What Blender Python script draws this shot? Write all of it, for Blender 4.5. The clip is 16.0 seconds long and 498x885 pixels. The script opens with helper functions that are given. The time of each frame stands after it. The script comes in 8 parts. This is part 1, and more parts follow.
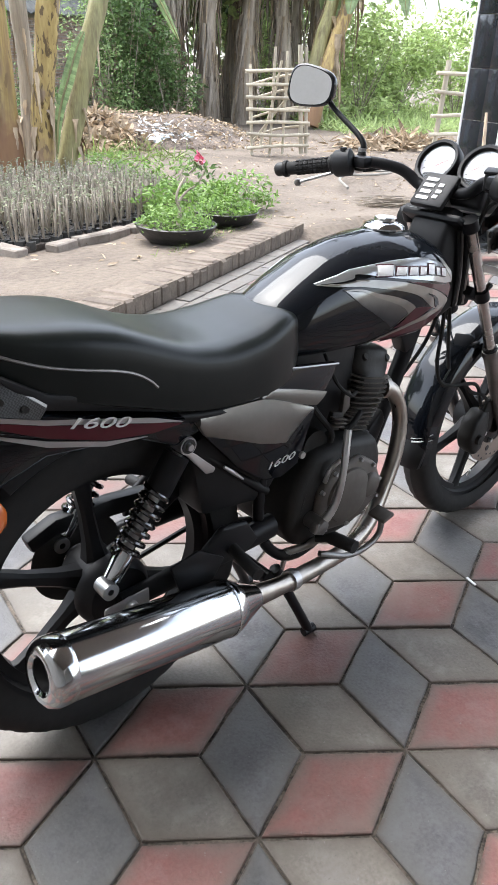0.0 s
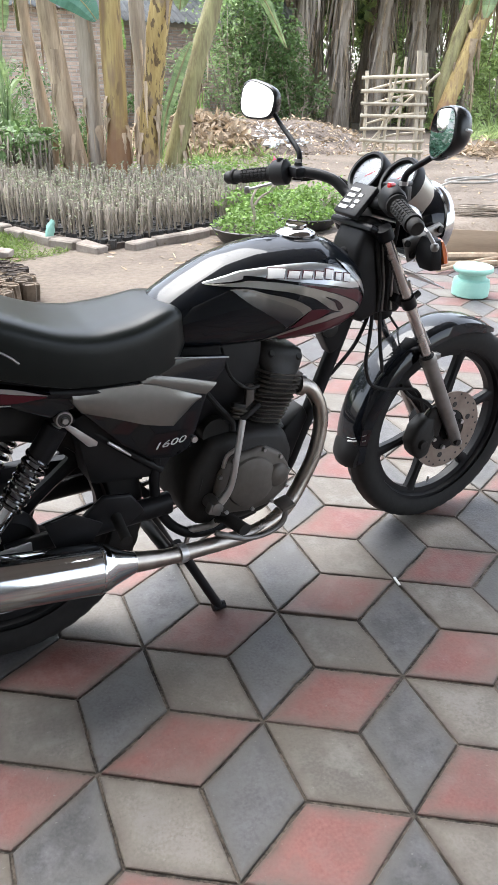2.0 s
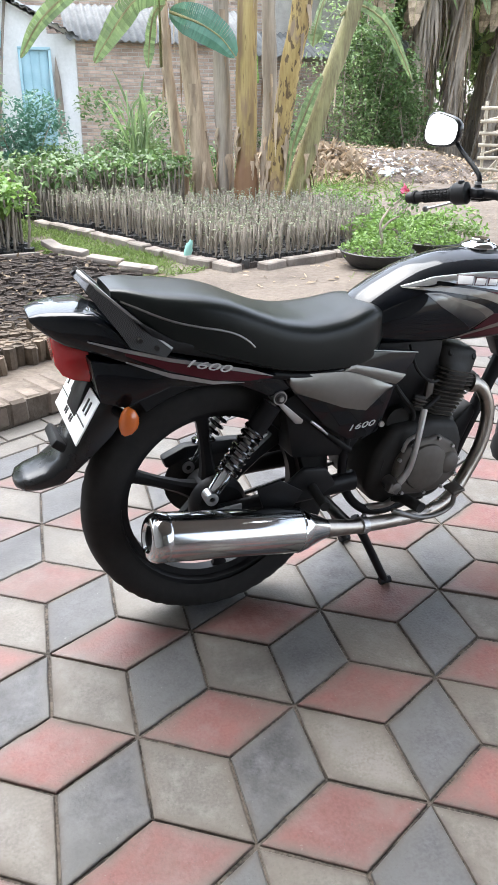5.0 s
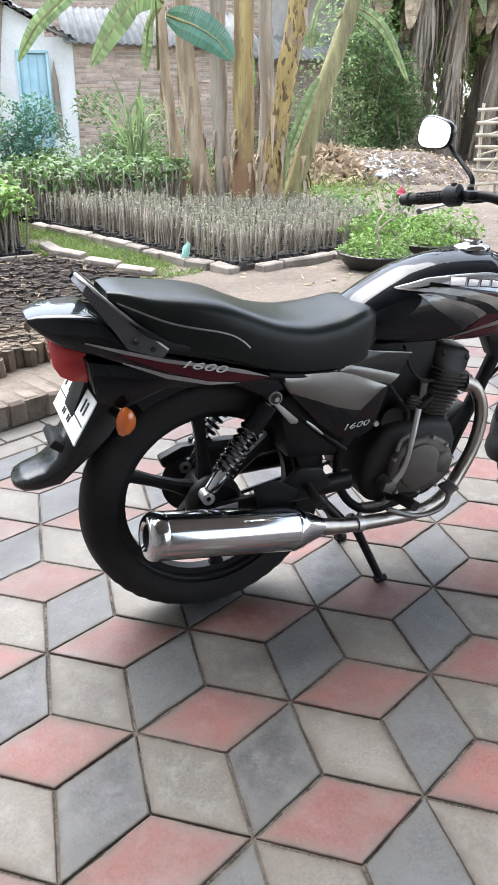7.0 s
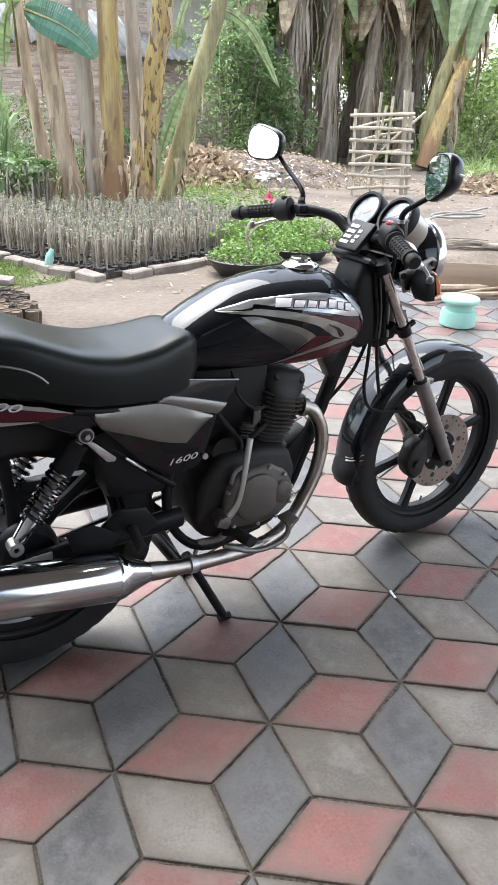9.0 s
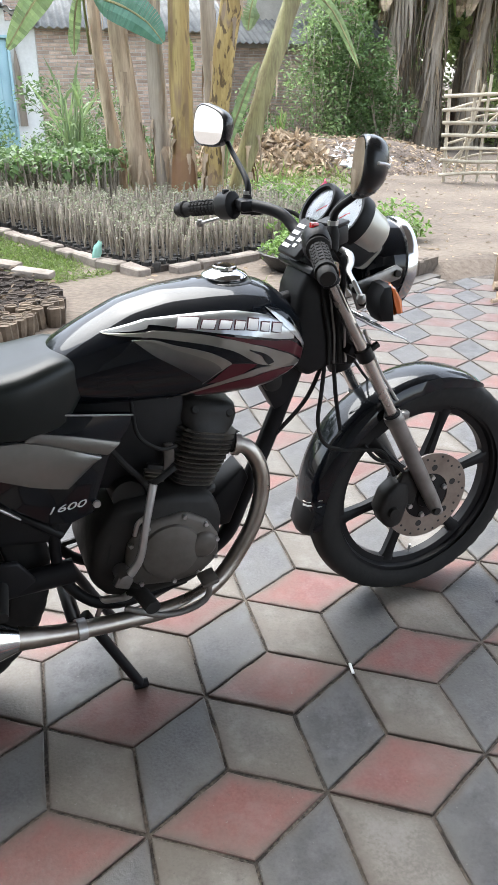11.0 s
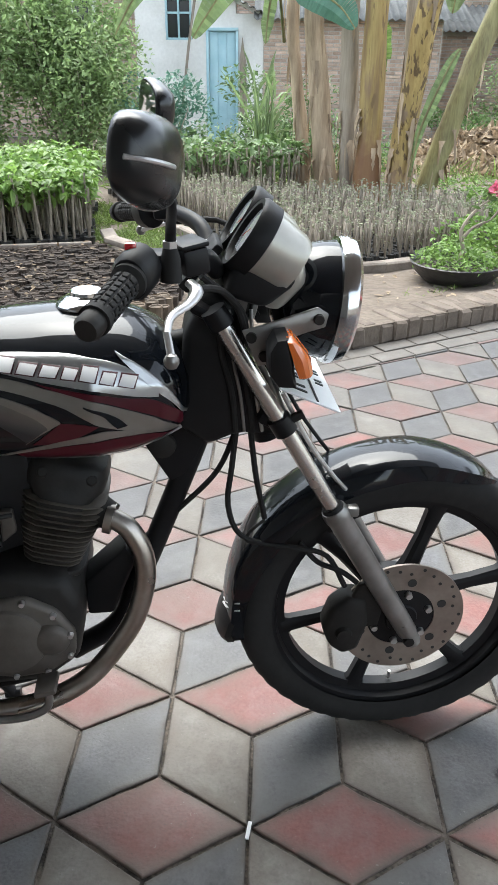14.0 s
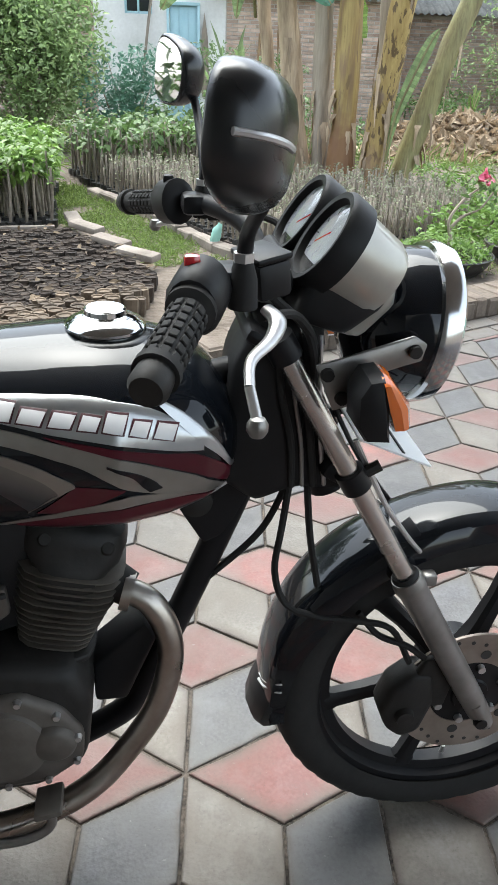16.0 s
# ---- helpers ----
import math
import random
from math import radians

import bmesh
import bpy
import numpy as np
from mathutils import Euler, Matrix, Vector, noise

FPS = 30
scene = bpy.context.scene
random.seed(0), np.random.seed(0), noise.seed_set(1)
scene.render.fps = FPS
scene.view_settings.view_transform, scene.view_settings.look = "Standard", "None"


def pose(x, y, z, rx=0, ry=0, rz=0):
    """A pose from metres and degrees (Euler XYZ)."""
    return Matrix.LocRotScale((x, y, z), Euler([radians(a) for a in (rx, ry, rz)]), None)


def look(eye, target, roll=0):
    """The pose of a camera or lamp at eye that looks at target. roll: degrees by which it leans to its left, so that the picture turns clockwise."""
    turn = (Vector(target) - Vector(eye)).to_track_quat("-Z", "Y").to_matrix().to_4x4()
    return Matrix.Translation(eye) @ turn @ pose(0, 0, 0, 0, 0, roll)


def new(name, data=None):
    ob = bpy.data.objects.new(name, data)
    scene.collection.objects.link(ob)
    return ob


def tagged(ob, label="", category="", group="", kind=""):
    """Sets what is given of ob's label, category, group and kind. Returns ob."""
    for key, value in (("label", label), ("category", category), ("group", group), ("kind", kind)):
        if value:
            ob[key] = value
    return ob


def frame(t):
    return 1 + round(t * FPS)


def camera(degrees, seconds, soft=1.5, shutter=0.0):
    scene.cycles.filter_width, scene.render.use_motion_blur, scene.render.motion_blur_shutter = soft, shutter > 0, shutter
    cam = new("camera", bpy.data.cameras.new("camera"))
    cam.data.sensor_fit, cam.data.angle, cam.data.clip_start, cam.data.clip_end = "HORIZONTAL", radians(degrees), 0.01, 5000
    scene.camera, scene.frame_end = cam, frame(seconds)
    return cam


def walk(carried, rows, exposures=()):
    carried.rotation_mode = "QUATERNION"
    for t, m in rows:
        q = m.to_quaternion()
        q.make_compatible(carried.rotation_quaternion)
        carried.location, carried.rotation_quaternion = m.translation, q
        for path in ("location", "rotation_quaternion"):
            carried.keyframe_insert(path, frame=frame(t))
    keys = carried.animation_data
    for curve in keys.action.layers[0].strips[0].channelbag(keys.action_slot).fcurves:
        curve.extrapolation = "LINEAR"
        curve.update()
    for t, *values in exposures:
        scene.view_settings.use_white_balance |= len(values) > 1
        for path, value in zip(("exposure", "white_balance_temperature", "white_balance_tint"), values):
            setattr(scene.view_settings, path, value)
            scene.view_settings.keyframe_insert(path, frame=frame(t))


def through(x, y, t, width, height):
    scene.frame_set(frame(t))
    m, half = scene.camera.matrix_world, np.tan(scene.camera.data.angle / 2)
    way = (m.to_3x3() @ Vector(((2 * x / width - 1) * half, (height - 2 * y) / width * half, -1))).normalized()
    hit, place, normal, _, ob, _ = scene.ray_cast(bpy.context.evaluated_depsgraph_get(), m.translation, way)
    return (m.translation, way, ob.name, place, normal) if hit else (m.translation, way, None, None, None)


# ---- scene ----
cam = camera(37.4, 16.0, soft=1.2)
PATH = [
    (0, (-0.492, -0.638, 1.185), (0.513, 0.822, 0.259), 2.3),
    (0.5, (-0.401, -0.718, 1.188), (0.562, 0.793, 0.299), 1.6),
    (1, (-0.357, -0.824, 1.186), (0.603, 0.695, 0.308), 2.6),
    (1.5, (-0.249, -0.908, 1.201), (0.621, 0.651, 0.298), 2.1),
    (2, (-0.134, -0.982, 1.226), (0.577, 0.641, 0.299), 1.7),
    (2.5, (-0.124, -1.036, 1.239), (0.643, 0.569, 0.325), 1.4),
    (3, (-0.209, -1.07, 1.249), (0.553, 0.551, 0.36), 1.2),
    (3.5, (-0.324, -1.092, 1.239), (0.345, 0.563, 0.337), 1.5),
    (4, (-0.406, -1.116, 1.239), (0.128, 0.601, 0.362), 1.3),
    (4.5, (-0.446, -1.132, 1.234), (0.004, 0.618, 0.377), 1.2),
    (5, (-0.446, -1.136, 1.231), (0.054, 0.594, 0.36), 1.2),
    (5.2, (-0.445, -1.14, 1.234), (0.059, 0.594, 0.376), 0.9),
    (7.3, (-0.445, -1.158, 1.236), (0.059, 0.571, 0.364), 1.1),
    (7.5, (-0.442, -1.157, 1.235), (0.075, 0.563, 0.354), 1.0),
    (8, (-0.421, -1.149, 1.228), (0.176, 0.54, 0.339), 1.4),
    (8.5, (-0.346, -1.108, 1.24), (0.355, 0.546, 0.361), 2.0),
    (9, (-0.22, -1.06, 1.251), (0.536, 0.581, 0.393), 2.5),
    (9.5, (-0.107, -1.009, 1.254), (0.628, 0.631, 0.376), 2.3),
    (9.7, (-0.076, -0.995, 1.246), (0.692, 0.621, 0.351), 2.5),
    (11.8, (0.482, -0.818, 1.232), (0.818, 0.947, 0.353), 0.8),
    (12, (0.519, -0.798, 1.23), (0.847, 0.97, 0.354), 1.2),
    (12.5, (0.608, -0.698, 1.217), (0.83, 1.061, 0.292), 2.5),
    (13, (0.707, -0.619, 1.198), (0.76, 1.14, 0.247), 1.5),
    (13.5, (0.827, -0.55, 1.201), (0.779, 1.224, 0.278), 2.2),
    (14, (0.886, -0.547, 1.197), (0.833, 1.233, 0.286), 0.5),
    (14.5, (0.907, -0.536, 1.178), (0.916, 1.214, 0.21), 0.8),
    (15, (0.89, -0.48, 1.174), (0.91, 1.253, 0.174), -0.4),
    (15.5, (0.818, -0.38, 1.172), (0.911, 1.368, 0.205), 1.6),
    (16, (0.751, -0.294, 1.166), (0.818, 1.466, 0.219), 2.2),
]
EXPOSURES = [(0.0, 2.46, 6270, 9.5), (2.0, 2.47, 6290, 9.5), (4.0, 2.48, 6220, 9.0), (7.5, 2.49, 6150, 9.0), (9.5, 2.46, 6220, 9.5), (12.0, 2.30, 6290, 6.5), (14.0, 2.16, 6320, 5.5), (16.0, 2.14, 6300, 4.5)]
SKY, SUN = 0.15, 1.15

walk(cam, [(t, look(eye, target, roll)) for t, eye, target, roll in PATH], EXPOSURES)

# ---- light ----
world = bpy.data.worlds.new("sky")
scene.world = world
world.use_nodes = True
wn = world.node_tree
sky = wn.nodes.new("ShaderNodeTexSky")
sky.sky_type = "NISHITA"
sky.sun_disc = False
sky.sun_elevation = radians(65)
sky.sun_rotation = radians(-23)
sky.dust_density, sky.air_density, sky.ozone_density = 2.0, 1.0, 1.0
bg = wn.nodes["Background"]
bg.inputs["Strength"].default_value = SKY
cloud = wn.nodes.new("ShaderNodeHueSaturation")
cloud.inputs["Saturation"].default_value = 0.4
wn.links.new(sky.outputs[0], cloud.inputs["Color"])
wn.links.new(cloud.outputs[0], bg.inputs[0])
sun_data = bpy.data.lights.new("sun", "SUN")
sun_data.energy, sun_data.angle, sun_data.color = SUN, radians(56), (1.0, 0.97, 0.92)
sun = new("sun", sun_data)
sun.matrix_world = look((-1.87, 9.58, 13), (0.5, 4, 0))

# ---- materials ----
def mat(name, c1, c2=None, rough=0.6, metal=0.0, scale=6.0, fine=60.0, bump=0.0, rnd=0.0, coat=0.0, rough2=None,
        stretch=(1, 1, 1), contrast=0.25, bump_dist=0.01, island=False, trans=0.0, grain=0.35, spec=0.5):
    """A surface of two colours mixed by a coarse and a fine noise, with relief and a shift from piece to piece."""
    m = bpy.data.materials.new(name)
    m.use_nodes = True
    nt = m.node_tree
    N, L = nt.nodes, nt.links
    b = N["Principled BSDF"]
    c2 = c2 or c1
    tc = N.new("ShaderNodeTexCoord")
    mp = N.new("ShaderNodeMapping")
    mp.inputs["Scale"].default_value = stretch
    L.new(tc.outputs["Object"], mp.inputs["Vector"])
    vec = mp.outputs["Vector"]
    if rnd:
        info = N.new("ShaderNodeNewGeometry" if island else "ShaderNodeObjectInfo")
        r_out = info.outputs["Random Per Island" if island else "Random"]
        mul = N.new("ShaderNodeMath"); mul.operation = "MULTIPLY"; mul.inputs[1].default_value = 37.0
        L.new(r_out, mul.inputs[0])
        add = N.new("ShaderNodeVectorMath"); add.operation = "ADD"
        L.new(vec, add.inputs[0]); L.new(mul.outputs[0], add.inputs[1])
        vec = add.outputs[0]
    n1 = N.new("ShaderNodeTexNoise"); n1.inputs["Scale"].default_value = scale; n1.inputs["Detail"].default_value = 5
    n2 = N.new("ShaderNodeTexNoise"); n2.inputs["Scale"].default_value = fine; n2.inputs["Detail"].default_value = 3
    L.new(vec, n1.inputs["Vector"]); L.new(vec, n2.inputs["Vector"])
    mx = N.new("ShaderNodeMath"); mx.operation = "MULTIPLY_ADD"; mx.inputs[1].default_value = grain
    sub = N.new("ShaderNodeMath"); sub.operation = "SUBTRACT"; sub.inputs[1].default_value = 0.5
    L.new(n2.outputs["Fac"], sub.inputs[0]); L.new(sub.outputs[0], mx.inputs[0]); L.new(n1.outputs["Fac"], mx.inputs[2])
    ramp = N.new("ShaderNodeValToRGB")
    ramp.color_ramp.elements[0].position, ramp.color_ramp.elements[1].position = 0.5 - contrast, 0.5 + contrast
    ramp.color_ramp.elements[0].color, ramp.color_ramp.elements[1].color = (*c1, 1), (*c2, 1)
    L.new(mx.outputs[0], ramp.inputs["Fac"])
    col = ramp.outputs["Color"]
    if rnd:
        hsv = N.new("ShaderNodeHueSaturation")
        mr = N.new("ShaderNodeMapRange")
        mr.inputs["To Min"].default_value, mr.inputs["To Max"].default_value = 1 - rnd, 1 + rnd
        L.new(r_out, mr.inputs["Value"]); L.new(mr.outputs[0], hsv.inputs["Value"]); L.new(col, hsv.inputs["Color"])
        col = hsv.outputs["Color"]
    L.new(col, b.inputs["Base Color"])
    b.inputs["Metallic"].default_value = metal
    b.inputs["Specular IOR Level"].default_value = spec
    if rough2 is None:
        b.inputs["Roughness"].default_value = rough
    else:
        rr = N.new("ShaderNodeMapRange")
        rr.inputs["From Min"].default_value, rr.inputs["From Max"].default_value = 0.3, 0.7
        rr.inputs["To Min"].default_value, rr.inputs["To Max"].default_value = rough, rough2
        L.new(n1.outputs["Fac"], rr.inputs["Value"]); L.new(rr.outputs[0], b.inputs["Roughness"])
    if coat:
        b.inputs["Coat Weight"].default_value, b.inputs["Coat Roughness"].default_value = coat, 0.04
    if trans:
        b.inputs["Transmission Weight"].default_value = trans
    if bump:
        bp = N.new("ShaderNodeBump"); bp.inputs["Strength"].default_value, bp.inputs["Distance"].default_value = bump, bump_dist
        L.new(mx.outputs[0], bp.inputs["Height"]); L.new(bp.outputs[0], b.inputs["Normal"])
    return m


def leafy(name, c1, c2, rough=0.5, rnd=0.35, through=0.35):
    """A leaf: each blade its own shade, with light coming through it."""
    m = mat(name, c1, c2, rough, scale=9, fine=70, rnd=rnd, island=True)
    nt = m.node_tree
    b = nt.nodes["Principled BSDF"]
    tr = nt.nodes.new("ShaderNodeBsdfTranslucent")
    mix = nt.nodes.new("ShaderNodeMixShader")
    mix.inputs[0].default_value = through
    nt.links.new(b.inputs["Base Color"].links[0].from_socket, tr.inputs["Color"])
    nt.links.new(b.outputs[0], mix.inputs[1]); nt.links.new(tr.outputs[0], mix.inputs[2])
    nt.links.new(mix.outputs[0], nt.nodes["Material Output"].inputs["Surface"])
    return m


def glass(name, color=(1, 1, 1), rough=0.02):
    m = mat(name, color, rough=rough)
    m.node_tree.nodes["Principled BSDF"].inputs["Transmission Weight"].default_value = 1.0
    return m




def tile_mat(name, c1, c2, dust, spots, far_sheen, rnd):
    """Worn dyed concrete: cloudy colour, dust trodden towards the joints, pale bloom and dark specks."""
    m = mat(name, c1, c2, 0.48, scale=9, fine=150, bump=0.36, bump_dist=0.004, rnd=rnd, rough2=0.74, spec=0.45, contrast=0.18, grain=0.8)
    nt = m.node_tree
    N, L = nt.nodes, nt.links
    b = N["Principled BSDF"]
    tc = N["Texture Coordinate"]
    info = N["Object Info"]
    off = N.new("ShaderNodeVectorMath"); off.operation = "MULTIPLY_ADD"
    off.inputs[1].default_value = (53.0, 91.0, 17.0)
    L.new(info.outputs["Random"], off.inputs[0]); L.new(tc.outputs["Object"], off.inputs[2])
    off.label = "shift"

    def layer(scale, lo, hi, detail=6):
        n = N.new("ShaderNodeTexNoise"); n.inputs["Scale"].default_value = scale; n.inputs["Detail"].default_value = detail
        n.inputs["Roughness"].default_value = 0.65
        L.new(off.outputs[0], n.inputs["Vector"])
        r = N.new("ShaderNodeMapRange"); r.inputs["From Min"].default_value, r.inputs["From Max"].default_value = lo, hi
        L.new(n.outputs["Fac"], r.inputs["Value"])
        return r.outputs[0]

    def mix(fac, col, over, amount):
        k = N.new("ShaderNodeMath"); k.operation = "MULTIPLY"; k.inputs[1].default_value = amount
        L.new(fac, k.inputs[0])
        x = N.new("ShaderNodeMixRGB"); x.inputs["Color2"].default_value = (*over, 1)
        L.new(k.outputs[0], x.inputs["Fac"]); L.new(col, x.inputs["Color1"])
        return x.outputs["Color"]
    col = b.inputs["Base Color"].links[0].from_socket
    col = mix(layer(15, 0.48, 0.70), col, spots, 0.75)
    col = mix(layer(5, 0.42, 0.62), col, dust, 0.6)
    rim = N.new("ShaderNodeAttribute"); rim.attribute_name = "rim"
    wear = N.new("ShaderNodeMath"); wear.operation = "MULTIPLY"
    L.new(rim.outputs["Fac"], wear.inputs[0]); L.new(layer(9, 0.28, 0.56), wear.inputs[1])
    col = mix(wear.outputs[0], col, dust, 0.95)
    edge = N.new("ShaderNodeMath"); edge.operation = "POWER"; edge.inputs[1].default_value = 5.0
    L.new(rim.outputs["Fac"], edge.inputs[0])
    grime = N.new("ShaderNodeMath"); grime.operation = "MULTIPLY"
    L.new(edge.outputs[0], grime.inputs[0]); L.new(layer(26, 0.36, 0.58), grime.inputs[1])
    col = mix(grime.outputs[0], col, (0.075, 0.061, 0.05), 0.7)
    # past the roof line a greyer tone paints in the sky's grazing sheen
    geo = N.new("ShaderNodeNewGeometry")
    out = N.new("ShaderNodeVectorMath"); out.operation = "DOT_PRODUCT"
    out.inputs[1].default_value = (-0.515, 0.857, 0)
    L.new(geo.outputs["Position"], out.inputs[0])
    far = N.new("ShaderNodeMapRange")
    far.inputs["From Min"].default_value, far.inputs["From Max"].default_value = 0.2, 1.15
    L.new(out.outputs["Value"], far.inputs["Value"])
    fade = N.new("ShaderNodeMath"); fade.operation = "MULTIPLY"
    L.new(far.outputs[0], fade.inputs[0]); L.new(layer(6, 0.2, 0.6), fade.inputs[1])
    col = mix(fade.outputs[0], col, far_sheen, 0.88)
    col = mix(layer(160, 0.66, 0.72, 2), col, (0.06, 0.054, 0.048), 0.3)
    col = mix(layer(95, 0.70, 0.76, 2), col, (0.30, 0.29, 0.27), 0.25)
    L.new(col, b.inputs["Base Color"])
    return m


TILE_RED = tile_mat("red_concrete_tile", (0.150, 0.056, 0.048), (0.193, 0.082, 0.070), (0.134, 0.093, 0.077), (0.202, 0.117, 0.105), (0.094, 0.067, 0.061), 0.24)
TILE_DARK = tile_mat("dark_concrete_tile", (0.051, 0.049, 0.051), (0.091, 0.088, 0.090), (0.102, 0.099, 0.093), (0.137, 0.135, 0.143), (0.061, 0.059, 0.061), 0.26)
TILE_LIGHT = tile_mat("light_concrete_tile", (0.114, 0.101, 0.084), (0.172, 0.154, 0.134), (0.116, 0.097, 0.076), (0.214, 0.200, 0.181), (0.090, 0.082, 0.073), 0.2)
JOINT = mat("dirty_joint", (0.02, 0.0165, 0.0135), (0.12, 0.099, 0.08), 0.95, scale=14, fine=140, bump=0.6, contrast=0.15, grain=0.6)
BRICK = mat("kerb_brick", (0.088, 0.068, 0.053), (0.185, 0.148, 0.117), 0.9, scale=9, fine=80, bump=0.5, rnd=0.2)
STONE = mat("edging_block", (0.15, 0.122, 0.10), (0.31, 0.27, 0.228), 0.9, scale=7, fine=60, bump=0.6, rnd=0.2)
CUP = mat("satin_silver_cup", (0.33, 0.315, 0.275), (0.42, 0.40, 0.355), 0.3, metal=0.4, scale=9, coat=0.3)
SAND = mat("sandy_soil", (0.078, 0.060, 0.045), (0.172, 0.139, 0.109), 0.95, scale=1.3, fine=26, bump=0.8, bump_dist=0.03, grain=0.6)
CRUST = mat("crusted_nursery_earth", (0.014, 0.010, 0.0075), (0.055, 0.039, 0.028), 0.95, scale=5, fine=45, bump=0.9, bump_dist=0.02, rnd=0.3, island=True, grain=0.7)
SOIL = mat("dark_soil", (0.025, 0.02, 0.017), (0.09, 0.07, 0.055), 0.95, scale=8, fine=60, bump=0.9, bump_dist=0.03)
HEAP = mat("dirt_heap", (0.06, 0.046, 0.037), (0.20, 0.158, 0.128), 0.95, scale=3, fine=30, bump=1.0, bump_dist=0.05, grain=0.6)
PAINT = mat("black_paint", (0.0025, 0.0035, 0.006), (0.004, 0.0055, 0.008), 0.4, coat=0.75, scale=3, spec=0.05)
SATIN = mat("satin_black_paint", (0.007, 0.007, 0.008), (0.012, 0.012, 0.013), 0.34, scale=12, rough2=0.52, spec=0.18)
GLOSSBLACK = mat("shiny_black_plastic", (0.007, 0.008, 0.009), (0.012, 0.013, 0.014), 0.22, scale=9, rough2=0.34, spec=0.5)
PLASTIC = mat("black_plastic", (0.009, 0.009, 0.0095), (0.015, 0.015, 0.016), 0.4, scale=20, bump=0.05, rough2=0.58, spec=0.22)
RUBBER = mat("tyre_rubber", (0.013, 0.013, 0.013), (0.026, 0.025, 0.024), 0.58, scale=14, bump=0.15, rough2=0.85, spec=0.2)
VINYL = mat("seat_vinyl", (0.006, 0.008, 0.0075), (0.010, 0.012, 0.011), 0.33, scale=25, fine=300, spec=0.26)
SILVER = mat("silver_paint", (0.39, 0.40, 0.41), (0.47, 0.48, 0.485), 0.30, metal=0.8, scale=10, coat=0.5)
GREY = mat("dull_grey_decal", (0.20, 0.192, 0.178), (0.27, 0.262, 0.245), 0.3, metal=0.6, scale=10, coat=0.5)
PANEL = mat("dull_silver_panel", (0.185, 0.18, 0.167), (0.25, 0.243, 0.227), 0.30, metal=0.75, scale=7, coat=0.3, rough2=0.42)
RED = mat("dark_red_decal", (0.055, 0.004, 0.010), (0.075, 0.006, 0.013), 0.3, coat=0.5, spec=0.2)
fade_nodes = GREY.node_tree
# the grey print fades out downwards into the black
slope = fade_nodes.nodes.new("ShaderNodeVectorMath"); slope.operation = "DOT_PRODUCT"; slope.inputs[1].default_value = (0.305, 0, 1)
fade_nodes.links.new(fade_nodes.nodes["Texture Coordinate"].outputs["Object"], slope.inputs[0])
ramp = fade_nodes.nodes.new("ShaderNodeMapRange"); ramp.inputs["From Min"].default_value, ramp.inputs["From Max"].default_value = 0.928, 0.966
fade_nodes.links.new(slope.outputs["Value"], ramp.inputs["Value"])
print_mix = fade_nodes.nodes.new("ShaderNodeMixRGB"); print_mix.inputs["Color1"].default_value = (0.007, 0.009, 0.014, 1)
fade_nodes.links.new(ramp.outputs[0], print_mix.inputs["Fac"])
fade_nodes.links.new(fade_nodes.nodes["Principled BSDF"].inputs["Base Color"].links[0].from_socket, print_mix.inputs["Color2"])
fade_nodes.links.new(print_mix.outputs["Color"], fade_nodes.nodes["Principled BSDF"].inputs["Base Color"])
fade_nodes.links.new(ramp.outputs[0], fade_nodes.nodes["Principled BSDF"].inputs["Metallic"])
PALE = mat("pale_warm_silver_decal", (0.235, 0.22, 0.197), (0.30, 0.283, 0.256), 0.30, metal=0.65, scale=10, coat=0.5)
MAROON = mat("maroon_outline", (0.05, 0.010, 0.016), (0.065, 0.014, 0.02), 0.4)
WHITE = mat("white_decal", (0.62, 0.62, 0.62), (0.7, 0.7, 0.7), 0.35)
CHROME = mat("chrome", (0.50, 0.52, 0.53), (0.60, 0.61, 0.62), 0.08, metal=1.0, scale=5, rough2=0.16)
FORK = mat("polished_fork_steel", (0.50, 0.48, 0.455), (0.60, 0.575, 0.55), 0.17, metal=1.0, scale=8, rough2=0.28)
STEEL = mat("brushed_steel", (0.42, 0.415, 0.41), (0.56, 0.55, 0.54), 0.28, metal=0.75, scale=12, rough2=0.45)
RUST = mat("brown_brake_steel", (0.20, 0.165, 0.14), (0.34, 0.29, 0.25), 0.35, metal=0.65, scale=16, rough2=0.5)
DULL = mat("dull_steel", (0.17, 0.165, 0.155), (0.30, 0.29, 0.28), 0.32, metal=0.75, scale=14, rough2=0.48)
PIPE = mat("heat_tinted_steel", (0.27, 0.235, 0.20), (0.46, 0.425, 0.385), 0.2, metal=1.0, scale=9, rough2=0.45)
ALLOY = mat("dull_alloy", (0.075, 0.066, 0.058), (0.145, 0.13, 0.115), 0.5, metal=0.5, scale=14, bump=0.15, rough2=0.65)
FIN = mat("sooty_fin", (0.04, 0.034, 0.028), (0.10, 0.087, 0.073), 0.36, metal=0.4, scale=16, bump=0.2, rough2=0.7)
DARKMETAL = mat("sooty_metal", (0.006, 0.0057, 0.0053), (0.020, 0.018, 0.016), 0.5, metal=0.3, scale=18, bump=0.2, rough2=0.75)
AMBER = mat("amber_lens", (0.55, 0.115, 0.015), (0.64, 0.15, 0.02), 0.15, coat=0.8)
REDLENS = mat("red_lens", (0.42, 0.008, 0.014), (0.55, 0.015, 0.02), 0.12, coat=0.9)
CLEAR = glass("clear_lens")
MIRROR = mat("mirror_glass", (0.88, 0.89, 0.9), rough=0.02, metal=1.0)
SPRING = mat("glossy_spring_steel", (0.05, 0.05, 0.052), (0.09, 0.09, 0.092), 0.16, metal=0.9, scale=10, coat=0.5)
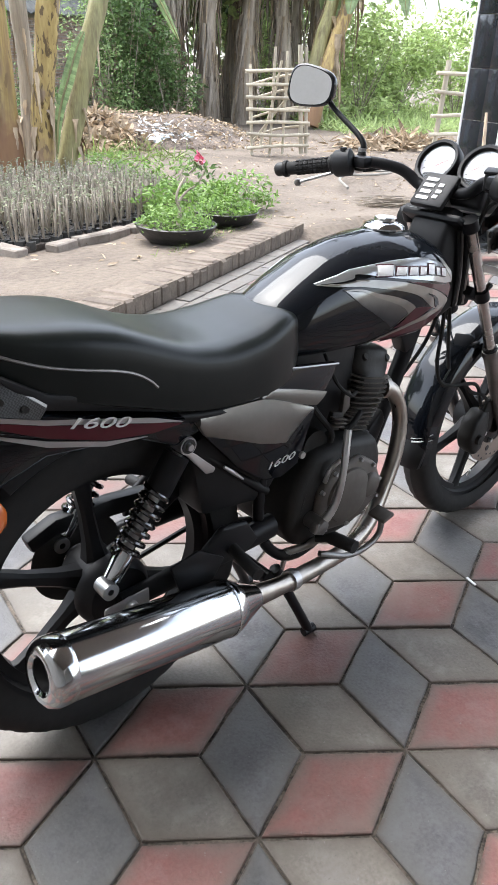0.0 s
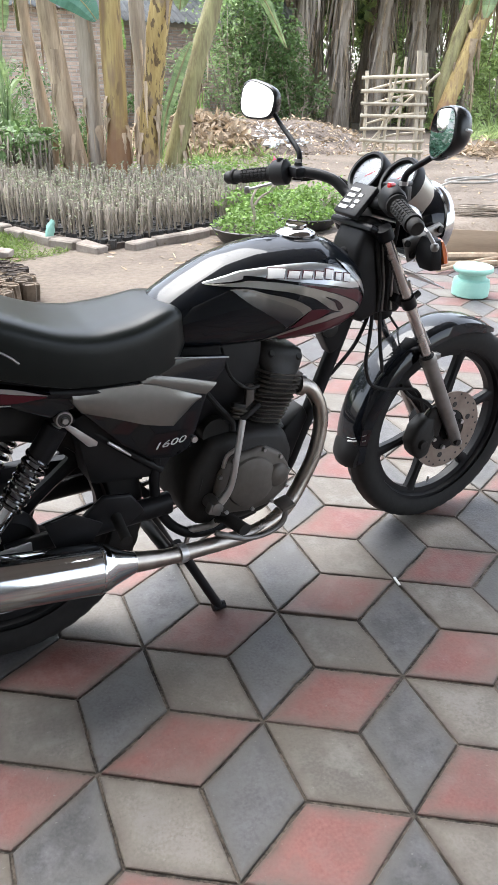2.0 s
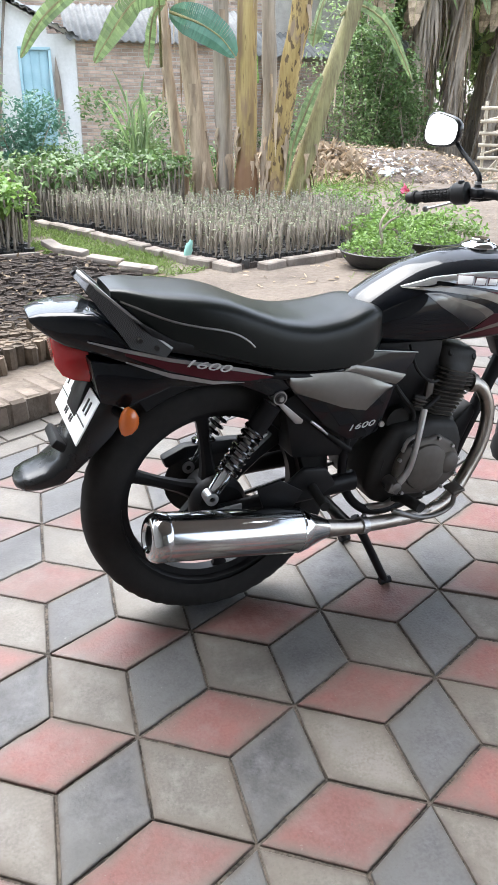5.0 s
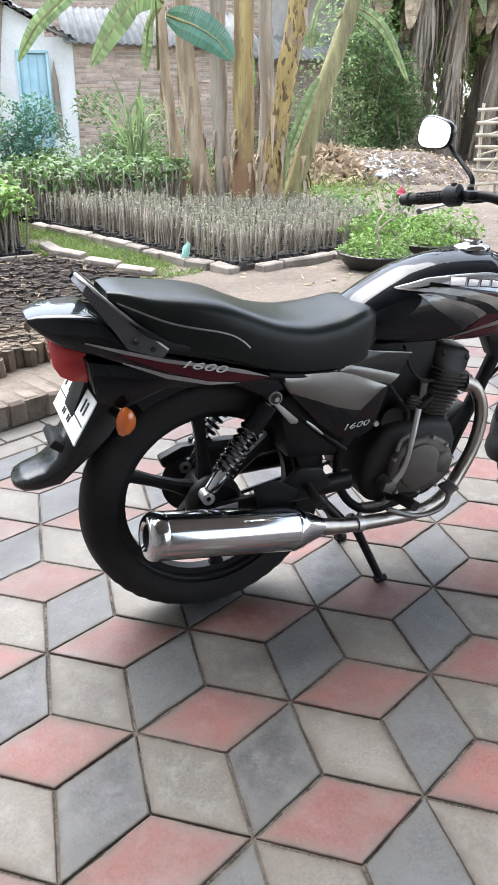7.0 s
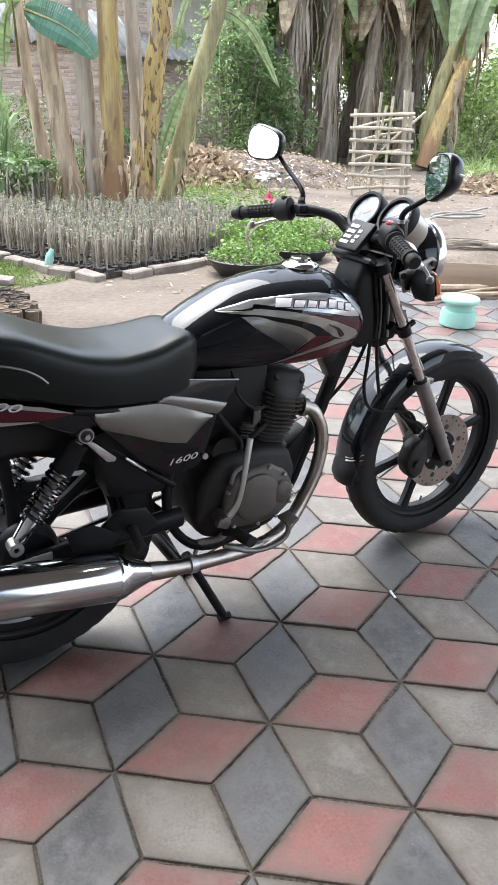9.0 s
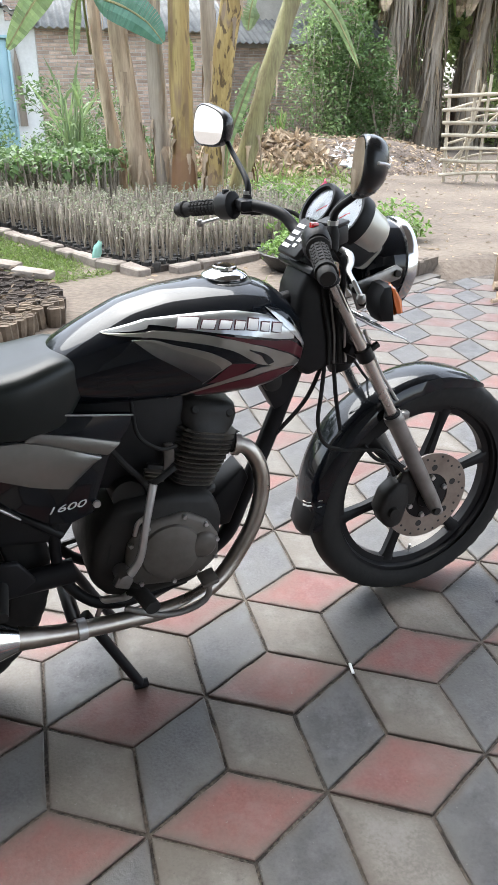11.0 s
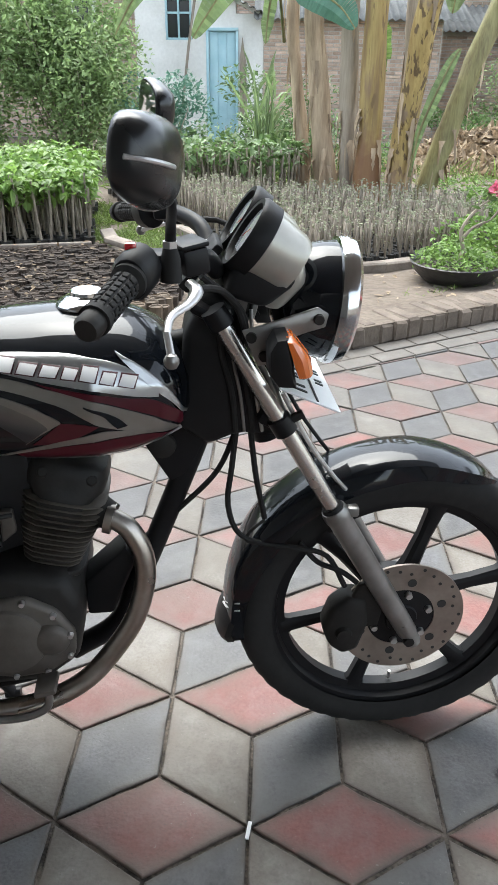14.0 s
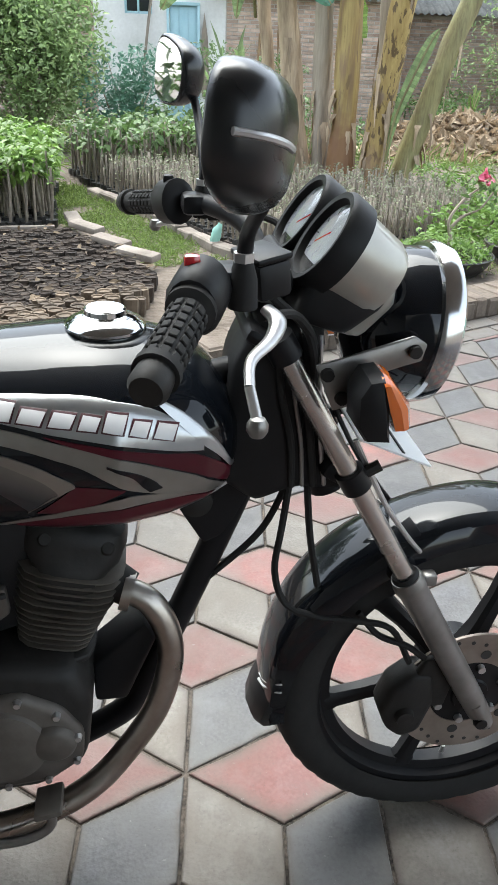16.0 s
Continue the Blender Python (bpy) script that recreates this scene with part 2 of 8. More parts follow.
CARBON = mat("carbon_pattern", (0.012, 0.012, 0.013), rough=0.3, coat=0.4)
weave = CARBON.node_tree.nodes.new("ShaderNodeTexChecker")
weave.inputs["Scale"].default_value = 400
weave.inputs["Color1"].default_value, weave.inputs["Color2"].default_value = (0.012, 0.012, 0.013, 1), (0.055, 0.055, 0.058, 1)
CARBON.node_tree.links.new(CARBON.node_tree.nodes["Texture Coordinate"].outputs["Object"], weave.inputs["Vector"])
CARBON.node_tree.links.new(weave.outputs["Color"], CARBON.node_tree.nodes["Principled BSDF"].inputs["Base Color"])
DIAL = mat("dial_face", (0.36, 0.39, 0.42), (0.46, 0.49, 0.51), 0.25)
PLATE = mat("number_plate", (0.74, 0.75, 0.74), (0.82, 0.82, 0.81), 0.4)
INK = mat("black_ink", (0.02, 0.02, 0.02), rough=0.5)
PLASTER = mat("white_plaster", (0.55, 0.55, 0.52), (0.78, 0.78, 0.76), 0.85, scale=1.6, fine=20, bump=0.15)
BLUE = mat("faded_blue_paint", (0.28, 0.46, 0.52), (0.42, 0.60, 0.65), 0.6, scale=3)
ROOFING = mat("fibre_cement_sheet", (0.12, 0.12, 0.116), (0.24, 0.24, 0.23), 0.8, scale=2.5, fine=20, bump=0.2)
WALLBRICK = mat("house_brick", (0.34, 0.24, 0.18), (0.55, 0.43, 0.35), 0.9, scale=5, fine=40, bump=0.4, rnd=0.25, island=True)
MORTAR = mat("mortar", (0.38, 0.35, 0.31), (0.52, 0.49, 0.44), 0.95, scale=5, fine=40, bump=0.4)
BLACKTILE = mat("black_wall_tile", (0.012, 0.013, 0.016), (0.022, 0.024, 0.03), 0.12, scale=2, rnd=0.1)
OIL = mat("oil_stain", (0.02, 0.02, 0.021), (0.035, 0.035, 0.036), 0.35)
TRIM = mat("white_trim", (0.6, 0.6, 0.6), (0.75, 0.75, 0.74), 0.5)
PORCH = mat("porch_paint", (0.26, 0.245, 0.225), (0.33, 0.315, 0.295), 0.85, scale=1.5, bump=0.05)
BAMBOO = mat("weathered_bamboo", (0.30, 0.26, 0.19), (0.52, 0.46, 0.36), 0.7, scale=8, fine=60, stretch=(1, 1, 0.3), rnd=0.15)
BARK_Y = mat("yellow_banana_stem", (0.27, 0.18, 0.066), (0.48, 0.36, 0.14), 0.6, scale=6, fine=34, stretch=(1.8, 1.8, 0.22), bump=0.65, contrast=0.22, grain=0.5, rnd=0.12)


def blotched(m, scale, squash, lo, hi, over, amount):
    """Dark brown blotches, longer than wide, over the stem's own colour."""
    nt = m.node_tree
    N, L = nt.nodes, nt.links
    b = N["Principled BSDF"]
    mp = N.new("ShaderNodeMapping"); mp.inputs["Scale"].default_value = (1, 1, squash)
    L.new(N["Texture Coordinate"].outputs["Object"], mp.inputs["Vector"])
    n = N.new("ShaderNodeTexNoise"); n.inputs["Scale"].default_value = scale; n.inputs["Detail"].default_value = 4
    L.new(mp.outputs["Vector"], n.inputs["Vector"])
    r = N.new("ShaderNodeMapRange"); r.inputs["From Min"].default_value, r.inputs["From Max"].default_value = lo, hi
    r.inputs["To Max"].default_value = amount
    L.new(n.outputs["Fac"], r.inputs["Value"])
    x = N.new("ShaderNodeMixRGB"); x.inputs["Color2"].default_value = (*over, 1)
    L.new(b.inputs["Base Color"].links[0].from_socket, x.inputs["Color1"]); L.new(r.outputs[0], x.inputs["Fac"])
    L.new(x.outputs["Color"], b.inputs["Base Color"])


BARK_S = BARK_Y.copy()
BARK_S.name = "spotted_banana_stem"
blotched(BARK_S, 30, 0.3, 0.54, 0.60, (0.09, 0.055, 0.028), 0.9)
blotched(BARK_S, 7, 0.35, 0.58, 0.66, (0.25, 0.18, 0.13), 0.9)
blotched(BARK_Y, 22, 0.2, 0.62, 0.68, (0.12, 0.075, 0.04), 0.7)
blotched(BARK_Y, 16, 0.10, 0.50, 0.64, (0.20, 0.13, 0.07), 0.75)
blotched(BARK_Y, 9, 0.2, 0.56, 0.68, (0.22, 0.14, 0.085), 0.8)


def brown_foot(m, low, high, over):
    """Old reddish-brown sheath bases round the foot of the stem, with an uneven upper edge."""
    nt = m.node_tree
    N, L = nt.nodes, nt.links
    b = N["Principled BSDF"]
    sep = N.new("ShaderNodeSeparateXYZ")
    L.new(N["Texture Coordinate"].outputs["Object"], sep.inputs[0])
    n = N.new("ShaderNodeTexNoise"); n.inputs["Scale"].default_value = 11
    L.new(N["Texture Coordinate"].outputs["Object"], n.inputs["Vector"])
    add = N.new("ShaderNodeMath"); add.operation = "MULTIPLY_ADD"; add.inputs[1].default_value = 0.5
    L.new(n.outputs["Fac"], add.inputs[0]); L.new(sep.outputs["Z"], add.inputs[2])
    r = N.new("ShaderNodeMapRange"); r.inputs["From Min"].default_value, r.inputs["From Max"].default_value = low, high
    r.inputs["To Min"].default_value, r.inputs["To Max"].default_value = 0.85, 0.0
    L.new(add.outputs[0], r.inputs["Value"])
    x = N.new("ShaderNodeMixRGB"); x.inputs["Color2"].default_value = (*over, 1)
    L.new(b.inputs["Base Color"].links[0].from_socket, x.inputs["Color1"]); L.new(r.outputs[0], x.inputs["Fac"])
    L.new(x.outputs["Color"], b.inputs["Base Color"])


brown_foot(BARK_Y, 0.72, 1.0, (0.20, 0.10, 0.052))
brown_foot(BARK_S, 0.55, 0.72, (0.24, 0.155, 0.09))
BARK_B = mat("dry_banana_sheath", (0.19, 0.135, 0.09), (0.50, 0.39, 0.27), 0.85, scale=7, fine=50, stretch=(2, 2, 0.22), bump=0.6, rnd=0.25, island=True)
BARK_G = mat("green_banana_stem", (0.12, 0.095, 0.045), (0.33, 0.31, 0.14), 0.6, scale=5, fine=40, stretch=(2, 2, 0.3), bump=0.3, rnd=0.15)
BARK_D = mat("grey_brown_stem", (0.15, 0.122, 0.095), (0.38, 0.325, 0.26), 0.9, scale=6, fine=40, stretch=(2, 2, 0.2), bump=0.7, rnd=0.25, island=True)
LEAF_BLUE = leafy("blue_green_banana_leaf", (0.07, 0.17, 0.115), (0.12, 0.25, 0.17), 0.35, rnd=0.1, through=0.3)
LEAF_PALE = leafy("pale_strap_leaf", (0.14, 0.21, 0.085), (0.27, 0.35, 0.155), 0.5, rnd=0.3, through=0.4)
LEAF_BANANA = leafy("banana_leaf", (0.15, 0.20, 0.095), (0.27, 0.35, 0.17), 0.4, rnd=0.2, through=0.45)
LEAF_DRY = leafy("dry_leaf", (0.18, 0.13, 0.08), (0.46, 0.36, 0.25), 0.8, rnd=0.4, through=0.2)
LEAF_FALL = leafy("fallen_leaf", (0.075, 0.054, 0.034), (0.19, 0.14, 0.09), 0.85, rnd=0.4, through=0.1)
LEAF_BRIGHT = leafy("bright_leaf", (0.10, 0.185, 0.035), (0.25, 0.38, 0.10), 0.45, through=0.4)
LEAF_MID = leafy("green_leaf", (0.065, 0.12, 0.038), (0.17, 0.26, 0.09), 0.5)
LEAF_DARK = leafy("dark_leaf", (0.04, 0.072, 0.032), (0.115, 0.17, 0.08), 0.5)
# two paler greens with distance haze and sunlight put into the colour
LEAF_HAZE = leafy("hazed_leaf", (0.14, 0.21, 0.08), (0.34, 0.45, 0.2), 0.6, through=0.45)
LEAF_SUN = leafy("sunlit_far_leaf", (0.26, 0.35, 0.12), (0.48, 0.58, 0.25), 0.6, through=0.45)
LEAF_SHOOT = leafy("withered_shoot", (0.17, 0.18, 0.11), (0.34, 0.355, 0.24), 0.7)
GRASS = leafy("grass_blade", (0.09, 0.14, 0.03), (0.22, 0.30, 0.08), 0.6)
STICK = mat("dry_stick", (0.14, 0.115, 0.088), (0.29, 0.25, 0.195), 0.85, scale=20, rnd=0.3, island=True)
STICKTOP = mat("cut_stick_top", (0.30, 0.28, 0.22), (0.48, 0.45, 0.38), 0.85, scale=20)
POLYBAG = mat("black_polybag", (0.012, 0.012, 0.012), (0.035, 0.033, 0.03), 0.45, scale=20, bump=0.4, rnd=0.3, island=True)
BROWNBAG = mat("muddy_polybag", (0.05, 0.035, 0.022), (0.17, 0.125, 0.085), 0.8, scale=10, bump=0.5, rnd=0.35, island=True)
MINT = mat("mint_plastic", (0.26, 0.50, 0.42), (0.33, 0.58, 0.49), 0.4, scale=5, rough2=0.5)
WOOD = mat("raw_board", (0.17, 0.12, 0.078), (0.26, 0.195, 0.13), 0.7, scale=5, stretch=(0.4, 3, 3))
REDCLOTH = mat("red_cushion", (0.30, 0.04, 0.05), (0.42, 0.08, 0.09), 0.85, scale=12, bump=0.3)
HOSE = mat("grey_hose", (0.16, 0.15, 0.13), (0.28, 0.26, 0.23), 0.7, scale=10)
LITTER = mat("plastic_litter", (0.5, 0.55, 0.58), (0.8, 0.8, 0.8), 0.5, scale=8, rnd=0.25, island=True)
PINK = mat("pink_petal", (0.6, 0.10, 0.19), (0.75, 0.2, 0.3), 0.5)


# ---- building helpers ----
def finish(bm, smooth=True, angle=40):
    bmesh.ops.recalc_face_normals(bm, faces=bm.faces)
    if smooth:
        lim = radians(angle)
        for f in bm.faces:
            f.smooth = True
        for e in bm.edges:
            e.smooth = not (len(e.link_faces) == 2 and e.calc_face_angle(0) > lim)
    return bm


def part(name, bm, material, parent=None, label="", smooth=True, angle=40):
    """One mesh object out of a bmesh, under its parent."""
    if isinstance(bm, bmesh.types.BMesh):
        finish(bm, smooth, angle)
        me = bpy.data.meshes.new(name)
        bm.to_mesh(me)
        bm.free()
    else:
        me = bm
    if not me.materials:
        me.materials.append(material)
    ob = new(name, me)
    if parent is not None:
        ob.parent = parent
    if label:
        ob["label"] = label
    return ob


def thing(name, m, label, category, group="", kind=""):
    ob = new(name)
    ob.matrix_world = m
    ob.empty_display_size = 0.1
    return tagged(ob, label, category, group, kind)


def raw_mesh(name, verts, faces, material, smooth=False):
    me = bpy.data.meshes.new(name)
    me.from_pydata(verts, [], faces)
    me.materials.append(material)
    if smooth:
        for p in me.polygons:
            p.use_smooth = True
    return me


def merge(*bms):
    out = bmesh.new()
    for b in bms:
        me = bpy.data.meshes.new("tmp")
        b.to_mesh(me); b.free()
        out.from_mesh(me)
        bpy.data.meshes.remove(me)
    return out


def box(size, at=(0, 0, 0), bevel=0.0, rot=(0, 0, 0), seg=2):
    bm = bmesh.new()
    bmesh.ops.create_cube(bm, size=1.0)
    bmesh.ops.scale(bm, vec=size, verts=bm.verts)
    if bevel:
        bmesh.ops.bevel(bm, geom=list(bm.edges), offset=bevel, segments=seg, profile=0.5, affect="EDGES")
    bmesh.ops.transform(bm, matrix=pose(*at, *rot), verts=bm.verts)
    return bm


def loft(rings, caps=True, closed=True):
    """A skin over rings of equally many points."""
    bm = bmesh.new()
    vs = [[bm.verts.new(p) for p in r] for r in rings]
    n = len(rings[0])
    for a, b in zip(vs, vs[1:]):
        for i in range(n if closed else n - 1):
            j = (i + 1) % n
            bm.faces.new((a[i], a[j], b[j], b[i]))
    if caps and closed:
        bm.faces.new(vs[0][::-1])
        bm.faces.new(vs[-1])
    return bm


def smooth_path(pts, steps=6):
    """Catmull-Rom through the points."""
    P = [Vector(p) for p in pts]
    P = [2 * P[0] - P[1]] + P + [2 * P[-1] - P[-2]]
    out = []
    for i in range(1, len(P) - 2):
        for k in range(steps):
            t = k / steps
            a, b, c, d = P[i - 1], P[i], P[i + 1], P[i + 2]
            out.append(0.5 * (2 * b + (c - a) * t + (2 * a - 5 * b + 4 * c - d) * t * t + (3 * b - a - 3 * c + d) * t ** 3))
    return out + [P[-2]]


def tube(pts, r, n=10, steps=5, curve=True, flat=1.0):
    """A round bar along points; r is one radius or one at each point."""
    radii = r if isinstance(r, (list, tuple)) else [r] * len(pts)
    path = smooth_path(pts, steps) if curve and len(pts) > 2 else [Vector(p) for p in pts]
    k = np.interp(np.linspace(0, len(pts) - 1, len(path)), range(len(pts)), radii)
    rings, side = [], None
    for i, p in enumerate(path):
        d = (path[min(i + 1, len(path) - 1)] - path[max(i - 1, 0)]).normalized()
        if side is None:
            side = d.cross(Vector((0, 0, 1)) if abs(d.z) < 0.9 else Vector((1, 0, 0))).normalized()
        side = (side - d * side.dot(d)).normalized()
        up = d.cross(side)
        rings.append([p + (side * math.cos(a) + up * math.sin(a) * flat) * k[i] for a in (2 * math.pi * j / n for j in range(n))])
    return loft(rings)


def lathe(profile, n=32, m=None, ends=False):
    """(radius, height) turned round z, then moved by m."""
    rings = [[(r * math.cos(2 * math.pi * j / n), r * math.sin(2 * math.pi * j / n), z) for j in range(n)] for r, z in profile]
    bm = loft(rings, caps=ends)
    if m is not None:
        bmesh.ops.transform(bm, matrix=m, verts=bm.verts)
    return bm


def slab(outline, y0, y1, bevel=0.004):
    """An outline in x and z, thick from y0 to y1, with rounded rims."""
    bm = bmesh.new()
    a = [bm.verts.new((x, y0, z)) for x, z in outline]
    f = bm.faces.new(a)
    ext = bmesh.ops.extrude_face_region(bm, geom=[f])
    bmesh.ops.translate(bm, vec=(0, y1 - y0, 0), verts=[v for v in ext["geom"] if isinstance(v, bmesh.types.BMVert)])
    if bevel:
        bmesh.ops.bevel(bm, geom=list(bm.edges), offset=bevel, segments=2, profile=0.5, affect="EDGES")
    return bm


AXIS_Y = pose(0, 0, 0, 90, 0, 0)


def disc_y(profile, at, n=40):
    """A turned body whose axis runs along y; (radius, offset towards -y)."""
    return lathe(profile, n, pose(*at) @ AXIS_Y, ends=False)


def text_mesh(body, size, depth=0.001, shear=0.0):
    cu = bpy.data.curves.new("text", "FONT")
    cu.body, cu.size, cu.extrude, cu.shear, cu.align_x, cu.align_y = body, size, depth, shear, "CENTER", "CENTER"
    ob = bpy.data.objects.new("text", cu)
    scene.collection.objects.link(ob)
    me = bpy.data.meshes.new_from_object(ob.evaluated_get(bpy.context.evaluated_depsgraph_get()))
    bpy.data.objects.remove(ob)
    bpy.data.curves.remove(cu)
    return me

# ---- ground, paving, kerb ----
KA = radians(31.0)                       # the kerb runs along this bearing
KD = Vector((math.cos(KA), math.sin(KA), 0))
KN = Vector((-math.sin(KA), math.cos(KA), 0))
K0 = Vector((0, 2.04, 0))                # a point on the kerb's foot


def soil_edge(x):
    return 3.50 + 0.24 * (x - 2.9)


def kerb_side(x, y):
    """How far beyond the kerb's foot a place lies; past its end the paving stops short of the soil."""
    d = (Vector((x, y, 0)) - K0).dot(KN)
    return max(d, (y - soil_edge(x)) * 0.97) if x > 2.9 else d


def ground_height(x, y):
    d = kerb_side(x, y)
    z = 0.045 - 0.06 * min(max((d - 0.35) / 1.2, 0), 1) + 0.02 * noise.noise(Vector((x * 0.9, y * 0.9, 0))) + 0.008 * noise.noise(Vector((x * 4, y * 4, 3)))
    z += 0.07 * math.exp(-(((x - 1.7) / 1.6) ** 2 + ((y - 7.0) / 1.3) ** 2))
    z -= 0.16 * min(max((y - 9.0) / 6.0, 0), 1)
    return z if d > 0.2 else -0.09


def build_ground():
    def axis(lo, hi, near_lo, near_hi):
        a = list(np.arange(near_lo, near_hi, 0.16))
        out, step, v = [], 0.16, near_lo
        while v > lo:
            step *= 1.35; v -= step; out.insert(0, max(v, lo))
        step, v = 0.16, a[-1]
        tail = []
        while v < hi:
            step *= 1.35; v += step; tail.append(min(v, hi))
        return out + a + tail
    xs, ys = axis(-400, 400, -4, 12), axis(-400, 400, 0.5, 16)
    verts = [(x, y, ground_height(x, y) if abs(x) < 60 and abs(y) < 60 else -0.2) for y in ys for x in xs]
    n = len(xs)
    faces = [(j * n + i, j * n + i + 1, (j + 1) * n + i + 1, (j + 1) * n + i) for j in range(len(ys) - 1) for i in range(n - 1)]
    me = raw_mesh("ground", verts, faces, SAND, smooth=True)
    return tagged(new("ground", me), "bare sandy yard soil, trodden and dry", "ground", kind="structure")


build_ground()

# the bed of the paving, a thick slab under the tiles
PX0, PX1, PY0 = -3.4, 6.2, -3.6
SIDE = 0.2
S3 = math.sqrt(3)


def clip(poly, inside, cut):
    out = []
    for a, b in zip(poly, poly[1:] + poly[:1]):
        ia, ib = inside(a), inside(b)
        if ia:
            out.append(a)
        if ia != ib:
            out.append(cut(a, b))
    return out


def clip_line(poly, p0, nrm, keep):
    f = lambda q: (q[0] - p0[0]) * nrm[0] + (q[1] - p0[1]) * nrm[1] - keep

    def cut(a, b):
        t = f(a) / (f(a) - f(b))
        return (a[0] + t * (b[0] - a[0]), a[1] + t * (b[1] - a[1]))
    return clip(poly, lambda q: f(q) <= 0, cut)


def inset(poly, d):
    """A convex outline, counter-clockwise, moved inwards by d."""
    n = len(poly)
    out = []
    for i in range(n):
        p, q, r = Vector(poly[i - 1]), Vector(poly[i]), Vector(poly[(i + 1) % n])
        a, b = (q - p).normalized(), (r - q).normalized()
        na, nb = Vector((-a.y, a.x)), Vector((-b.y, b.x))
        k = (na + nb) / max(1 + na.dot(nb), 0.2)
        out.append(q + k * d)
    return out


def inrad(poly):
    """A safe inset for small cut tiles."""
    area = abs(sum(p[0] * q[1] - p[1] * q[0] for p, q in zip(poly, poly[1:] + poly[:1]))) / 2
    return 0.8 * area / sum((Vector(p) - Vector(q)).length for p, q in zip(poly, poly[1:] + poly[:1]))


def tile_rings(poly, gap=0.0030, edge=0.0034, drop=0.0026, depth=0.05):
    """The outline of a worn concrete tile: foot, shoulder and top."""
    a, b, c = inset(poly, gap), inset(poly, gap + edge * 0.35), inset(poly, gap + edge)
    return [[(p.x, p.y, -depth) for p in a], [(p.x, p.y, -drop) for p in a],
            [(p.x, p.y, -drop * 0.3) for p in b], [(p.x, p.y, 0) for p in c], [(p.x, p.y, 0.0003) for p in inset(poly, min(0.048, inrad(poly)))]]


def tile_geo(poly, cuts=5, seed=0.0, **kw):
    """A tile with chipped, uneven edges."""
    rings = tile_rings(poly, **kw)
    mid = sum((Vector(p) for p in rings[-1]), Vector()) / len(poly)
    n = len(poly) * cuts
    v = []
    for k, ring in enumerate(rings):
        for a, b in zip(ring, ring[1:] + ring[:1]):
            for c in range(cuts):
                p = Vector(a).lerp(Vector(b), c / cuts)
                if 0 < k < 4:
                    chip = 0.0014 * noise.noise(p * 60 + Vector((seed, 0, 0))) + 0.009 * max(0, noise.noise(p * 34 + Vector((seed, 7, 0))) - 0.22)
                    p += (mid - p).normalized() * max(chip, -0.001) * (0.8, 1.0, 1.25)[k - 1]
                v.append(tuple(p))
    f = [(k * n + i, k * n + (i + 1) % n, (k + 1) * n + (i + 1) % n, (k + 1) * n + i) for k in range(4) for i in range(n)]
    f.append(tuple(4 * n + i for i in range(n)))
    return v, f


def rim_values(me, sizes):
    """Marks how near each point of a tile lies to its edge, for the dust that gathers there."""
    at = me.attributes.new("rim", "FLOAT", "POINT")
    at.data.foreach_set("value", [0.0 if k == 4 else 1.0 for n in sizes for k in range(5) for _ in range(n)])
    return me


PLAN = [(PX0, PY0), (PX1, PY0), (PX1, soil_edge(PX1) + 0.05), (2.9, soil_edge(2.9) + 0.05), (2.9, 2.04 + 0.6009 * 2.9), (PX0, 2.04 + 0.6009 * PX0)]
paving = tagged(new("pavement", raw_mesh("pavement", [(x, y, z) for z in (-0.0055, -0.1) for x, y in PLAN],
        [tuple(range(6)), tuple(range(11, 5, -1))] + [(i, i + 6, (i + 1) % 6 + 6, (i + 1) % 6) for i in range(6)], JOINT)),
        "diamond concrete paving in red, dark and light grey with dirty joints", "pavement", kind="structure")


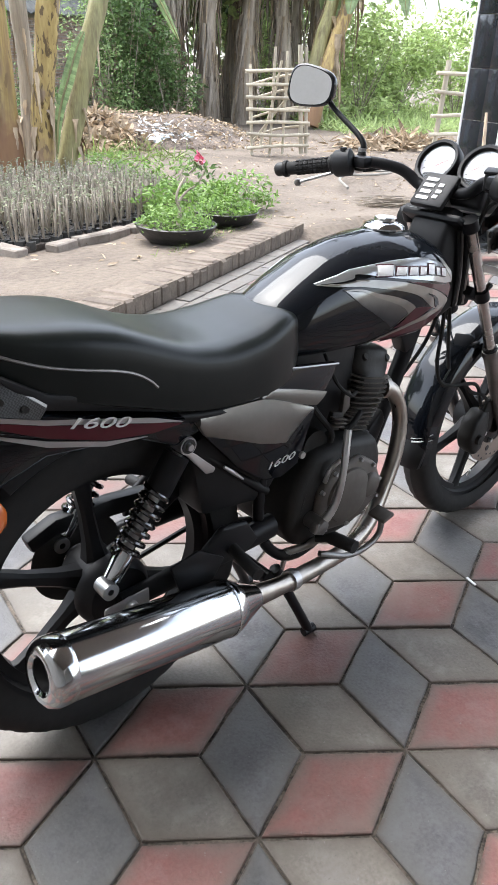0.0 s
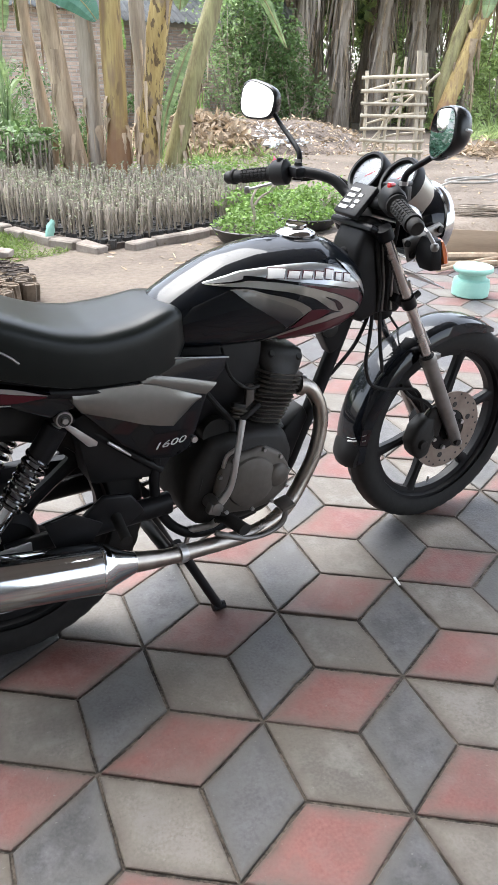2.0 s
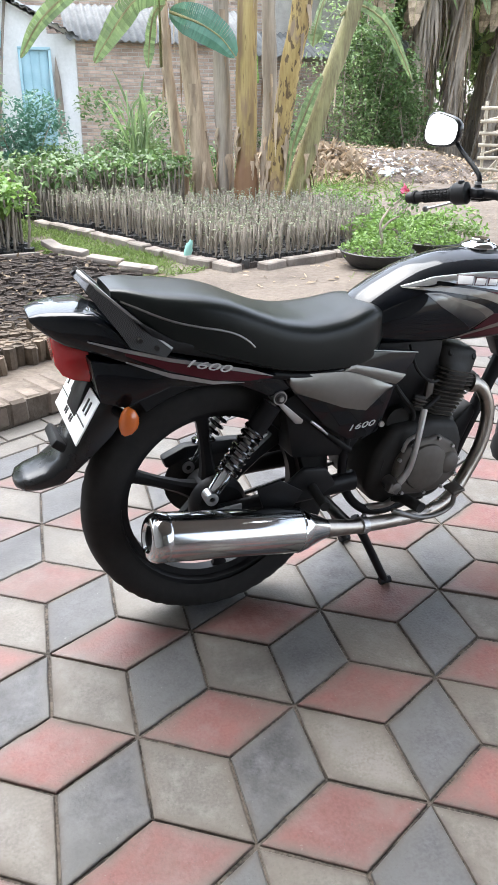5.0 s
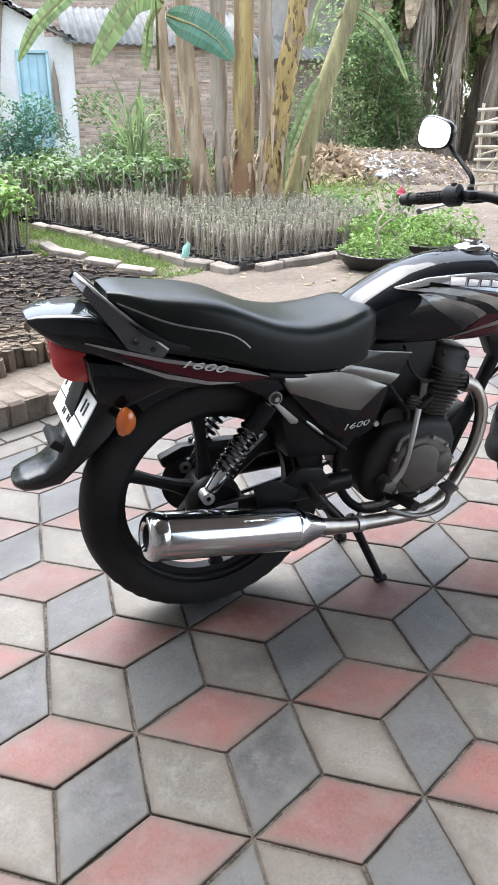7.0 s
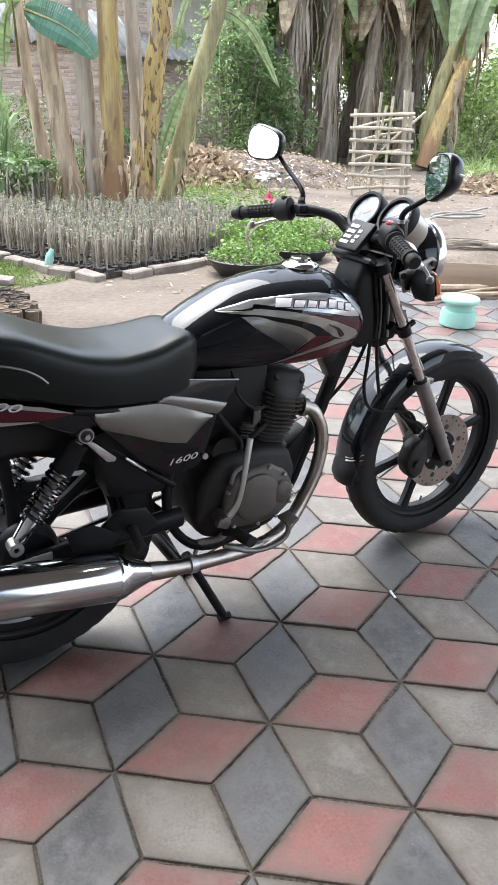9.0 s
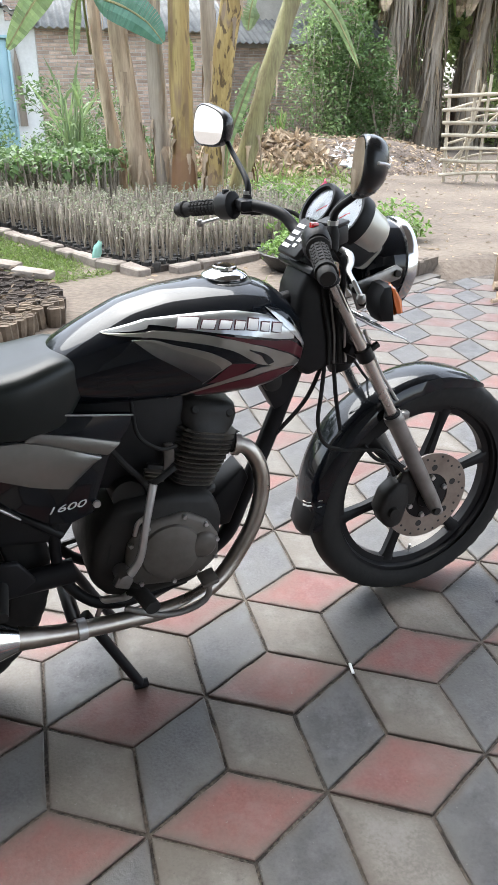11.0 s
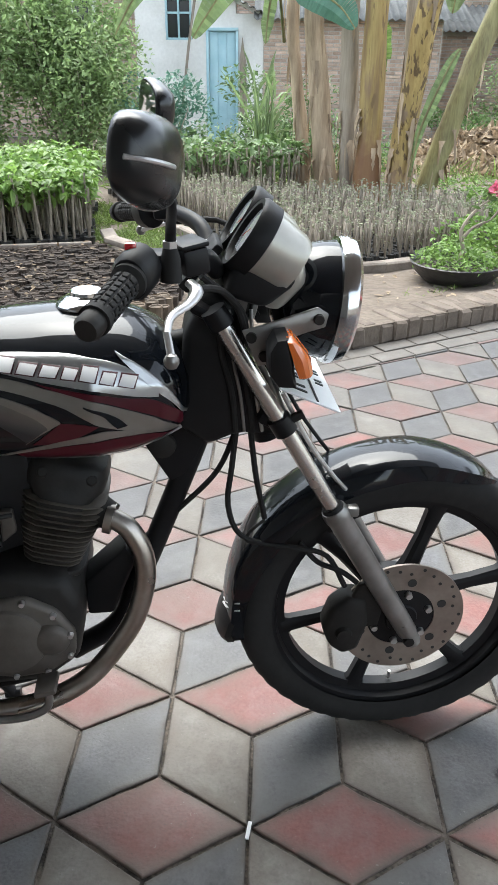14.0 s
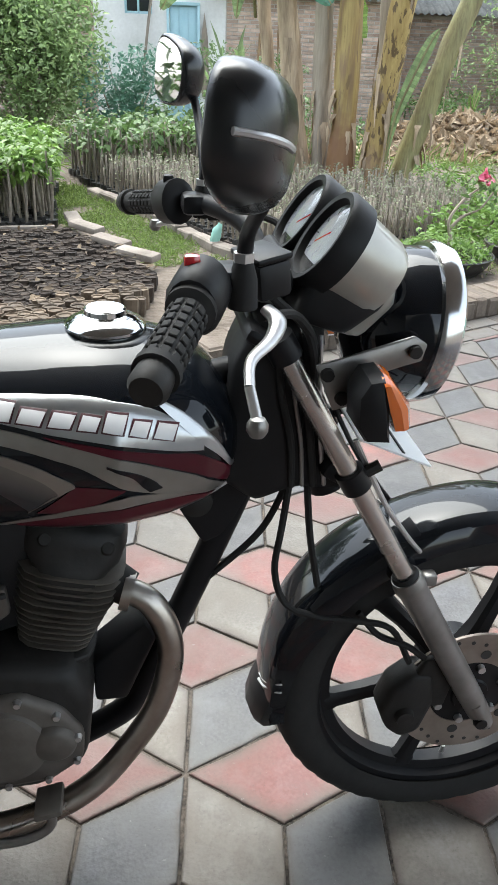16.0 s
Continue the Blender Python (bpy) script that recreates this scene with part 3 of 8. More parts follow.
def build_tiles():
    e = [Vector((math.cos(radians(a)), math.sin(radians(a)))) * SIDE for a in (30, 90, 150)]
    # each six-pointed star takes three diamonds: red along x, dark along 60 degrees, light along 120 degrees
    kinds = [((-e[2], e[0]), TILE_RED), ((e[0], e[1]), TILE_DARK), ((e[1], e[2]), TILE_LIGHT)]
    shared, near, rest = {}, [], {0: [], 1: [], 2: []}
    s = SIDE * S3
    for j in range(-12, 22):
        for i in range(-20, 26):
            ox, oy = s * (i + 0.5 * j), s * j * S3 / 2
            for k, ((a, b), m) in enumerate(kinds):
                poly = [(ox, oy), (ox + a.x, oy + a.y), (ox + a.x + b.x, oy + a.y + b.y), (ox + b.x, oy + b.y)]
                cx, cy = ox + (a.x + b.x) / 2, oy + (a.y + b.y) / 2
                if not (PX0 + 0.2 < cx < PX1 - 0.2 and cy > PY0 + 0.2):
                    continue
                d = kerb_side(cx, cy)
                if d > 0.1:
                    continue
                if cx > 2.8 and cy > soil_edge(cx) - 0.05:
                    continue
                if d > -0.5 and cx < 3.2:
                    poly = clip_line(poly, K0, KN, -0.22)
                    if len(poly) < 3 or abs(sum(p[0] * q[1] - p[1] * q[0] for p, q in zip(poly, poly[1:] + poly[:1]))) < 0.0003:
                        continue
                    rest[k].append(poly)
                elif -0.75 < cx < 1.95 and -0.75 < cy < 2.45:
                    near.append((k, ox, oy))
                else:
                    rest[k].append(poly)
    for k, ox, oy in near:
        wear = (k, random.randrange(5))
        if wear not in shared:
            (a, b), m = kinds[k]
            v, f = tile_geo([(0, 0), tuple(a), tuple(a + b), tuple(b)], seed=11.0 * wear[1])
            shared[wear] = rim_values(raw_mesh("tile", v, f, m), [20])
        ob = new("tile", shared[wear])
        ob.parent = paving
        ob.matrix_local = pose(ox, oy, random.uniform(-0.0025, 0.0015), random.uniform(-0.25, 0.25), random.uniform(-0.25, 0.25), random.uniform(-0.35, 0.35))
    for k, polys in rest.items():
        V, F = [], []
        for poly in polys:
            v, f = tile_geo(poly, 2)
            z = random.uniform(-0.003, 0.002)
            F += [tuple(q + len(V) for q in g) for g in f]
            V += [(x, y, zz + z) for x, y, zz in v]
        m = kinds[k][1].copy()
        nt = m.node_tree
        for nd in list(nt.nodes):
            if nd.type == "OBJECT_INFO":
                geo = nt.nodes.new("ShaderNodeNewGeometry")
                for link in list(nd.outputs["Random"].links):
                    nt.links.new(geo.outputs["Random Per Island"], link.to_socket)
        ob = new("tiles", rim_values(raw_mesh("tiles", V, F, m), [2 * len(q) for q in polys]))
        ob.parent = paving
        ob["kind"] = "stuff"
    chip = part("paint_fleck", box((0.007, 0.034, 0.003), (0.866, 0.293, 0.002), 0.001, (0, 0, -8)), TRIM, paving)
    rim = [(0.034 * (1 + 0.25 * noise.noise(Vector((math.cos(a) * 2, math.sin(a) * 2, 1)))), a) for a in np.linspace(0, 2 * math.pi, 20, endpoint=False)]
    stain = raw_mesh("oil_stain", [(1.37 + r * math.cos(a), 0.42 + r * 1.2 * math.sin(a), 0.0035) for r, a in rim], [tuple(range(20))], OIL)
    new("oil_stain", stain).parent = paving
    # the straight course of oblong pavers along the kerb
    paver = rim_values(raw_mesh("paver", *tile_geo([(0, 0), (0.2, 0), (0.2, 0.1), (0, 0.1)], gap=0.003), TILE_LIGHT), [20])
    for r in range(2):
        for q in range(-16, 28):
            p = K0 + KD * (q * 0.2 + 0.1 * r) - KN * (0.11 + 0.105 * r)
            if PX0 < p.x < 2.85:
                ob = new("paver", paver)
                ob.parent = paving
                ob.matrix_local = pose(p.x, p.y, random.uniform(-0.004, 0.002), 0, 0, 31.0)


def brick_mesh(name, sx, sy, sz, material, rough=0.006):
    """A worn brick, its foot at z = 0."""
    bm = box((sx, sy, sz), (0, 0, sz / 2), bevel=min(sx, sy, sz) * 0.14, seg=1)
    for v in bm.verts:
        v.co += Vector(noise.noise_vector(v.co * 23 + Vector((sx * 91, sy * 37, 5)))) * rough
    finish(bm, True, 30)
    me = bpy.data.meshes.new(name)
    bm.to_mesh(me); bm.free()
    me.materials.append(material)
    return me


def build_kerb():
    base = box((6.5, 0.214, 0.184), (-0.62, 0.108, 0.0))
    bmesh.ops.transform(base, matrix=pose(K0.x + KD.x * 0.9, K0.y + KD.y * 0.9, 0, 0, 0, 31), verts=base.verts)
    kerb = tagged(part("kerb", base, SAND), "low kerb of worn bricks laid on edge", "kerb", kind="structure")
    kinds = [brick_mesh("brick", 0.083, 0.225, 0.10, BRICK, .007), brick_mesh("brick", 0.082, 0.215, 0.102, BRICK, .007), brick_mesh("brick", 0.084, 0.22, 0.097, BRICK, .007)]
    for q in range(-34, 41):
        p = K0 + KD * (q * 0.0845) + KN * (0.105 + random.uniform(-0.008, 0.008))
        ob = new("brick", kinds[q % 3])
        ob.parent = kerb
        ob.matrix_local = pose(p.x, p.y, random.uniform(-0.006, 0.004) - 0.004, random.uniform(-2, 2), random.uniform(-3, 3), 31 + random.uniform(-2, 2))


# ---- unseen porch added behind and above the camera, and the pillar ----
def build_porch():
    """Unseen roof and walls added to shade the place, walls square to the kerb; the tiled pillar."""
    def along(bm):
        bmesh.ops.transform(bm, matrix=pose(K0.x, K0.y, 0, 0, 0, 31), verts=bm.verts)
        return bm
    roof = box((8.6, 4.2, 0.14), (-2.4, -3.15, 3.0))
    bmesh.ops.transform(roof, matrix=pose(0.5, 2.0, 0, 0, 0, 20), verts=roof.verts)
    tagged(part("ceiling", roof, PORCH), "unseen porch roof slab, set to shade the near paving", "ceiling", kind="structure")
    tagged(part("shade_wall_south", along(box((5.2, 0.16, 3.3), (-3.6, -5.4, 1.5))), PORCH), "unseen wall added behind the camera to close off light", "wall", kind="structure")
    tagged(part("shade_wall_west", along(box((0.16, 6.0, 3.3), (-3.0, -2.0, 1.5))), PORCH), "unseen side wall added to shade the left of the paving", "wall", kind="structure")
    wall = thing("wall_pillar", pose(4.82, 3.86, 0, 0, 0, -8), "pillar clad in glossy black tiles with white corner trim", "pillar", kind="structure")
    part("core", box((0.46, 0.46, 3.3), (0.24, 0.0, 1.6)), MORTAR, wall)
    tile = box((0.228, 0.012, 0.385), (0, 0, 0), 0.002)
    finish(tile); me = bpy.data.meshes.new("tile"); tile.to_mesh(me); tile.free(); me.materials.append(BLACKTILE)
    for r in range(8):
        for c in range(2):
            for rot, px, py in ((0, 0.125 + 0.231 * c, -0.236), (90, 0.004, -0.115 + 0.231 * c)):
                ob = new("tile", me); ob.parent = wall
                ob.matrix_local = pose(px, py, 0.2 + r * 0.39, 0, 0, rot)
    part("corner_trim", box((0.022, 0.022, 3.2), (-0.001, -0.24, 1.6), 0.005), TRIM, wall)
    part("corner_trim", box((0.022, 0.022, 3.2), (-0.001, 0.24, 1.6), 0.005), TRIM, wall)


build_porch()

# ---- motorcycle: x forward from the rear axle, y to its left, z up ----
bike = thing("motorcycle", pose(-0.115, 0.412, 0, 0, 0, 7.2), "black commuter motorcycle with red and silver stripes, parked on its stand", "motorcycle")
RW, FW = (0.02, 0, 0.322), (1.252, 0, 0.303)


def tyre_mesh(at, r, r_in, w, grooves):
    prof = []
    for a in np.linspace(-1, 1, 15):
        a = a * radians(128)
        y = math.sin(a) * w / 2 if abs(a) < math.pi / 2 else math.copysign(w / 2 - (abs(a) - math.pi / 2) * w * 0.1, a)
        k = max(math.cos(a), 0) ** 0.62 if abs(a) < math.pi / 2 else 0
        z = r_in + (r - r_in) * (0.38 + 0.62 * k) if abs(a) < math.pi / 2 else r_in + (r - r_in) * 0.38 * (1 - (abs(a) - math.pi / 2) / radians(38))
        prof.append((y, z))
    n = grooves * 3
    rings = []
    for i in range(n):
        c, s = math.cos(2 * math.pi * i / n), math.sin(2 * math.pi * i / n)
        ring = []
        for q, (y, z) in enumerate(prof):
            cut = 0.0022 if (i % 3 == 0 and q in (3, 4, 5, 9, 10, 11)) or q in (6, 8) else 0
            z -= cut
            ring.append((at[0] + c * z, at[1] + y, at[2] + s * z))
        rings.append(ring)
    return loft(rings + [rings[0]], caps=False, closed=False)


def wheel(name, at, r, rim_r, w, spokes, phase, grooves):
    ri = rim_r - 0.022
    bm = disc_y([(rim_r + 0.004, -w * 0.36), (rim_r - 0.006, -w * 0.34), (rim_r - 0.010, -w * 0.18), (ri - 0.004, -w * 0.14), (ri - 0.004, w * 0.14), (rim_r - 0.010, w * 0.18),
                 (rim_r - 0.006, w * 0.34), (rim_r + 0.004, w * 0.36), (rim_r + 0.004, -w * 0.36)], at, 72)
    hub = disc_y([(0.0, -0.062), (0.028, -0.062), (0.034, -0.05), (0.052, -0.046), (0.056, 0.046), (0.034, 0.05), (0.028, 0.062), (0.0, 0.062)], at, 32)
    arms = []
    for k in range(spokes):
        a = radians(phase + k * 360 / spokes)
        d, t = Vector((math.cos(a), 0, math.sin(a))), Vector((-math.sin(a), 0, math.cos(a)))
        rings = []
        for rr, wd, th in ((0.045, 0.023, 0.022), (0.09, 0.015, 0.016), (0.15, 0.0125, 0.0135), (ri - 0.012, 0.0155, 0.013), (ri + 0.006, 0.026, 0.013)):
            c = Vector(at) + d * rr
            rings.append([tuple(c + t * (wd * u) + Vector((0, th * v, 0))) for u, v in ((-1, -0.55), (-0.55, -1), (0.55, -1), (1, -0.55), (1, 0.55), (0.55, 1), (-0.55, 1), (-1, 0.55))])
        arms.append(loft(rings))
    rim = part(name, bm, SATIN, bike, "black cast alloy wheel")
    part("hub", hub, SATIN, rim)
    for arm in arms:
        part("spoke", arm, SATIN, rim)
    part("tyre", tyre_mesh(at, r, rim_r, w, grooves), RUBBER, rim, "worn black rubber tyre", angle=28)
    a = radians(phase + 200)
    v = Vector(at) + Vector((math.cos(a), 0, math.sin(a))) * (ri - 0.01)
    part("tyre_valve", tube([v, v - Vector((math.cos(a) * 0.022, 0.006, math.sin(a) * 0.022))], 0.0035, 8), STEEL, rim)
    return rim


rear = wheel("rear_wheel", RW, 0.320, 0.238, 0.100, 6, 96, 46)
front = wheel("front_wheel", FW, 0.301, 0.234, 0.080, 6, 73, 44)


disc = part("brake_disc", disc_y([(0.062, 0.052), (0.117, 0.052), (0.117, 0.0565), (0.062, 0.0565), (0.062, 0.052)], FW, 96), RUST, front, "worn steel brake disc")
# flat black discs on the steel, painting the dark of drilled holes
for k in range(30):
    a = radians(12 * k)
    rr = (0.109, 0.097, 0.103)[k % 3]
    part("disc_hole", disc_y([(0.0, 0.0572), (0.0032, 0.0572), (0.0032, 0.0555)], (FW[0] + rr * math.cos(a), 0, FW[2] + rr * math.sin(a)), 10), INK, front)
for k in range(6):
    a = radians(60 * k + 20)
    part("disc_hole", disc_y([(0.0, 0.0573), (0.0085, 0.0573), (0.0085, 0.0555)], (FW[0] + 0.078 * math.cos(a), 0, FW[2] + 0.078 * math.sin(a)), 14), INK, front)
    part("disc_bolt", disc_y([(0.0, 0.064), (0.006, 0.064), (0.007, 0.056)], (FW[0] + 0.052 * math.cos(a), 0, FW[2] + 0.052 * math.sin(a)), 10), STEEL, front)
part("disc_carrier", disc_y([(0.03, 0.05), (0.064, 0.05), (0.064, 0.0545), (0.03, 0.058)], FW, 40), SATIN, front)
part("rear_sprocket", disc_y([(0.03, -0.075), (0.092, -0.075), (0.096, -0.078), (0.092, -0.081), (0.03, -0.081)], RW, 44), DARKMETAL, rear)
part("brake_drum", disc_y([(0.0, 0.078), (0.058, 0.076), (0.07, 0.06), (0.072, 0.04)], RW, 36), SATIN, rear, "dull alloy brake drum")


# --- tank ---
TX = [0.352, 0.385, 0.44, 0.52, 0.60, 0.68, 0.745, 0.80, 0.84, 0.868, 0.884]
TT = [0.745, 0.790, 0.822, 0.860, 0.879, 0.886, 0.886, 0.877, 0.856, 0.826, 0.792]
TB = [0.690, 0.686, 0.682, 0.678, 0.678, 0.680, 0.682, 0.688, 0.702, 0.716, 0.745]
TW = [0.062, 0.078, 0.092, 0.104, 0.114, 0.131, 0.135, 0.122, 0.112, 0.094, 0.050]


def tank_section(x):
    return np.interp(x, TX, TT), np.interp(x, TX, TB), np.interp(x, TX, TW)


def tank_profile(v):
    """Half-width at v from the foot (0) to the crown (1), as a share of the widest."""
    return np.interp(v, [0, 0.06, 0.2, 0.42, 0.6, 0.78, 0.9, 0.97, 1.0], [0.76, 0.88, 0.96, 1.0, 0.975, 0.85, 0.62, 0.34, 0.0])


def tank_side(x, z):
    t, b, w = tank_section(x)
    v = min(max((z - b) / (t - b), 0), 1)
    return w * tank_profile(v)


# the seven blocks on the tank: foot left, foot right, head left, head right
MARK = [((.600, .822), (.638, .820), (.607, .842), (.645, .840)), ((.643, .820), (.669, .818), (.650, .836), (.676, .834)), ((.675, .818), (.699, .816), (.682, .834), (.706, .831)),
        ((.705, .815), (.725, .813), (.711, .831), (.731, .828)), ((.730, .813), (.752, .809), (.736, .833), (.758, .829)), ((.757, .808), (.776, .803), (.763, .823), (.782, .819)), ((.782, .802), (.804, .796), (.788, .818), (.810, .813))]


def build_tank():
    vs = [0, 0.03, 0.06, 0.12, 0.2, 0.32, 0.44, 0.56, 0.67, 0.77, 0.85, 0.91, 0.955, 0.985, 1.0]
    rings = []
    xs = np.concatenate([np.linspace(TX[0], TX[-1], 34)])
    for x in xs:
        t, b, w = tank_section(x)
        left = [(x, w * tank_profile(v), b + (t - b) * v) for v in vs]
        rings.append(left[:-1] + [(x, 0.0, t)] + [(p[0], -p[1], p[2]) for p in left[-2::-1]])
    bm = loft(rings)
    for _ in range(2):
        bmesh.ops.smooth_vert(bm, verts=bm.verts, factor=0.35, use_axis_x=True, use_axis_y=True, use_axis_z=True)
    tank = part("fuel_tank", bm, PAINT, bike, "glossy black fuel tank with red and silver swooshes", angle=60)

    def ribbon(name, pairs, material, lift=0.0016, side=-1, n=8, m=4):
        up = smooth_path([(x, 0, z) for (x, z), _ in pairs], n)
        lo = smooth_path([(x, 0, z) for _, (x, z) in pairs], n)
        V, F = [], []
        n_up = len(up)
        for lay in (lift, lift - 0.0022):
            for p, q in zip(up, lo):
                for k in range(m + 1):
                    c = p.lerp(q, k / m)
                    V.append((c.x, side * (tank_side(c.x, c.z) * 0.992 + lay), c.z))
        off = n_up * (m + 1)
        for i in range(n_up - 1):
            for k in range(m):
                a = i * (m + 1) + k
                F += [(a, a + 1, a + m + 2, a + m + 1), (off + a, off + a + m + 1, off + a + m + 2, off + a + 1)]
            for a in (i * (m + 1), i * (m + 1) + m):
                F.append((a, a + m + 1, off + a + m + 1, off + a))
        bm = bmesh.new()
        me = raw_mesh("tmp", V, F, material)
        bm.from_mesh(me)
        bpy.data.meshes.remove(me)
        part(name, bm, material, tank, smooth=True, angle=70)
    for side in (-1, 1):
        ribbon("silver_stripe", [((.471, .819), (.472, .817)), ((.535, .835), (.543, .823)), ((.560, .839), (.561, .830)), ((.640, .845), (.636, .817)), ((.702, .846), (.694, .808)), ((.748, .840), (.744, .799)), ((.786, .828), (.786, .788)), ((.817, .808), (.813, .782)), ((.837, .785), (.837, .779))], SILVER, 0.0016, side)
        ribbon("red_stripe", [((.671, .808), (.673, .807)), ((.717, .799), (.720, .791)), ((.755, .791), (.762, .779)), ((.793, .782), (.801, .763)), ((.833, .774), (.837, .746)), ((.870, .745), (.870, .722))], RED, 0.0014, side)
        ribbon("pale_stripe", [((.473, .817), (.474, .816)), ((.542, .818), (.541, .810)), ((.561, .820), (.561, .808)), ((.608, .815), (.608, .800)), ((.655, .808), (.658, .790)), ((.701, .797), (.704, .775)), ((.739, .785), (.734, .756)), ((.770, .774), (.755, .743)), ((.809, .757), (.792, .731)), ((.833, .745), (.829, .726)), ((.866, .720), (.866, .717))], PALE, 0.0018, side)
        ribbon("dark_leaf", [((.733, .776), (.733, .774)), ((.762, .765), (.758, .760)), ((.781, .752), (.769, .746)), ((.791, .740), (.777, .737))], PAINT, 0.0030, side)
        ribbon("grey_stripe", [((.524, .805), (.525, .803)), ((.560, .803), (.558, .776)), ((.599, .791), (.591, .755)), ((.638, .781), (.621, .735)), ((.669, .770), (.641, .720)), ((.697, .752), (.646, .713))], GREY, 0.0014, side)
        ribbon("pale_edge", [((.520, .806), (.520, .805)), ((.560, .804), (.560, .800)), ((.599, .792), (.598, .784)), ((.638, .782), (.636, .770)), ((.669, .771), (.664, .757)), ((.698, .753), (.680, .742)), ((.690, .745), (.672, .735)), ((.665, .728), (.652, .718)), ((.646, .714), (.645, .712))], PALE, 0.0026, side)
        ribbon("red_stripe", [((.699, .750), (.654, .712)), ((.726, .748), (.688, .716)), ((.752, .743), (.722, .727))], RED, 0.0016, side)
        ribbon("pale_stripe", [((.829, .727), (.864, .716)), ((.785, .732), (.817, .722)), ((.753, .734), (.768, .721)), ((.725, .727), (.728, .716)), ((.688, .718), (.687, .709)), ((.638, .701), (.637, .696)), ((.584, .683), (.583, .681))], PALE, 0.0022, side)
        ribbon("red_stripe", [((.849, .715), (.852, .713)), ((.809, .721), (.813, .700)), ((.768, .719), (.775, .691)), ((.724, .714), (.729, .688)), ((.679, .706), (.680, .685)), ((.628, .694), (.642, .682))], RED, 0.0016, side)
        ribbon("silver_edge", [((.866, .716), (.868, .711)), ((.825, .703), (.827, .697)), ((.792, .694), (.793, .687)), ((.750, .690), (.750, .684)), ((.692, .686), (.692, .682)), ((.638, .683), (.637, .681))], SILVER, 0.0024, side)
        ribbon("silver_stripe", [((.779, .845), (.780, .843)), ((.813, .824), (.798, .824)), ((.845, .795), (.817, .805)), ((.862, .770), (.836, .786)), ((.872, .748), (.856, .765)), ((.878, .735), (.876, .735))], SILVER, 0.0022, side)
        # the maker's mark: seven plain slanted blocks with a dark red edge
        for b0, b1, t0, t1 in MARK:
            for g, mtl, lift in ((0.0008, MAROON, 0.0030), (-0.0011, WHITE, 0.0040)):
                ribbon("badge_edge" if g > 0 else "badge_block", [((t0[0] - g, t0[1] + g), (b0[0] - g, b0[1] - g)), ((t1[0] + g, t1[1] + g), (b1[0] + g, b1[1] - g))], mtl, lift, side, n=2, m=1)
    base = pose(0.735, 0, 0.884, 0, 1, 0)
    cap = part("tank_cap", lathe([(0.0, 0.021), (0.021, 0.021), (0.0235, 0.0195), (0.0240, 0.014), (0.0265, 0.0125), (0.030, 0.0118), (0.042, 0.006), (0.0455, 0.002), (0.0455, -0.001), (0.043, -0.003), (0.0415, -0.012)], 48, base), CHROME, tank, "round chrome filler cap", angle=24)
    part("cap_seat", lathe([(0.040, -0.004), (0.050, -0.0055), (0.056, -0.010), (0.058, -0.018)], 48, base), GLOSSBLACK, tank)
    return tank


build_tank()


# --- seat ---
def build_seat():
    sx = [-.212, -.19, -.131, -.03, .033, .10, .156, .229, .317, .385, .420, .440]
    st = [.862, .868, .857, .845, .831, .801, .778, .764, .770, .786, .784, .760]
    sb = [.852, .838, .760, .722, .702, .680, .664, .655, .650, .652, .690, .735]
    sw = [.055, .082, .112, .126, .130, .133, .135, .134, .126, .108, .090, .060]
    rings = []
    xs = np.linspace(sx[0], sx[-1], 72)
    ease = lambda v: np.convolve(np.pad(np.interp(xs, sx, v), 4, mode="edge"), np.hanning(11)[1:-1] / np.hanning(11).sum(), "valid")
    for x, t, b, w in zip(xs, ease(st), ease(sb), ease(sw)):
        h = t - b
        # flat crown, a soft shoulder and a straight skirt
        half = [(0.0, 1.0), (0.35, 1.0), (0.62, 0.99), (0.78, 0.965), (0.87, 0.92), (0.92, 0.86), (0.95, 0.77), (0.97, 0.62), (0.985, 0.42), (1.0, 0.22), (1.0, 0.08), (0.98, 0.0)]
        pts = [(x, -w * u, b + h * v) for u, v in half]
        rings.append(pts + [(x, -p[1], p[2]) for p in pts[:0:-1]])
    bm = loft(rings)
    bmesh.ops.smooth_vert(bm, verts=bm.verts, factor=0.3, use_axis_x=True, use_axis_y=True, use_axis_z=True)
    seat = part("seat", bm, VINYL, bike, "long stepped seat in black vinyl", angle=50)
    for s in (-1, 1):
        line = []
        for x, z in ((-.195, .842), (-.16, .828), (-.13, .815), (-.09, .80), (-.04, .787), (.0, .778), (.035, .766), (.06, .750), (.075, .735)):
            t, b, w = (float(np.interp(x, xs, ease(v))) for v in (st, sb, sw))
            u = np.interp((z - b) / (t - b), [v for _, v in half[::-1]], [u for u, _ in half[::-1]])
            line.append((x, s * (w * u + .0005), z))
        part("piping", tube(line, 0.0024, 6), DULL, seat)
    part("seat_base", slab([(-.18, .815), (-.11, .742), (.012, .708), (.117, .677), (.172, .664), (.316, .654), (.335, .672), (.15, .69), (-.1, .765)], -.122, .122, .003), PLASTIC, seat)


build_seat()


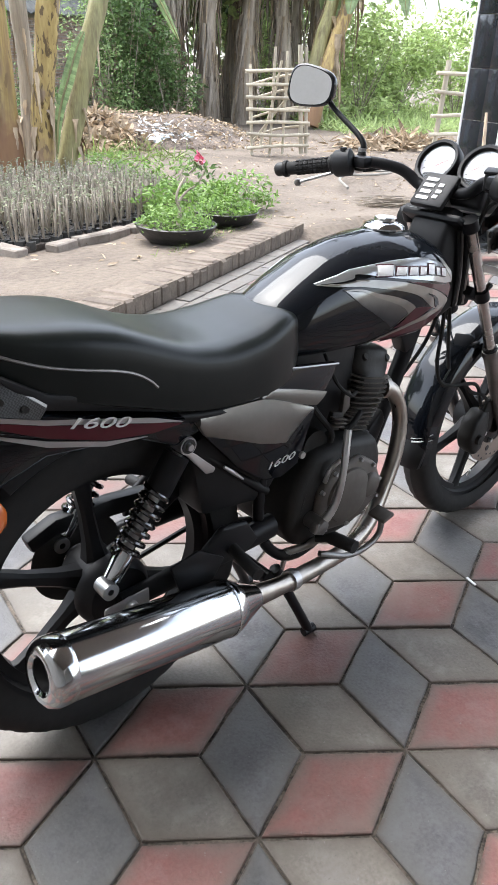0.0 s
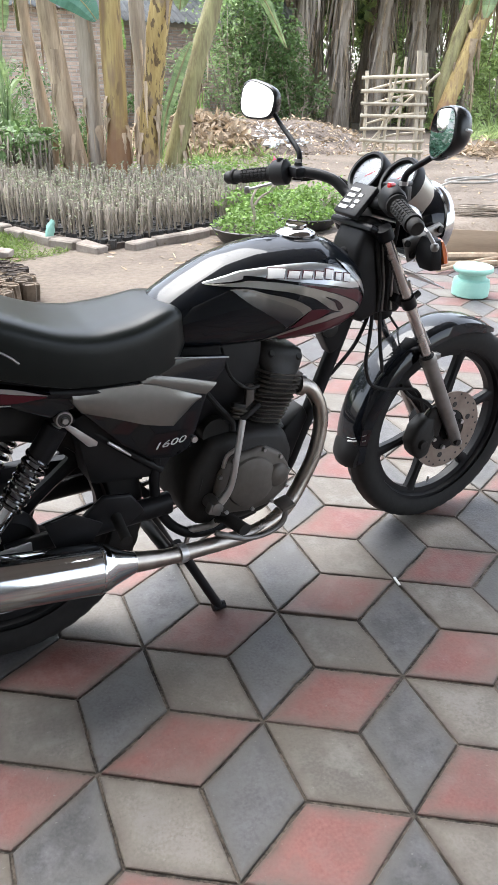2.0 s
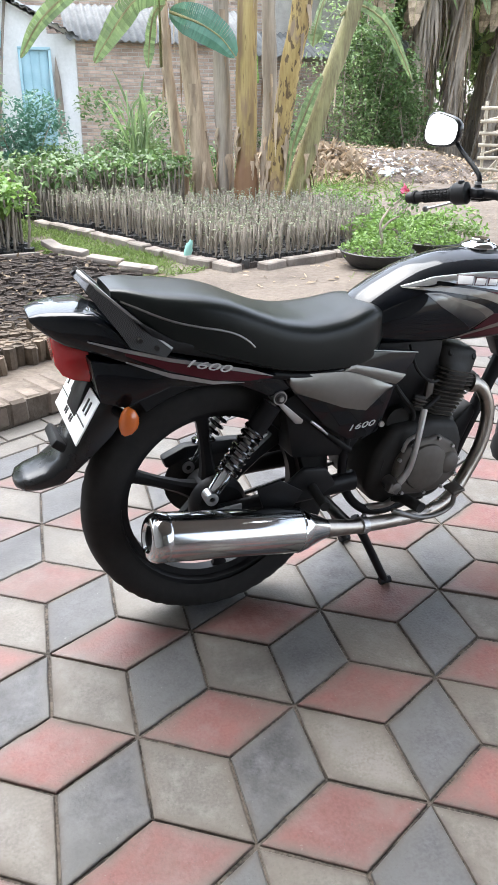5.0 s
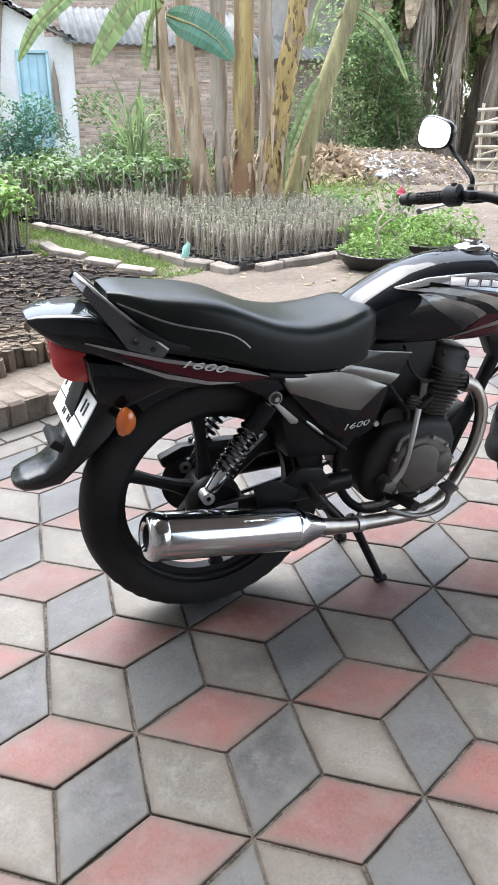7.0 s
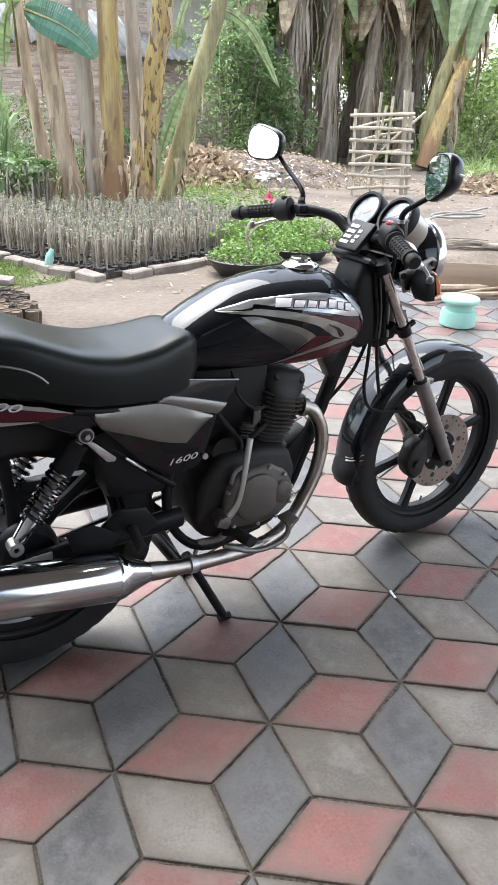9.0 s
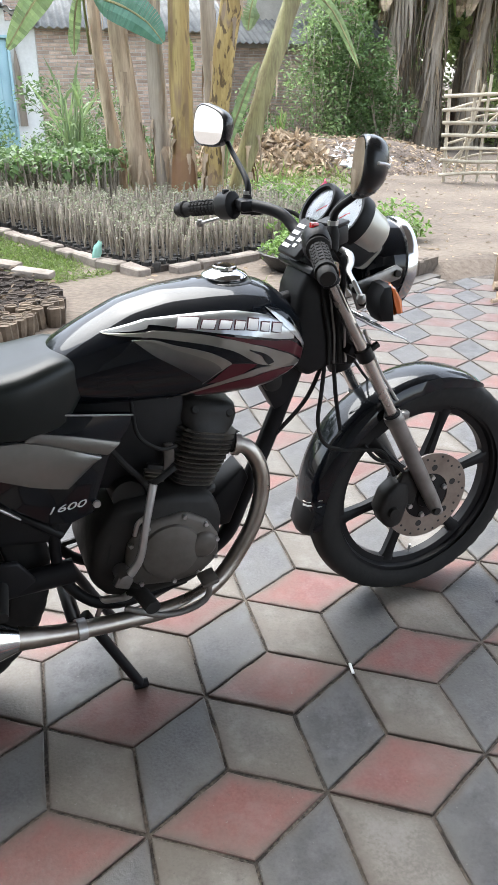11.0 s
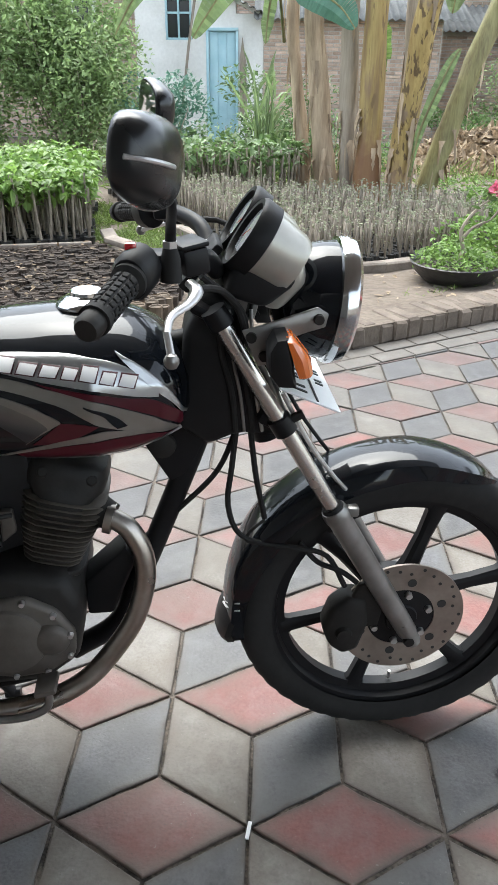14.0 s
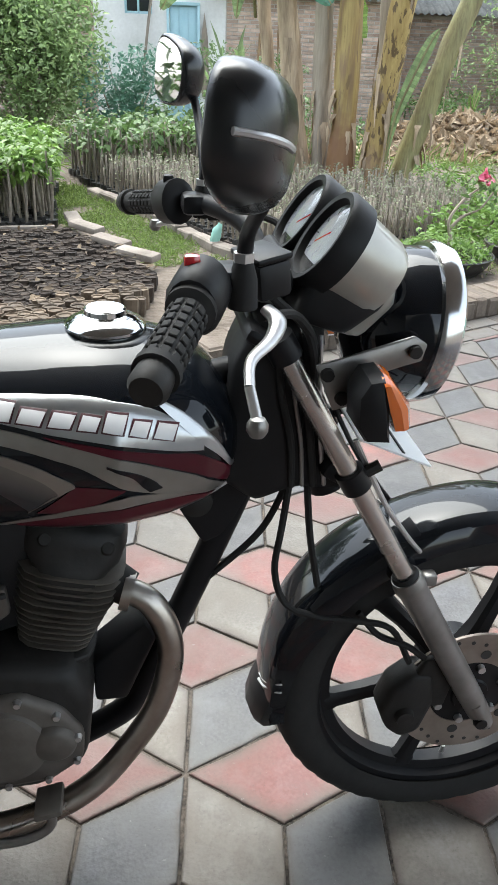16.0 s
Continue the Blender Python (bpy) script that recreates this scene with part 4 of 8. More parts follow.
# --- tail, side panels ---
def build_tail():
    sx = [-.370, -.362, -.316, -.25, -.20, -.18, -.10, 0.0, .08, .125]
    st = [.818, .824, .828, .827, .792, .768, .735, .705, .684, .670]
    sb = [.808, .798, .764, .742, .722, .715, .688, .664, .656, .660]
    sw = [.046, .054, .080, .102, .112, .116, .126, .132, .134, .132]
    rings = []
    for x in np.linspace(sx[0], sx[-1], 26):
        t, b, w = np.interp(x, sx, st), np.interp(x, sx, sb), np.interp(x, sx, sw)
        half = [(0.0, 1.0), (0.7, 0.995), (0.90, 0.96), (0.97, 0.86), (1.0, 0.62), (0.985, 0.3), (0.94, 0.06), (0.88, 0.0)]
        pts = [(x, -w * u, b + (t - b) * v) for u, v in half]
        rings.append(pts + [(x, -p[1], p[2]) for p in pts[::-1] if p[1] != 0])
    tail = part("tail_cowl", loft(rings), PAINT, bike, "glossy black tail cowl with red stripe", angle=50)
    for s in (-1, 1):
        def strip(name, pairs, material, lift):
            up, lo = [p for p, _ in pairs], [q for _, q in pairs]
            V, F = [], []
            for (ax, az), (bx, bz) in zip(up, lo):
                for x, z in ((ax, az), (bx, bz)):
                    V.append((x, s * (np.interp(x, sx, sw) + lift), z))
            F = [(2 * i, 2 * i + 1, 2 * i + 3, 2 * i + 2) for i in range(len(up) - 1)]
            bm = bmesh.new(); me = raw_mesh("tmp", V, F, material); bm.from_mesh(me); bpy.data.meshes.remove(me)
            bmesh.ops.solidify(bm, geom=list(bm.faces), thickness=0.001)
            part(name, bm, material, tail)
        strip("silver_stripe", [((-.27, .775), (-.27, .772)), ((-.2, .757), (-.2, .749)), ((-.111, .731), (-.111, .723)), ((-.02, .710), (-.02, .702)), ((.06, .690), (.06, .681)), ((.118, .667), (.118, .666))], SILVER, 0.003)
        strip("red_stripe", [((-.20, .748), (-.20, .742)), ((-.111, .722), (-.111, .703)), ((-.02, .701), (-.02, .674)), ((.06, .680), (.06, .663)), ((.116, .665), (.116, .663))], RED, 0.0026)
        strip("grey_stripe", [((-.20, .730), (-.20, .727)), ((-.111, .698), (-.111, .688)), ((-.02, .672), (-.02, .664)), ((.05, .661), (.05, .660))], SILVER, 0.0022)
        me = text_mesh("1600", 0.026, 0.0008, 0.3)
        num = part("model_number", me, WHITE, tail, "white raised number")
        num.matrix_local = pose(-0.036, s * 0.1370, 0.7085, 90, 14.5 * -s if s < 0 else 14.5, 0 if s < 0 else 180) @ Matrix.Diagonal((2.05, .9, 1, 1))
    part("tail_light", loft([[(x, -w * u, b + (t - b) * v) for u, v in ((-0.9, 0), (-1, 0.3), (-1, 0.8), (-0.85, 1), (0.85, 1), (1, 0.8), (1, 0.3), (0.9, 0))]
                             for x, t, b, w in ((-.331, .768, .735, .024), (-.327, .768, .708, .038), (-.316, .766, .690, .047), (-.298, .760, .680, .052), (-.262, .748, .672, .055))]), REDLENS, bike, "clear red tail light", angle=35)
    for s in (-1, 1):
        secs = (((-.263, .893), (-.273, .884), .018), ((-.250, .881), (-.260, .866), .056), ((-.214, .845), (-.238, .832), .085),
                ((-.161, .797), (-.208, .789), .108), ((-.132, .771), (-.190, .760), .119), ((-.106, .748), (-.120, .735), .122))
        rail = part("grab_rail", loft([[(u[0], s * (y + .005), u[1]), (l[0], s * (y + .008), l[1]), (l[0], s * (y - .006), l[1]), (u[0], s * (y - .009), u[1])] for u, l, y in secs]), CARBON, bike, "angled grab rail with carbon-weave face", angle=30)
        # steel bead drawn in for the highlight on the rail's upper edge
        part("rail_glint", tube([(u[0], s * (y - .002), u[1]) for u, l, y in secs], 0.0052, 8), DULL, rail)
        for x, z in ((-.172, .775), (-.138, .756)):
            part("rail_bolt", disc_y([(0, -s * .132), (.005, -s * .132), (.006, -s * .118)], (x, 0, z), 10), DARKMETAL, rail)
    # the inner guard over the wheel and the hanging flap behind it
    arc = []
    for a in np.linspace(24, 122, 20):
        c, s = math.cos(radians(a)), math.sin(radians(a))
        arc.append([(RW[0] + c * (0.350 - d), y, RW[2] + s * (0.350 - d)) for y, d in ((-.064, .03), (-.058, .004), (0, 0), (.058, .004), (.064, .03), (.06, .034), (.054, .01), (0, .006), (-.054, .01), (-.06, .034))])
    part("inner_guard", loft(arc), PLASTIC, bike)
    part("under_tray", slab([(-.27, .735), (-.255, .64), (-.2, .62), (-.1, .655), (.05, .64), (.13, .60), (.2, .62), (.2, .66), (-.1, .70)], -.10, .10, .008), PAINT, bike)
    flap = (((-.245, .66), (-.195, .585), .060), ((-.285, .61), (-.225, .545), .062), ((-.322, .548), (-.262, .512), .064), ((-.342, .502), (-.300, .480), .064), ((-.375, .480), (-.340, .447), .062),
            ((-.410, .469), (-.385, .440), .058), ((-.430, .462), (-.415, .436), .046), ((-.438, .451), (-.432, .440), .026))
    rings = []
    for (ux, uz), (lx, lz), w in flap:
        half = [(ux + (lx - ux) * q, w * k, uz + (lz - uz) * q) for k, q in ((0, -.06), (.45, -.04), (.78, .06), (.94, .22), (1.0, .45), (.98, .85), (.90, 1.0))]
        rings.append([(x, -y, z) for x, y, z in half] + half[:0:-1])
    fl = part("mudflap", loft(rings), GLOSSBLACK, bike, "black plastic rear mudflap", angle=50)
    part("reflector_bracket", box((.03, .10, .022), (-.338, 0, .535), .005, (0, 40, 0)), PLASTIC, fl)
    pl = part("rear_plate", box((.004, .245, .105), (0, 0, 0), .0015), PLATE, bike, "white number plate with plain dark bars")
    pl.matrix_local = pose(-.288, -.005, .612, 0, 31, 0)
    for y in (.100, .060, .046, .022, .008, -.016, -.030, -.070, -.092):
        part("plate_bar", box((.002, .007, .030), (-.003, y, .022)), INK, pl)
    for y in (.034, .020, -.014, -.028):
        part("plate_bar", box((.002, .006, .014), (-.003, y, -.030)), INK, pl)
    part("plate_line", box((.002, .235, .002), (-.003, 0, -.010)), INK, pl)
    part("plate_bracket", box((.05, .09, .09), (-.262, 0, .625), .006, (0, 24, 0)), PLASTIC, bike)
    for s in (-1, 1):
        ind = part("rear_indicator", tube([(-.215, s * .055, .605), (-.205, s * .10, .605)], 0.011, 10, curve=False), PLASTIC, bike)
        part("indicator_lens", lathe([(0.0, -.032), (.010, -.030), (.020, -.018), (.025, 0), (.022, .010), (.012, .018), (0, .021)], 36, pose(-.207, s * .122, .603, 0, -80, s * 12) @ Matrix.Diagonal((1.35, .72, .8, 1)) @ Matrix.Rotation(.35, 4, "Z")), AMBER, ind, "amber indicator lens", angle=80)


build_tail()


def build_side_covers():
    for s in (-1, 1):
        cov = part("side_cover", slab([(.160, .640), (.172, .655), (.312, .650), (.350, .690), (.512, .668), (.505, .640), (.462, .585), (.440, .520), (.425, .470), (.38, .455), (.335, .462), (.27, .51), (.19, .60)][::-1], s * .088, s * .104, .006), PAINT, bike, "black side cover with silver flash")
        for lab, base, bulge, pairs in (("silver side panel, gently convex", .108, .007, (((.170, .650), (.170, .630)), ((.185, .650), (.185, .607)), ((.24, .648), (.243, .584)), ((.312, .644), (.314, .553)), ((.345, .634), (.352, .542)), ((.379, .620), (.379, .536)), ((.410, .607), (.405, .558)), ((.446, .592), (.440, .588)))),
                                        ("", .106, .004, (((.312, .646), (.316, .643)), ((.334, .658), (.345, .634)), ((.400, .640), (.410, .607)), ((.484, .614), (.458, .592))))):
            V = []
            for (ax, az), (bx, bz) in pairs:
                for k in range(9):
                    u = k / 8
                    V.append((ax + (bx - ax) * u, s * (base + bulge * math.sin(math.pi * (.10 + .82 * u)) ** .8), az + (bz - az) * u))
            n, rows = len(pairs), [[V[q * 9 + k] for k in range(9)] for q in range(len(pairs))]
            rings = [r + [(x, y - s * .010, z) for x, y, z in r[::-1]] for r in rows]
            bm = loft(rings)
            part("silver_flash", bm, PANEL, cov, lab, angle=50)
        # steel bead put in for the crease's bright line along the cover's top, under the seat and tank
        part("crease_line", tube([(.300, s * .104, .655), (.332, s * .104, .664), (.352, s * .100, .688), (.40, s * .104, .682), (.512, s * .106, .666)], .0018, 6), STEEL, cov)
        num = part("model_number", text_mesh("1600", 0.029, 0.0008, 0.35), WHITE, cov, "pale raised number")
        num.matrix_local = pose(.370, s * .1045, .494, 90, -4 if s < 0 else 4, 0 if s < 0 else 180) @ Matrix.Diagonal((1.3, .68, 1, 1))
        part("lock", disc_y([(0, -s * .109), (.007, -s * .109), (.008, -s * .103)], (.430, 0, .490), 14), STEEL, cov)


build_side_covers()


# --- engine ---
def build_engine():
    cases = part("crankcase", slab([(.400, .31), (.42, .40), (.465, .468), (.585, .474), (.672, .458), (.694, .40), (.68, .29), (.62, .245), (.50, .238), (.43, .262)][::-1], -.105, .115, .02), DARKMETAL, bike, "sooty alloy crankcase", angle=50)
    part("clutch_cover", disc_y([(0, .130), (.050, .129), (.062, .124), (.066, .114), (.068, .09)], (.570, 0, .352), 40), ALLOY, cases, "dull grey clutch cover", angle=30)
    part("clutch_cover", disc_y([(0, .130), (.022, .129), (.029, .124), (.032, .114), (.034, .09)], (.640, 0, .352), 32), ALLOY, cases)
    part("case_cover", slab([(.470, .305), (.482, .385), (.520, .425), (.606, .436), (.655, .405), (.680, .36), (.676, .31), (.63, .275), (.575, .268), (.50, .28)][::-1], -.118, -.095, .010), ALLOY, cases, "dull grey engine side cover", angle=50)
    for x, z in ((.478, .315), (.488, .385), (.525, .418), (.602, .428), (.648, .40), (.672, .358), (.668, .315), (.628, .283), (.575, .276), (.505, .287)):
        part("cover_bolt", disc_y([(0, .123), (.0045, .123), (.0055, .115)], (x, 0, z), 8), STEEL, cases)
    part("magneto_cover", disc_y([(.09, -.09), (.085, -.125), (.06, -.14), (0, -.142)], (.585, 0, .35), 32), ALLOY, cases)
    lean = pose(.640, 0, .447, 0, 14, 0)

    def rounded(a, b, z, p=4.0, n=28, dx=0.0):
        """One level of the barrel: a rounded oblong across the leaning axis."""
        out = []
        for k in range(n):
            c, w = math.cos(2 * math.pi * k / n), math.sin(2 * math.pi * k / n)
            r = (abs(c / a) ** p + abs(w / b) ** p) ** (-1 / p)
            out.append(tuple(lean @ Vector((dx + r * c, r * w, z))))
        return out
    cyl = part("cylinder", loft([rounded(.046, .062, z) for z in (-.02, .10)]), DARKMETAL, bike, "black finned cylinder", angle=50)
    for k in range(7):
        z, g = .020 + .0108 * k, k / 6
        a, b = .050 + .014 * g, .068 + .010 * g
        part("fin", loft([rounded(a - .0015, b - .0015, z - .0017), rounded(a, b, z - .0008), rounded(a, b, z + .0008), rounded(a - .0015, b - .0015, z + .0017)]), FIN, cyl, angle=30)
    head = part("cylinder_head", loft([rounded(.044, .070, .094), rounded(.046, .0765, .105), rounded(.047, .0775, .135), rounded(.056, .072, .150), rounded(.064, .066, .158), rounded(.066, .062, .180), rounded(.060, .056, .196), rounded(.045, .045, .203)]), DARKMETAL, bike, "sooty cylinder head", angle=40)
    for k in range(5):
        z = .098 + .0110 * k
        a, b = .066 + .0006 * k, .079
        part("fin", loft([rounded(a - .0015, b - .0015, z - .0017, dx=.003), rounded(a, b, z - .0008, dx=.003), rounded(a, b, z + .0008, dx=.003), rounded(a - .0015, b - .0015, z + .0017, dx=.003)]), FIN, head, angle=30)
    for x in (-.036, .040):
        part("valve_cap", lathe([(0, .010), (.007, .010), (.0095, .006), (.010, -.02)], 12, lean @ pose(x, -.052, .180, 55, 0, 0)), DARKMETAL, head)
    part("exhaust_port", tube([tuple(lean @ Vector((.058, -.03, .118))), tuple(lean @ Vector((.082, -.040, .112)))], [.026, .024], 18, curve=False), DARKMETAL, head)
    part("intake_lug", slab([(.575, .515), (.578, .575), (.598, .575), (.600, .535)][::-1], -.074, -.060, .004), ALLOY, bike)
    for k in range(3):
        part("regulator_fin", box((.040, .016, .0032), (.550, -.088, .512 + .0085 * k), .001, (0, 18, 0), seg=1), FIN, bike)
    part("regulator", box((.036, .014, .040), (.552, -.074, .518), .004, (0, 18, 0)), DARKMETAL, bike)
    part("spark_lead", tube([(.60, -.085, .575), (.56, -.105, .585), (.52, -.10, .62), (.52, -.06, .67)], .004, 8), RUBBER, bike)
    part("carburettor", tube([(.56, 0, .56), (.50, 0, .555), (.43, 0, .55)], [.026, .034, .03], 14), DARKMETAL, bike)
    part("float_bowl", lathe([(0, -.05), (.026, -.048), (.03, -.04), (.03, 0), (0, 0)], 18, pose(.495, -.01, .535)), DARKMETAL, bike)
    part("air_box", slab([(.24, .50), (.24, .64), (.44, .64), (.45, .52), (.40, .48)][::-1], -.078, .078, .02), PLASTIC, bike)
    part("battery_box", slab([(.20, .42), (.17, .58), (.27, .62), (.41, .47), (.36, .40)][::-1], -.082, .082, .015), PLASTIC, bike)
    kick = part("kick_lever", tube([(.468, -.132, .325), (.481, -.142, .340), (.500, -.148, .378), (.514, -.146, .444), (.538, -.126, .522)], [.0105, .0095, .0078, .0074, .0085], 10), STEEL, bike, "bare steel kick-start lever")
    part("kick_boss", disc_y([(0, .152), (.014, .150), (.017, .14), (.017, .09)], (.466, 0, .325), 18), DULL, kick)
    part("kick_clamp", box((.034, .022, .026), (.462, -.138, .320), .005, (0, 25, 0)), DULL, kick)
    # black block added where only darkness shows between tank and crankcase, with small parts
    part("dark_filler", slab([(.40, .50), (.40, .70), (.63, .70), (.63, .50), (.53, .465)][::-1], -.05, .05, .012), PLASTIC, bike)
    part("starter_motor", tube([(.50, -.075, .475), (.50, .075, .475)], .034, 18, curve=False), DARKMETAL, bike)
    part("cam_chain_tunnel", box((.055, .03, .19), (.655, .082, .545), .01, (0, 14, 0)), DARKMETAL, cyl)
    part("base_flange", loft([rounded(.056, .072, .001), rounded(.058, .074, .004), rounded(.058, .074, .010), rounded(.056, .072, .012)]), DARKMETAL, cyl, angle=30)
    part("clutch_arm", tube([(.498, -.112, .405), (.506, -.118, .436), (.530, -.122, .452)], .005, 8), STEEL, cases)
    part("breather_hose", tube([(.545, -.07, .455), (.535, -.085, .50), (.50, -.08, .545), (.46, -.07, .60)], .0065, 8), RUBBER, bike)
    part("drain_hose", tube([(.495, -.02, .487), (.49, -.07, .43), (.455, -.10, .40), (.43, -.10, .30)], .004, 8), RUBBER, bike)
    part("kick_pedal", tube([(.538, -.120, .522), (.552, -.124, .530), (.585, -.116, .545)], .0065, 10), RUBBER, kick)


build_engine()


# --- frame, stand, swing arm, shocks ---
def build_frame():
    part("main_tube", tube([(.905, 0, .83), (.80, 0, .80), (.60, 0, .70), (.42, 0, .66), (.30, 0, .63)], .019, 12), SATIN, bike)
    part("head_tube", tube([(.925, 0, .87), (1.01, 0, .66)], .028, 16, curve=False), SATIN, bike)
    part("down_tube", tube([(.93, 0, .78), (.893, 0, .66), (.822, 0, .478), (.775, 0, .365), (.735, 0, .28), (.65, 0, .222)], .0195, 12), SATIN, bike)
    part("gusset", slab([(.845, .585), (.875, .60), (.906, .664), (.956, .686), (.985, .69), (.945, .83), (.83, .80), (.76, .70), (.80, .665)][::-1], -.020, .020, .006), SATIN, bike)
    # one black slab stands in for the dark wiring round the head
    part("head_fill", slab([(.86, .70), (.906, .664), (.956, .684), (1.022, .676), (1.030, .706), (.975, .83), (.945, .905), (.905, .915), (.875, .85)][::-1], -.052, .052, .014), PLASTIC, bike, "black block standing in for dark wiring round the steering head", angle=50)
    for k in range(4):
        part("wiring_strand", tube([(.925 + .016 * k, -.050, .885), (.930 + .015 * k, -.058, .82), (.945 + .012 * k, -.0575, .755), (.950 + .014 * k, -.052, .69)], (.0045, .0026, .005, .003)[k], 8), (RUBBER, DULL, RUBBER, STEEL)[k], bike)
    part("horn", disc_y([(0, .030), (.014, .030), (.021, .027), (.023, .018), (.018, .01), (0, .01)], (.835, 0, .655), 24), DARKMETAL, bike)
    part("engine_mount", slab([(.69, .40), (.765, .47), (.78, .44), (.735, .33), (.69, .33)][::-1], -.035, .035, .006), SATIN, bike)
    for s in (-1, 1):
        part("seat_rail", tube([(.42, s * .07, .655), (.25, s * .10, .64), (.05, s * .10, .675), (-.15, s * .09, .73)], .011, 10), SATIN, bike)
        part("side_tube", tube([(.40, s * .07, .64), (.36, s * .074, .50), (.345, s * .078, .36), (.38, s * .08, .27), (.46, s * .08, .222), (.62, s * .05, .222)], .012, 10), SATIN, bike)
        part("rear_stay", tube([(.36, s * .08, .42), (.24, s * .075, .52), (.155, s * .065, .596)], .010, 10), SATIN, bike)
        arm = part("swing_arm", tube([(.375, s * .085, .335), (.20, s * .092, .33), (RW[0] - .01, s * .092, RW[2])], [.022, .019, .016], 12, flat=1.25), SATIN, bike)
        part("axle_nut", disc_y([(0, -s * .122), (.013, -s * .122), (.014, -s * .110), (.02, -s * .109), (.02, -s * .105)], RW, 12), STEEL, arm)
        part("axle_plate", slab([(-.035, .305), (-.03, .34), (.06, .345), (.06, .305)][::-1], s * .106, s * .111, .003), STEEL, arm)
        # the shock absorber with its bare coil
        a, b = Vector((.153, s * .086, .596)), Vector((-.012, s * .086, .364))
        ax = (b - a).normalized()
        side = ax.cross(Vector((0, 1, 0))).normalized()
        up = Vector((0, 1, 0))
        shock = part("shock_absorber", tube([a + ax * .02, b - ax * .02], .0105, 12, curve=False), STEEL, bike, "rear shock with black coil spring")
        part("shock_eye", disc_y([(.008, -s * .103), (.0165, -s * .103), (.018, -s * .086), (.0165, -s * .069), (.008, -s * .069)], (a.x, 0, a.z), 24), STEEL, shock, "bright steel eye")
        part("eye_bush", disc_y([(.0075, -s * .1045), (.0135, -s * .1045), (.0135, -s * .099)], (a.x, 0, a.z), 16), INK, shock)
        part("eye_bolt", disc_y([(0, -s * .111), (.006, -s * .111), (.007, -s * .099), (.0, -s * .07)], (a.x, 0, a.z), 12), STEEL, shock)
        part("frame_lug", slab([(.158, .583), (.176, .569), (.220, .527), (.216, .519), (.199, .521), (.156, .572)][::-1], s * .088, s * .094, .002), STEEL, bike, "bright steel frame lug")
        part("frame_lug", tube([(.241, s * .092, .521), (.262, s * .093, .503), (.288, s * .092, .479)], [.0032, .0045, .0025], 8), STEEL, bike)
        part("shock_cover", tube([a + ax * .022, a + ax * .10], [.024, .024], 18, curve=False), SATIN, shock)
        part("shock_body", tube([b - ax * .075, b - ax * .06, b - ax * .02], [.0165, .019, .017], 16, curve=False), CHROME, shock, "chrome lower shock body")
        part("shock_eye", disc_y([(.006, -s * .102), (.016, -s * .102), (.016, -s * .070), (.006, -s * .070)], (b.x, 0, b.z), 20), STEEL, shock)
        turns, pts = 7.5, []
        L0, L1 = .085, (b - a).length - .065
        for k in range(int(turns * 14)):
            t = k / (turns * 14 - 1)
            ang = 2 * math.pi * turns * t
            pts.append(a + ax * (L0 + (L1 - L0) * t) + (side * math.cos(ang) + up * math.sin(ang)) * .0225)
        part("coil_spring", tube(pts, .0052, 8, curve=False), SPRING, shock)
        peg = part("rear_footrest", tube([(.235, s * .125, .365), (.23, s * .17, .36), (.225, s * .215, .358)], .012, 10), RUBBER, bike)
        part("footrest_plate", slab([(.15, .335), (.165, .385), (.21, .42), (.27, .41), (.30, .36), (.26, .335)][::-1], s * .118, s * .132, .006), SATIN, peg)
    # the stand, two splayed legs with a foot each
    for s in (-1, 1):
        leg = part("stand_leg", tube([(.385, s * .095, .225), (.436, s * .104, .12), (.489, s * .112, .012)], [.013, .0115, .0115], 12), SATIN, bike)
        part("stand_foot", tube([(.474, s * .112, .011), (.506, s * .113, .011)], .0108, 12, curve=False), SATIN, leg)
    part("stand_bar", tube([(.365, -.10, .21), (.365, .10, .21)], .016, 12, curve=False), SATIN, bike)
    part("stand_spring", tube([(.40, -.088, .17), (.43, -.084, .25)], .006, 8, curve=False), STEEL, bike)
    # chain with its guard on the far side
    part("chain_guard", slab([(-.08, .40), (-.02, .425), (.10, .425), (.36, .395), (.36, .36), (.10, .385), (-.02, .39), (-.07, .37)][::-1], .07, .10, .006), SATIN, bike)
    chain = part("chain", tube([(.0, .078, .41), (.2, .078, .40), (.42, .078, .375)], .006, 6), DARKMETAL, bike)
    part("chain_run", tube([(.0, .078, .23), (.2, .078, .265), (.42, .078, .30)], .006, 6), DARKMETAL, chain)
    for k in range(26):
        x = .0 + .016 * k
        part("chain_link", box((.011, .014, .009), (x, .078, .411 - .085 * (x / .42) ** 2 * .42), .002, seg=1), STEEL, chain)
    # front footrest, brake pedal
    foot = part("front_footrest", tube([(.478, -.12, .276), (.490, -.140, .284), (.496, -.150, .287), (.505, -.206, .290)], [.010, .011, .0175, .0165], 12, curve=False, flat=.8), RUBBER, bike, "black rubber footrest")
    part("footrest_hanger", tube([(.42, -.08, .24), (.47, -.10, .25), (.48, -.125, .277)], .009, 10), STEEL, foot)
    part("far_footrest", tube([(.50, .12, .262), (.50, .23, .262)], [.012, .016], 12, curve=False), RUBBER, bike)
    ped = part("brake_pedal", tube([(.46, -.150, .262), (.53, -.168, .236), (.59, -.172, .236), (.630, -.170, .254), (.636, -.168, .292)], .0068, 10), DULL, bike, "steel rear brake pedal")
    part("pedal_pad", box((.036, .046, .010), (.634, -.166, .300), .003, (0, -14, 0)), ALLOY, ped)


build_frame()


